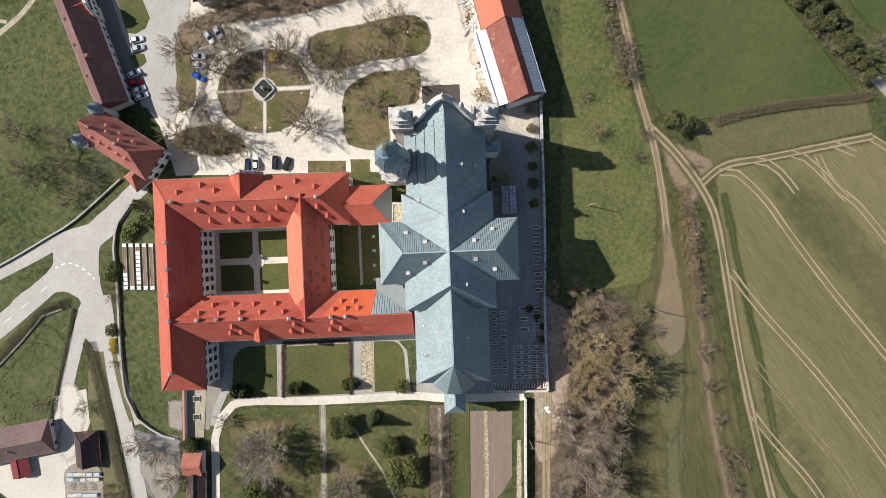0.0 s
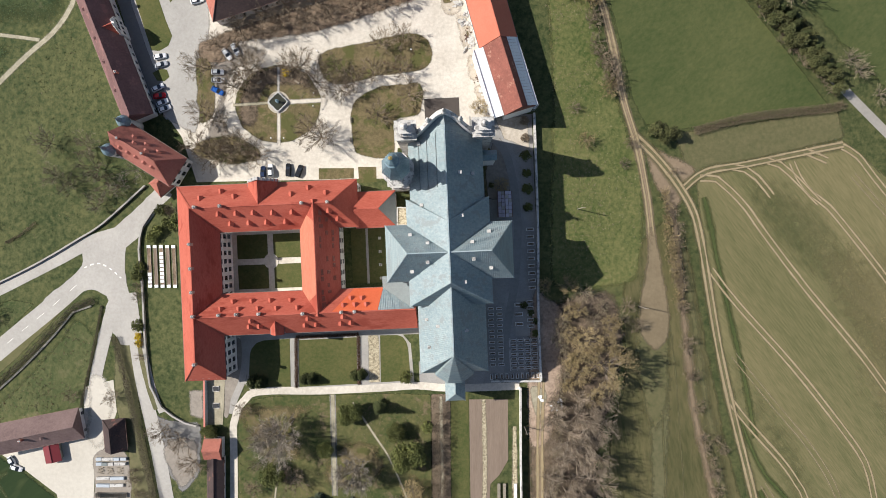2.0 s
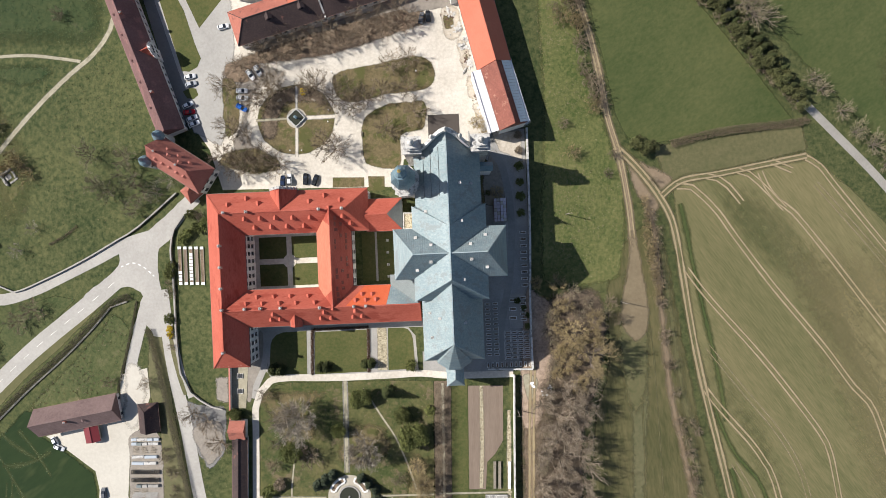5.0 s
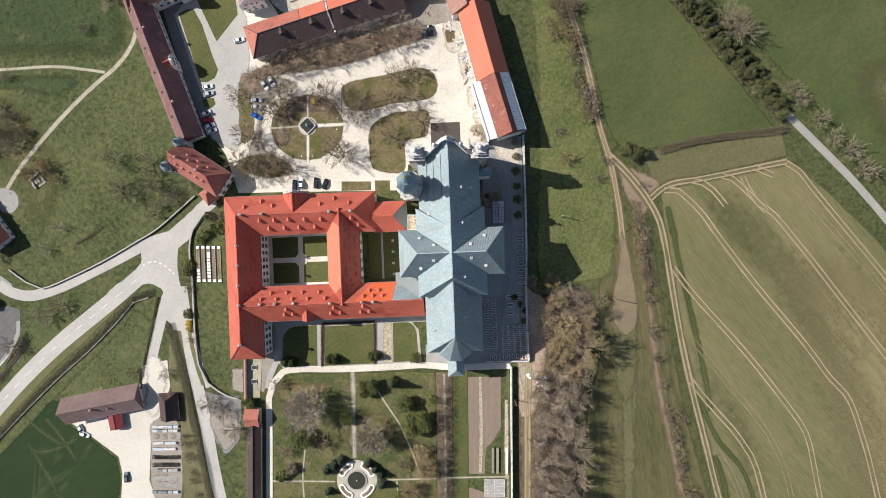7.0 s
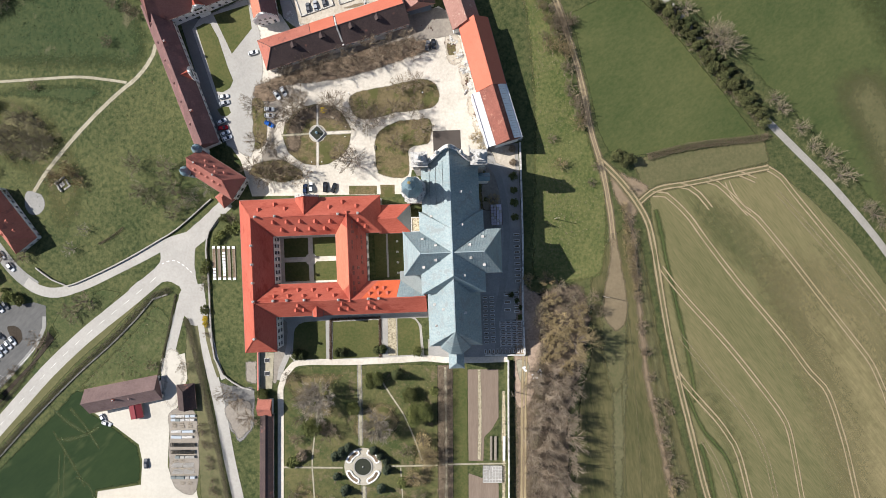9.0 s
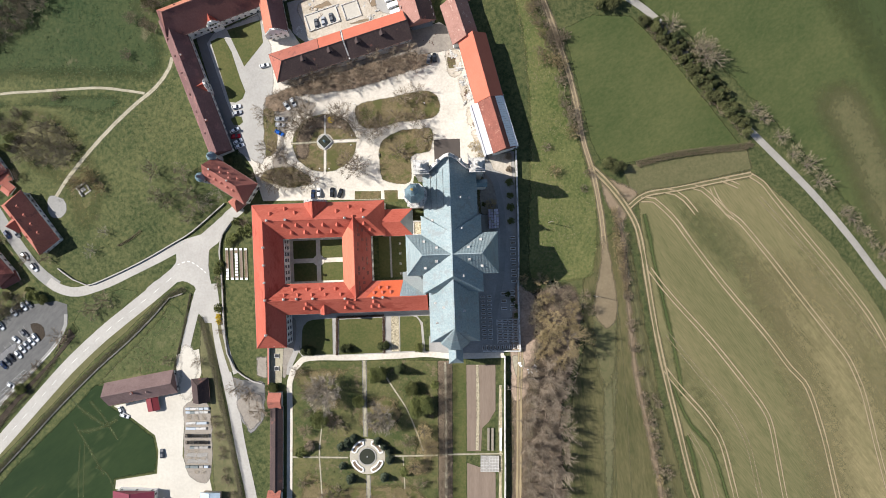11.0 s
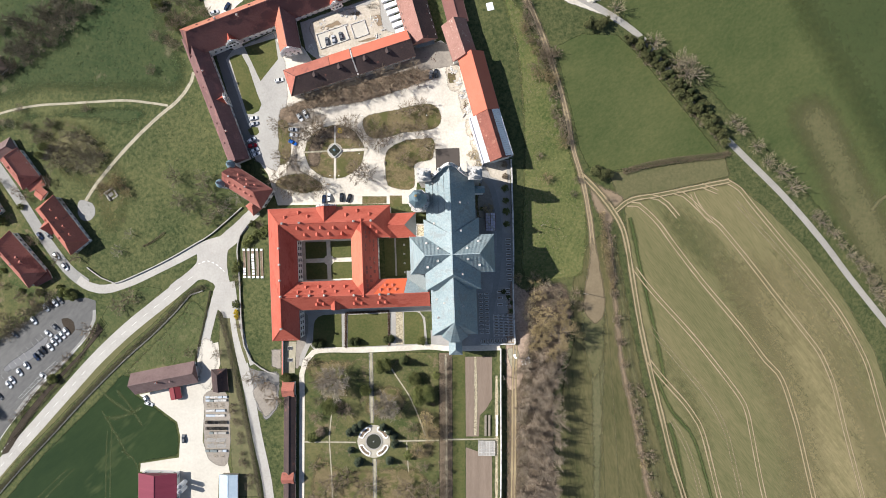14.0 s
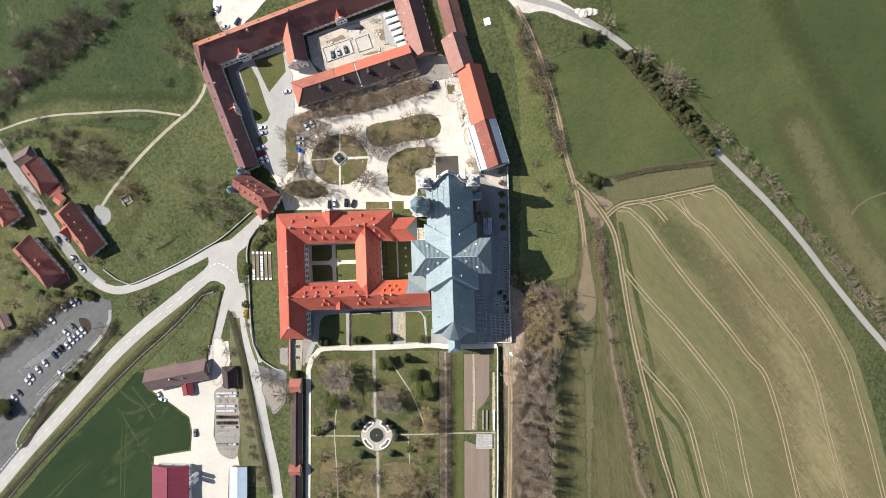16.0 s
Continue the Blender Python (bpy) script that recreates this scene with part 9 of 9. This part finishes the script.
grove("hazel", [(75.4, 24.8), (76.7, 5.3), (75.5, 2.4), (75.2, -6.2), (77.3, -12.0), (77.6, -14.0), (77.9, -20.6), (79.7, -35.5), (81.5, -44.4), (89.6, -66.7), (88.1, -72.4), (89.0, -76.7), (89.6, -82.5), (90.5, -87.4), (91.4, -92.0), (95.9, -97.9), (97.1, -100.5), (99.2, -118.2)], 0.85, "shrubs of the field hedge", 0.5)
plant("bud", 92.9, -103.0, 0.5)
row("hazel", [(73, 22), (74, 12), (75.6, 2), (77, -10), (78.6, -24), (80.6, -40), (83.4, -56), (87.2, -72), (91, -90), (95, -106), (101, -126), (109, -148)], 11.0, 1.0, "shrubs of the field hedge", 0.9)
# spruces and pale trees along the farm road
grove("yew", [(72, 37.2), (68, 37), (74.4, 36.4), (70, 39), (71, 35.4)], 1.0, "evergreens at the field corner", 0.3)
grove("yew", [(68, 108), (64, 106.6), (72, 110), (66, 109.4), (70, 107.6), (74, 110.6)], 0.85, "evergreens by the farm road", 0.6)
row("yew", [(84.5, 103), (93, 96), (103, 86), (113.4, 74), (123.6, 63.4), (134.6, 53)], 1.5, 0.85, "evergreens by the farm road", 1.5)
row("spruce", [(87, 104), (96, 96), (106, 86), (116, 74.6), (126, 64.6), (136, 55)], 3.4, 0.55, "spruces by the farm road", 1.4)
row("yew", [(90, 103.6), (99, 95.6), (109, 85.6), (119, 74.4), (129, 64)], 2.4, 0.7, "evergreens by the farm road", 1.2)
row("hazel", [(84, 101), (92, 94), (102, 84), (112, 72.4), (122, 62), (133, 51.6)], 3.2, 0.8, "bare shrubs by the farm road", 1.0)
row("pale", [(178, 22), (186, 13), (195, 3), (206, -10), (220, -28), (240, -50)], 5.0, 1.05, "pale trees along the farm road", 1.4)
grove("pale", [(112, 88.6), (109, 91), (114, 86)], 1.7, "pale trees along the farm road", 0.5)
grove("pale", [(97.4, 100.6), (137.6, 64), (149, 51.4), (155, 44), (162, 38.4), (168, 31.4), (78, 116.6), (141, 60)], 1.2, "pale trees along the farm road", 0.5)
# west slope and village
grove("dusky", [(-134, 34), (-121, 33), (-128, 21), (-118, 26), (-133, 23), (-113, 20), (-118, 13.6)], 0.95, "bare trees on the west slope", 0.5)
grove("slight", [(-158, 7), (-164, -1)], 0.7, "bare trees on the west slope", 0.4)
grove("ochre_shrub", [(-164, 31.6), (-168.6, 30.6), (-160.4, 27), (-166, 34), (-171.6, 29)], 1.2, "wild shrubs in the meadow", 0.6)
grove("shrub", [(-162, 30), (-174, 31), (-216, 70), (-182, 70), (-147, 87)], 1.1, "wild shrubs in the meadow", 0.6)
grove("dusky", [(-193, 51.5), (-185, 53), (-178, 47), (-181, 41.4), (-190, 43), (-197, 42), (-175.6, 41), (-191.6, 55.6), (-184, 46)], 0.78, "bare trees by the village", 0.8)
grove("thin_shrub", [(-196, 50), (-200, 46), (-187, 39), (-180, 52), (-174, 44)], 1.2, "bare scrub by the village", 0.8)
grove("dusky", [(-212.1, 60.8), (-220.2, 62.4), (-199.4, 62.0), (-207, 57)], 0.6, "bare trees by the village", 0.5)
grove("shrub", [(-212, 60), (-207, 54), (-204, 57), (-200, 62)], 1.2, "shrubs in a garden", 0.5)
grove("lime", [(-144, 104), (-139, 101.6), (-135, 99), (-137, 107), (-132, 110), (-128, 112.6), (-124, 114), (-136, 113), (-119, 114)], 0.62, "bare trees by the north range", 1.0)
grove("holly", [(-138, 111), (-134, 107.6)], 0.75, "evergreens by the north range")
grove("dusky", [(-146, 122), (-137, 121), (-132, 119), (-127, 121), (-141, 117)], 0.7, "bare trees by the north range")
grove("holly", [(-144, 119)], 0.8, "evergreens by the north range")
for _p in ([(-244, 80), (-229, 87), (-214, 95), (-200, 105), (-184, 118), (-172, 128)], [(-232, 107), (-220, 113), (-209, 115), (-194, 125)], [(-238, 92), (-220, 100), (-204, 110), (-190, 122)]):
    row("thin_shrub", _p, 3.0, 1.35, "shrubs of the west belt", 2.8)
    row("dusky", _p, 9.0, 0.85, "trees of the west belt", 3.0)
grove("lime", [(-234, 4), (-228, -6), (-243, 30), (-250, 48), (-236, 56), (-226, 62), (-240, 70), (-222, -38), (-252, -30), (-205, -23), (-215, -23), (-224, -34), (-232, -28), (-232, -14), (-218, 29), (-246, 8), (-240, -40)], 0.55, "bare trees by the village", 1.0)
grove("bush", [(-205, -22), (-196, -19), (-225, 13), (-216, 19.6), (-240, 46)], 1.4, "garden bushes in the village", 1.0)
grove("holly", [(-235, -82), (-238, -84)], 1.7, "dark evergreens at the car park", 0.5)
grove("holly", [(-198.0, -65.2)], 0.9)
row("dusky", [(-250, -58), (-241, -51.6), (-230, -44), (-219, -37), (-209, -29), (-197, -22)], 4.2, 0.55, "trees of the car park hedge", 1.6)
row("thin_shrub", [(-244, -57), (-229, -47), (-217, -39.4), (-208, -31.6), (-197, -24.6)], 1.9, 0.95, "hedge of the car park", 1.2)
row("shrub", [(-105.4, -72), (-103, -86), (-100.6, -98), (-97, -114)], 3.0, 0.8, "shrubs on the lane bank", 1.6)
grove("lime", [(-95.1, -61.4), (-84.6, -71.6), (-89.6, -64)], 0.85, "bare trees by the lane", 0.2)
grove("lime", [(-127, -50.5), (-112.6, -50.6)], 0.55, "bare trees by the farm", 0.2)
grove("bush", [(-103.6, -7), (-104.4, -10), (-104, -27)], 1.4, "bushes along the terrace wall", 0.4)
grove("shrub", [(-104, -14), (-103.6, -17), (-103.6, -33), (-103, -37)], 0.8, "shrubs along the terrace wall")
grove("forsythia", [(-104.0, -30.6), (-103.8, -32.8)], 0.95, "flowering bushes by the lane", 0.1)
grove("bush", [(-99, 3), (-93, 7), (-90, 8), (-95.6, 11.4), (-97, 5)], 1.5, "bushes under the wing", 0.3)
grove("lime", [(-92, 12)], 0.5)
grove("slight", [(-109, 19.6), (-104, 24.6)], 0.75, "bare trees on the west slope")
# churchyard bushes
for _y in (41.7, 36.0, 30.2, 24.5, 19.3, 13.3):
    _p = AB @ Vector((27.0, _y, 0))
    plant("dry_bush" if _y > 34 else "bush", _p.x, _p.y, 1.25, "clipped bushes in the churchyard")
plant("bud", 16.6, 19.4, 0.5, "shrubs in the churchyard")
grove("bush", [(28.6, -25), (26.8, -22.4), (24.4, -19.6), (28.2, -29), (14, 19.6)], 0.9, "bushes in the churchyard", 0.2)
row("shrub", [(-262, 74), (-250, 71), (-240, 75), (-230, 82)], 3.0, 1.2, "shrubs of the west belt", 2.0)
# tussocks
tufts("grass_tussocks", [(-262, 70), (-210, 78), (-150, 76), (-131, 90), (-150, 135), (-262, 135)], 1500, TUSSOCK, 0.30, "scattered dark green grass tussocks", 3)
tufts("grass_tussocks", [(-175, 66), (-140, 62), (-126, 76), (-108, 40), (-125, 6), (-165, -6), (-182, 20)], 1200, TUSSOCK, 0.26, "scattered dark green grass tussocks", 4)
tufts("dry_grass", [(-175, 70), (-140, 68), (-128, 80), (-110, 40), (-125, 8), (-165, -6), (-225, 60), (-250, 120), (-150, 120)], 2600, WILLOW, 0.24, "scattered dry straw-coloured grass", 5)
tufts("dry_grass", [(34, 60), (47, 62), (62, 20), (66, 2), (58, -10), (36, -10)], 2600, WILLOW, 0.24, "pale dry grass on the slope", 6)
tufts("dry_grass", [(26, 122), (36, 108), (46, 70), (34, 62)], 1400, WILLOW, 0.24, "pale dry grass on the slope", 7)
tufts("grass_tussocks", [(-162, -62), (-135, -34), (-127, -25), (-120, -34), (-124, -60)], 900, WILLOW, 0.34, "dry grass in the farm meadow", 8)
tufts("dry_grass", [(-70, -57), (-6, -51), (-5, -150), (-70, -150)], 2600, TWIG, 0.3, "dead leaves and dry grass in the orchard", 9)
# trees by the main road, denser scrub in the village
grove("thin_shrub", [(-189, 49), (-183, 45), (-194, 46), (-178, 51), (-199, 49), (-186, 57), (-202, 55), (-176, 46)], 1.2, "bare scrub by the village", 1.0)
grove("holly", [(-203, 50), (-206, 46)], 0.8, "dark evergreens by the village", 0.5)
grove("solitary", [(-157.9, -23.6), (-163, -28.6), (-178, -40.6)], 0.8, "bare trees by the main road", 0.5)
row("shrub", [(-187, -50), (-199, -63), (-211, -76), (-221, -89)], 2.6, 0.75, "scrub on the car park verge", 1.4)
grove("holly", [(-187.6, -23.6), (-191.6, -22.4)], 0.85, "dark evergreens at the car park")
grove("lime", [(-228, 34), (-214, 26), (-200, 34), (-194, 22), (-210, 2), (-196, -6), (-226, -18), (-236, -2), (-246, 40), (-232, 60), (-186, -4)], 0.5, "bare trees by the village", 1.5)
grove("bush", [(-231, 26), (-228, 22), (-231, 4), (-226, -12), (-216, -22)], 1.1, "garden bushes in the village", 1.5)
# clipped hedges round the garden lawns
def hedge(name, pts, wide, tall, skin, label, dense=36):
    rng = random.Random(len(name) * 7 + int(abs(pts[0][0])))
    line = curve(pts, 0.5)
    V, F = [], []
    for p, q in zip(line, line[1:]):
        d = (q - p)
        s = Vector((-d.y, d.x)).normalized()
        for k in range(int(dense * d.length * (0.6 + wide * 0.5))):
            c = p + d * rng.random() + s * rng.uniform(-0.5, 0.5) * wide
            z = land(c.x, c.y) + tall * (1 - rng.random() ** 2.2) * rng.uniform(0.85, 1.05)
            a = Vector((c.x, c.y, z))
            blade(V, F, a, a + Vector((rng.uniform(-1, 1), rng.uniform(-1, 1), rng.uniform(-0.3, 1))).normalized() * 0.42, 0.12, rng)
    ob = new(name, mesh_py(name, V, F, skin))
    return tagged(ob, label, "hedge", kind="stuff")


for _a, _b in (((-51.2, -26.8), (-51.8, -43)), ((-30.6, -26.8), (-31.0, -42.8)), ((-51.2, -26.4), (-30.4, -26.2))):
    hedge("hedge", ab([_a, _b]), 0.9, 0.45, HEDGETWIG, "low clipped dark brown hedge along a garden lawn", 90)
hedge("hedge", [(-117.3, -20.3), (-118.8, -28.6), (-121.1, -38.7), (-123.7, -49.7), (-126.1, -59.6)], 0.6, 0.7, BRAMBLE, "low brown hedge beside the farm drive", 60)
hedge("hedge", [(-141, 8), (-146, 4), (-152, 1)], 1.0, 0.8, SCRUB, "low brown hedge by the wall")

hedge("hedge", [(-3.9, -50), (-3.3, -100), (-2.9, -155)], 3.6, 5.0, TWIG, "tall brown leafless hedge over the alley", 34)
row("lime", [(-3.7, -52), (-3.2, -100), (-2.8, -150)], 4.2, 0.42, "clipped limes of the alley", 0.4)
hedge("hedge", [(82, 38), (101.5, 43), (131.7, 47), (136, 48.6)], 3.0, 1.6, SCRUB, "low brown hedge between two meadows", 50)
hedge("hedge", [(-237, -132), (-216, -109.4), (-197, -89.4), (-178.7, -70.0), (-160, -52.0), (-145, -38.8), (-133, -26.8), (-126, -20.6), (-119.6, -18.4)], 2.4, 1.5, BRAMBLE, "low brown scrub on the road bank", 50)
hedge("hedge", [(-112.6, -30.4), (-110.2, -38.7), (-107.1, -50.1), (-103.9, -63.7), (-100.8, -75.8), (-97.7, -87.9), (-95.7, -98.1), (-91, -122)], 2.0, 2.0, BRAMBLE, "tall brown leafless hedge along the lane", 70)
hedge("hedge", [(-181, -50), (-192, -64), (-207, -80), (-220, -96)], 1.3, 0.8, BRAMBLE, "low brown hedge on the verge")
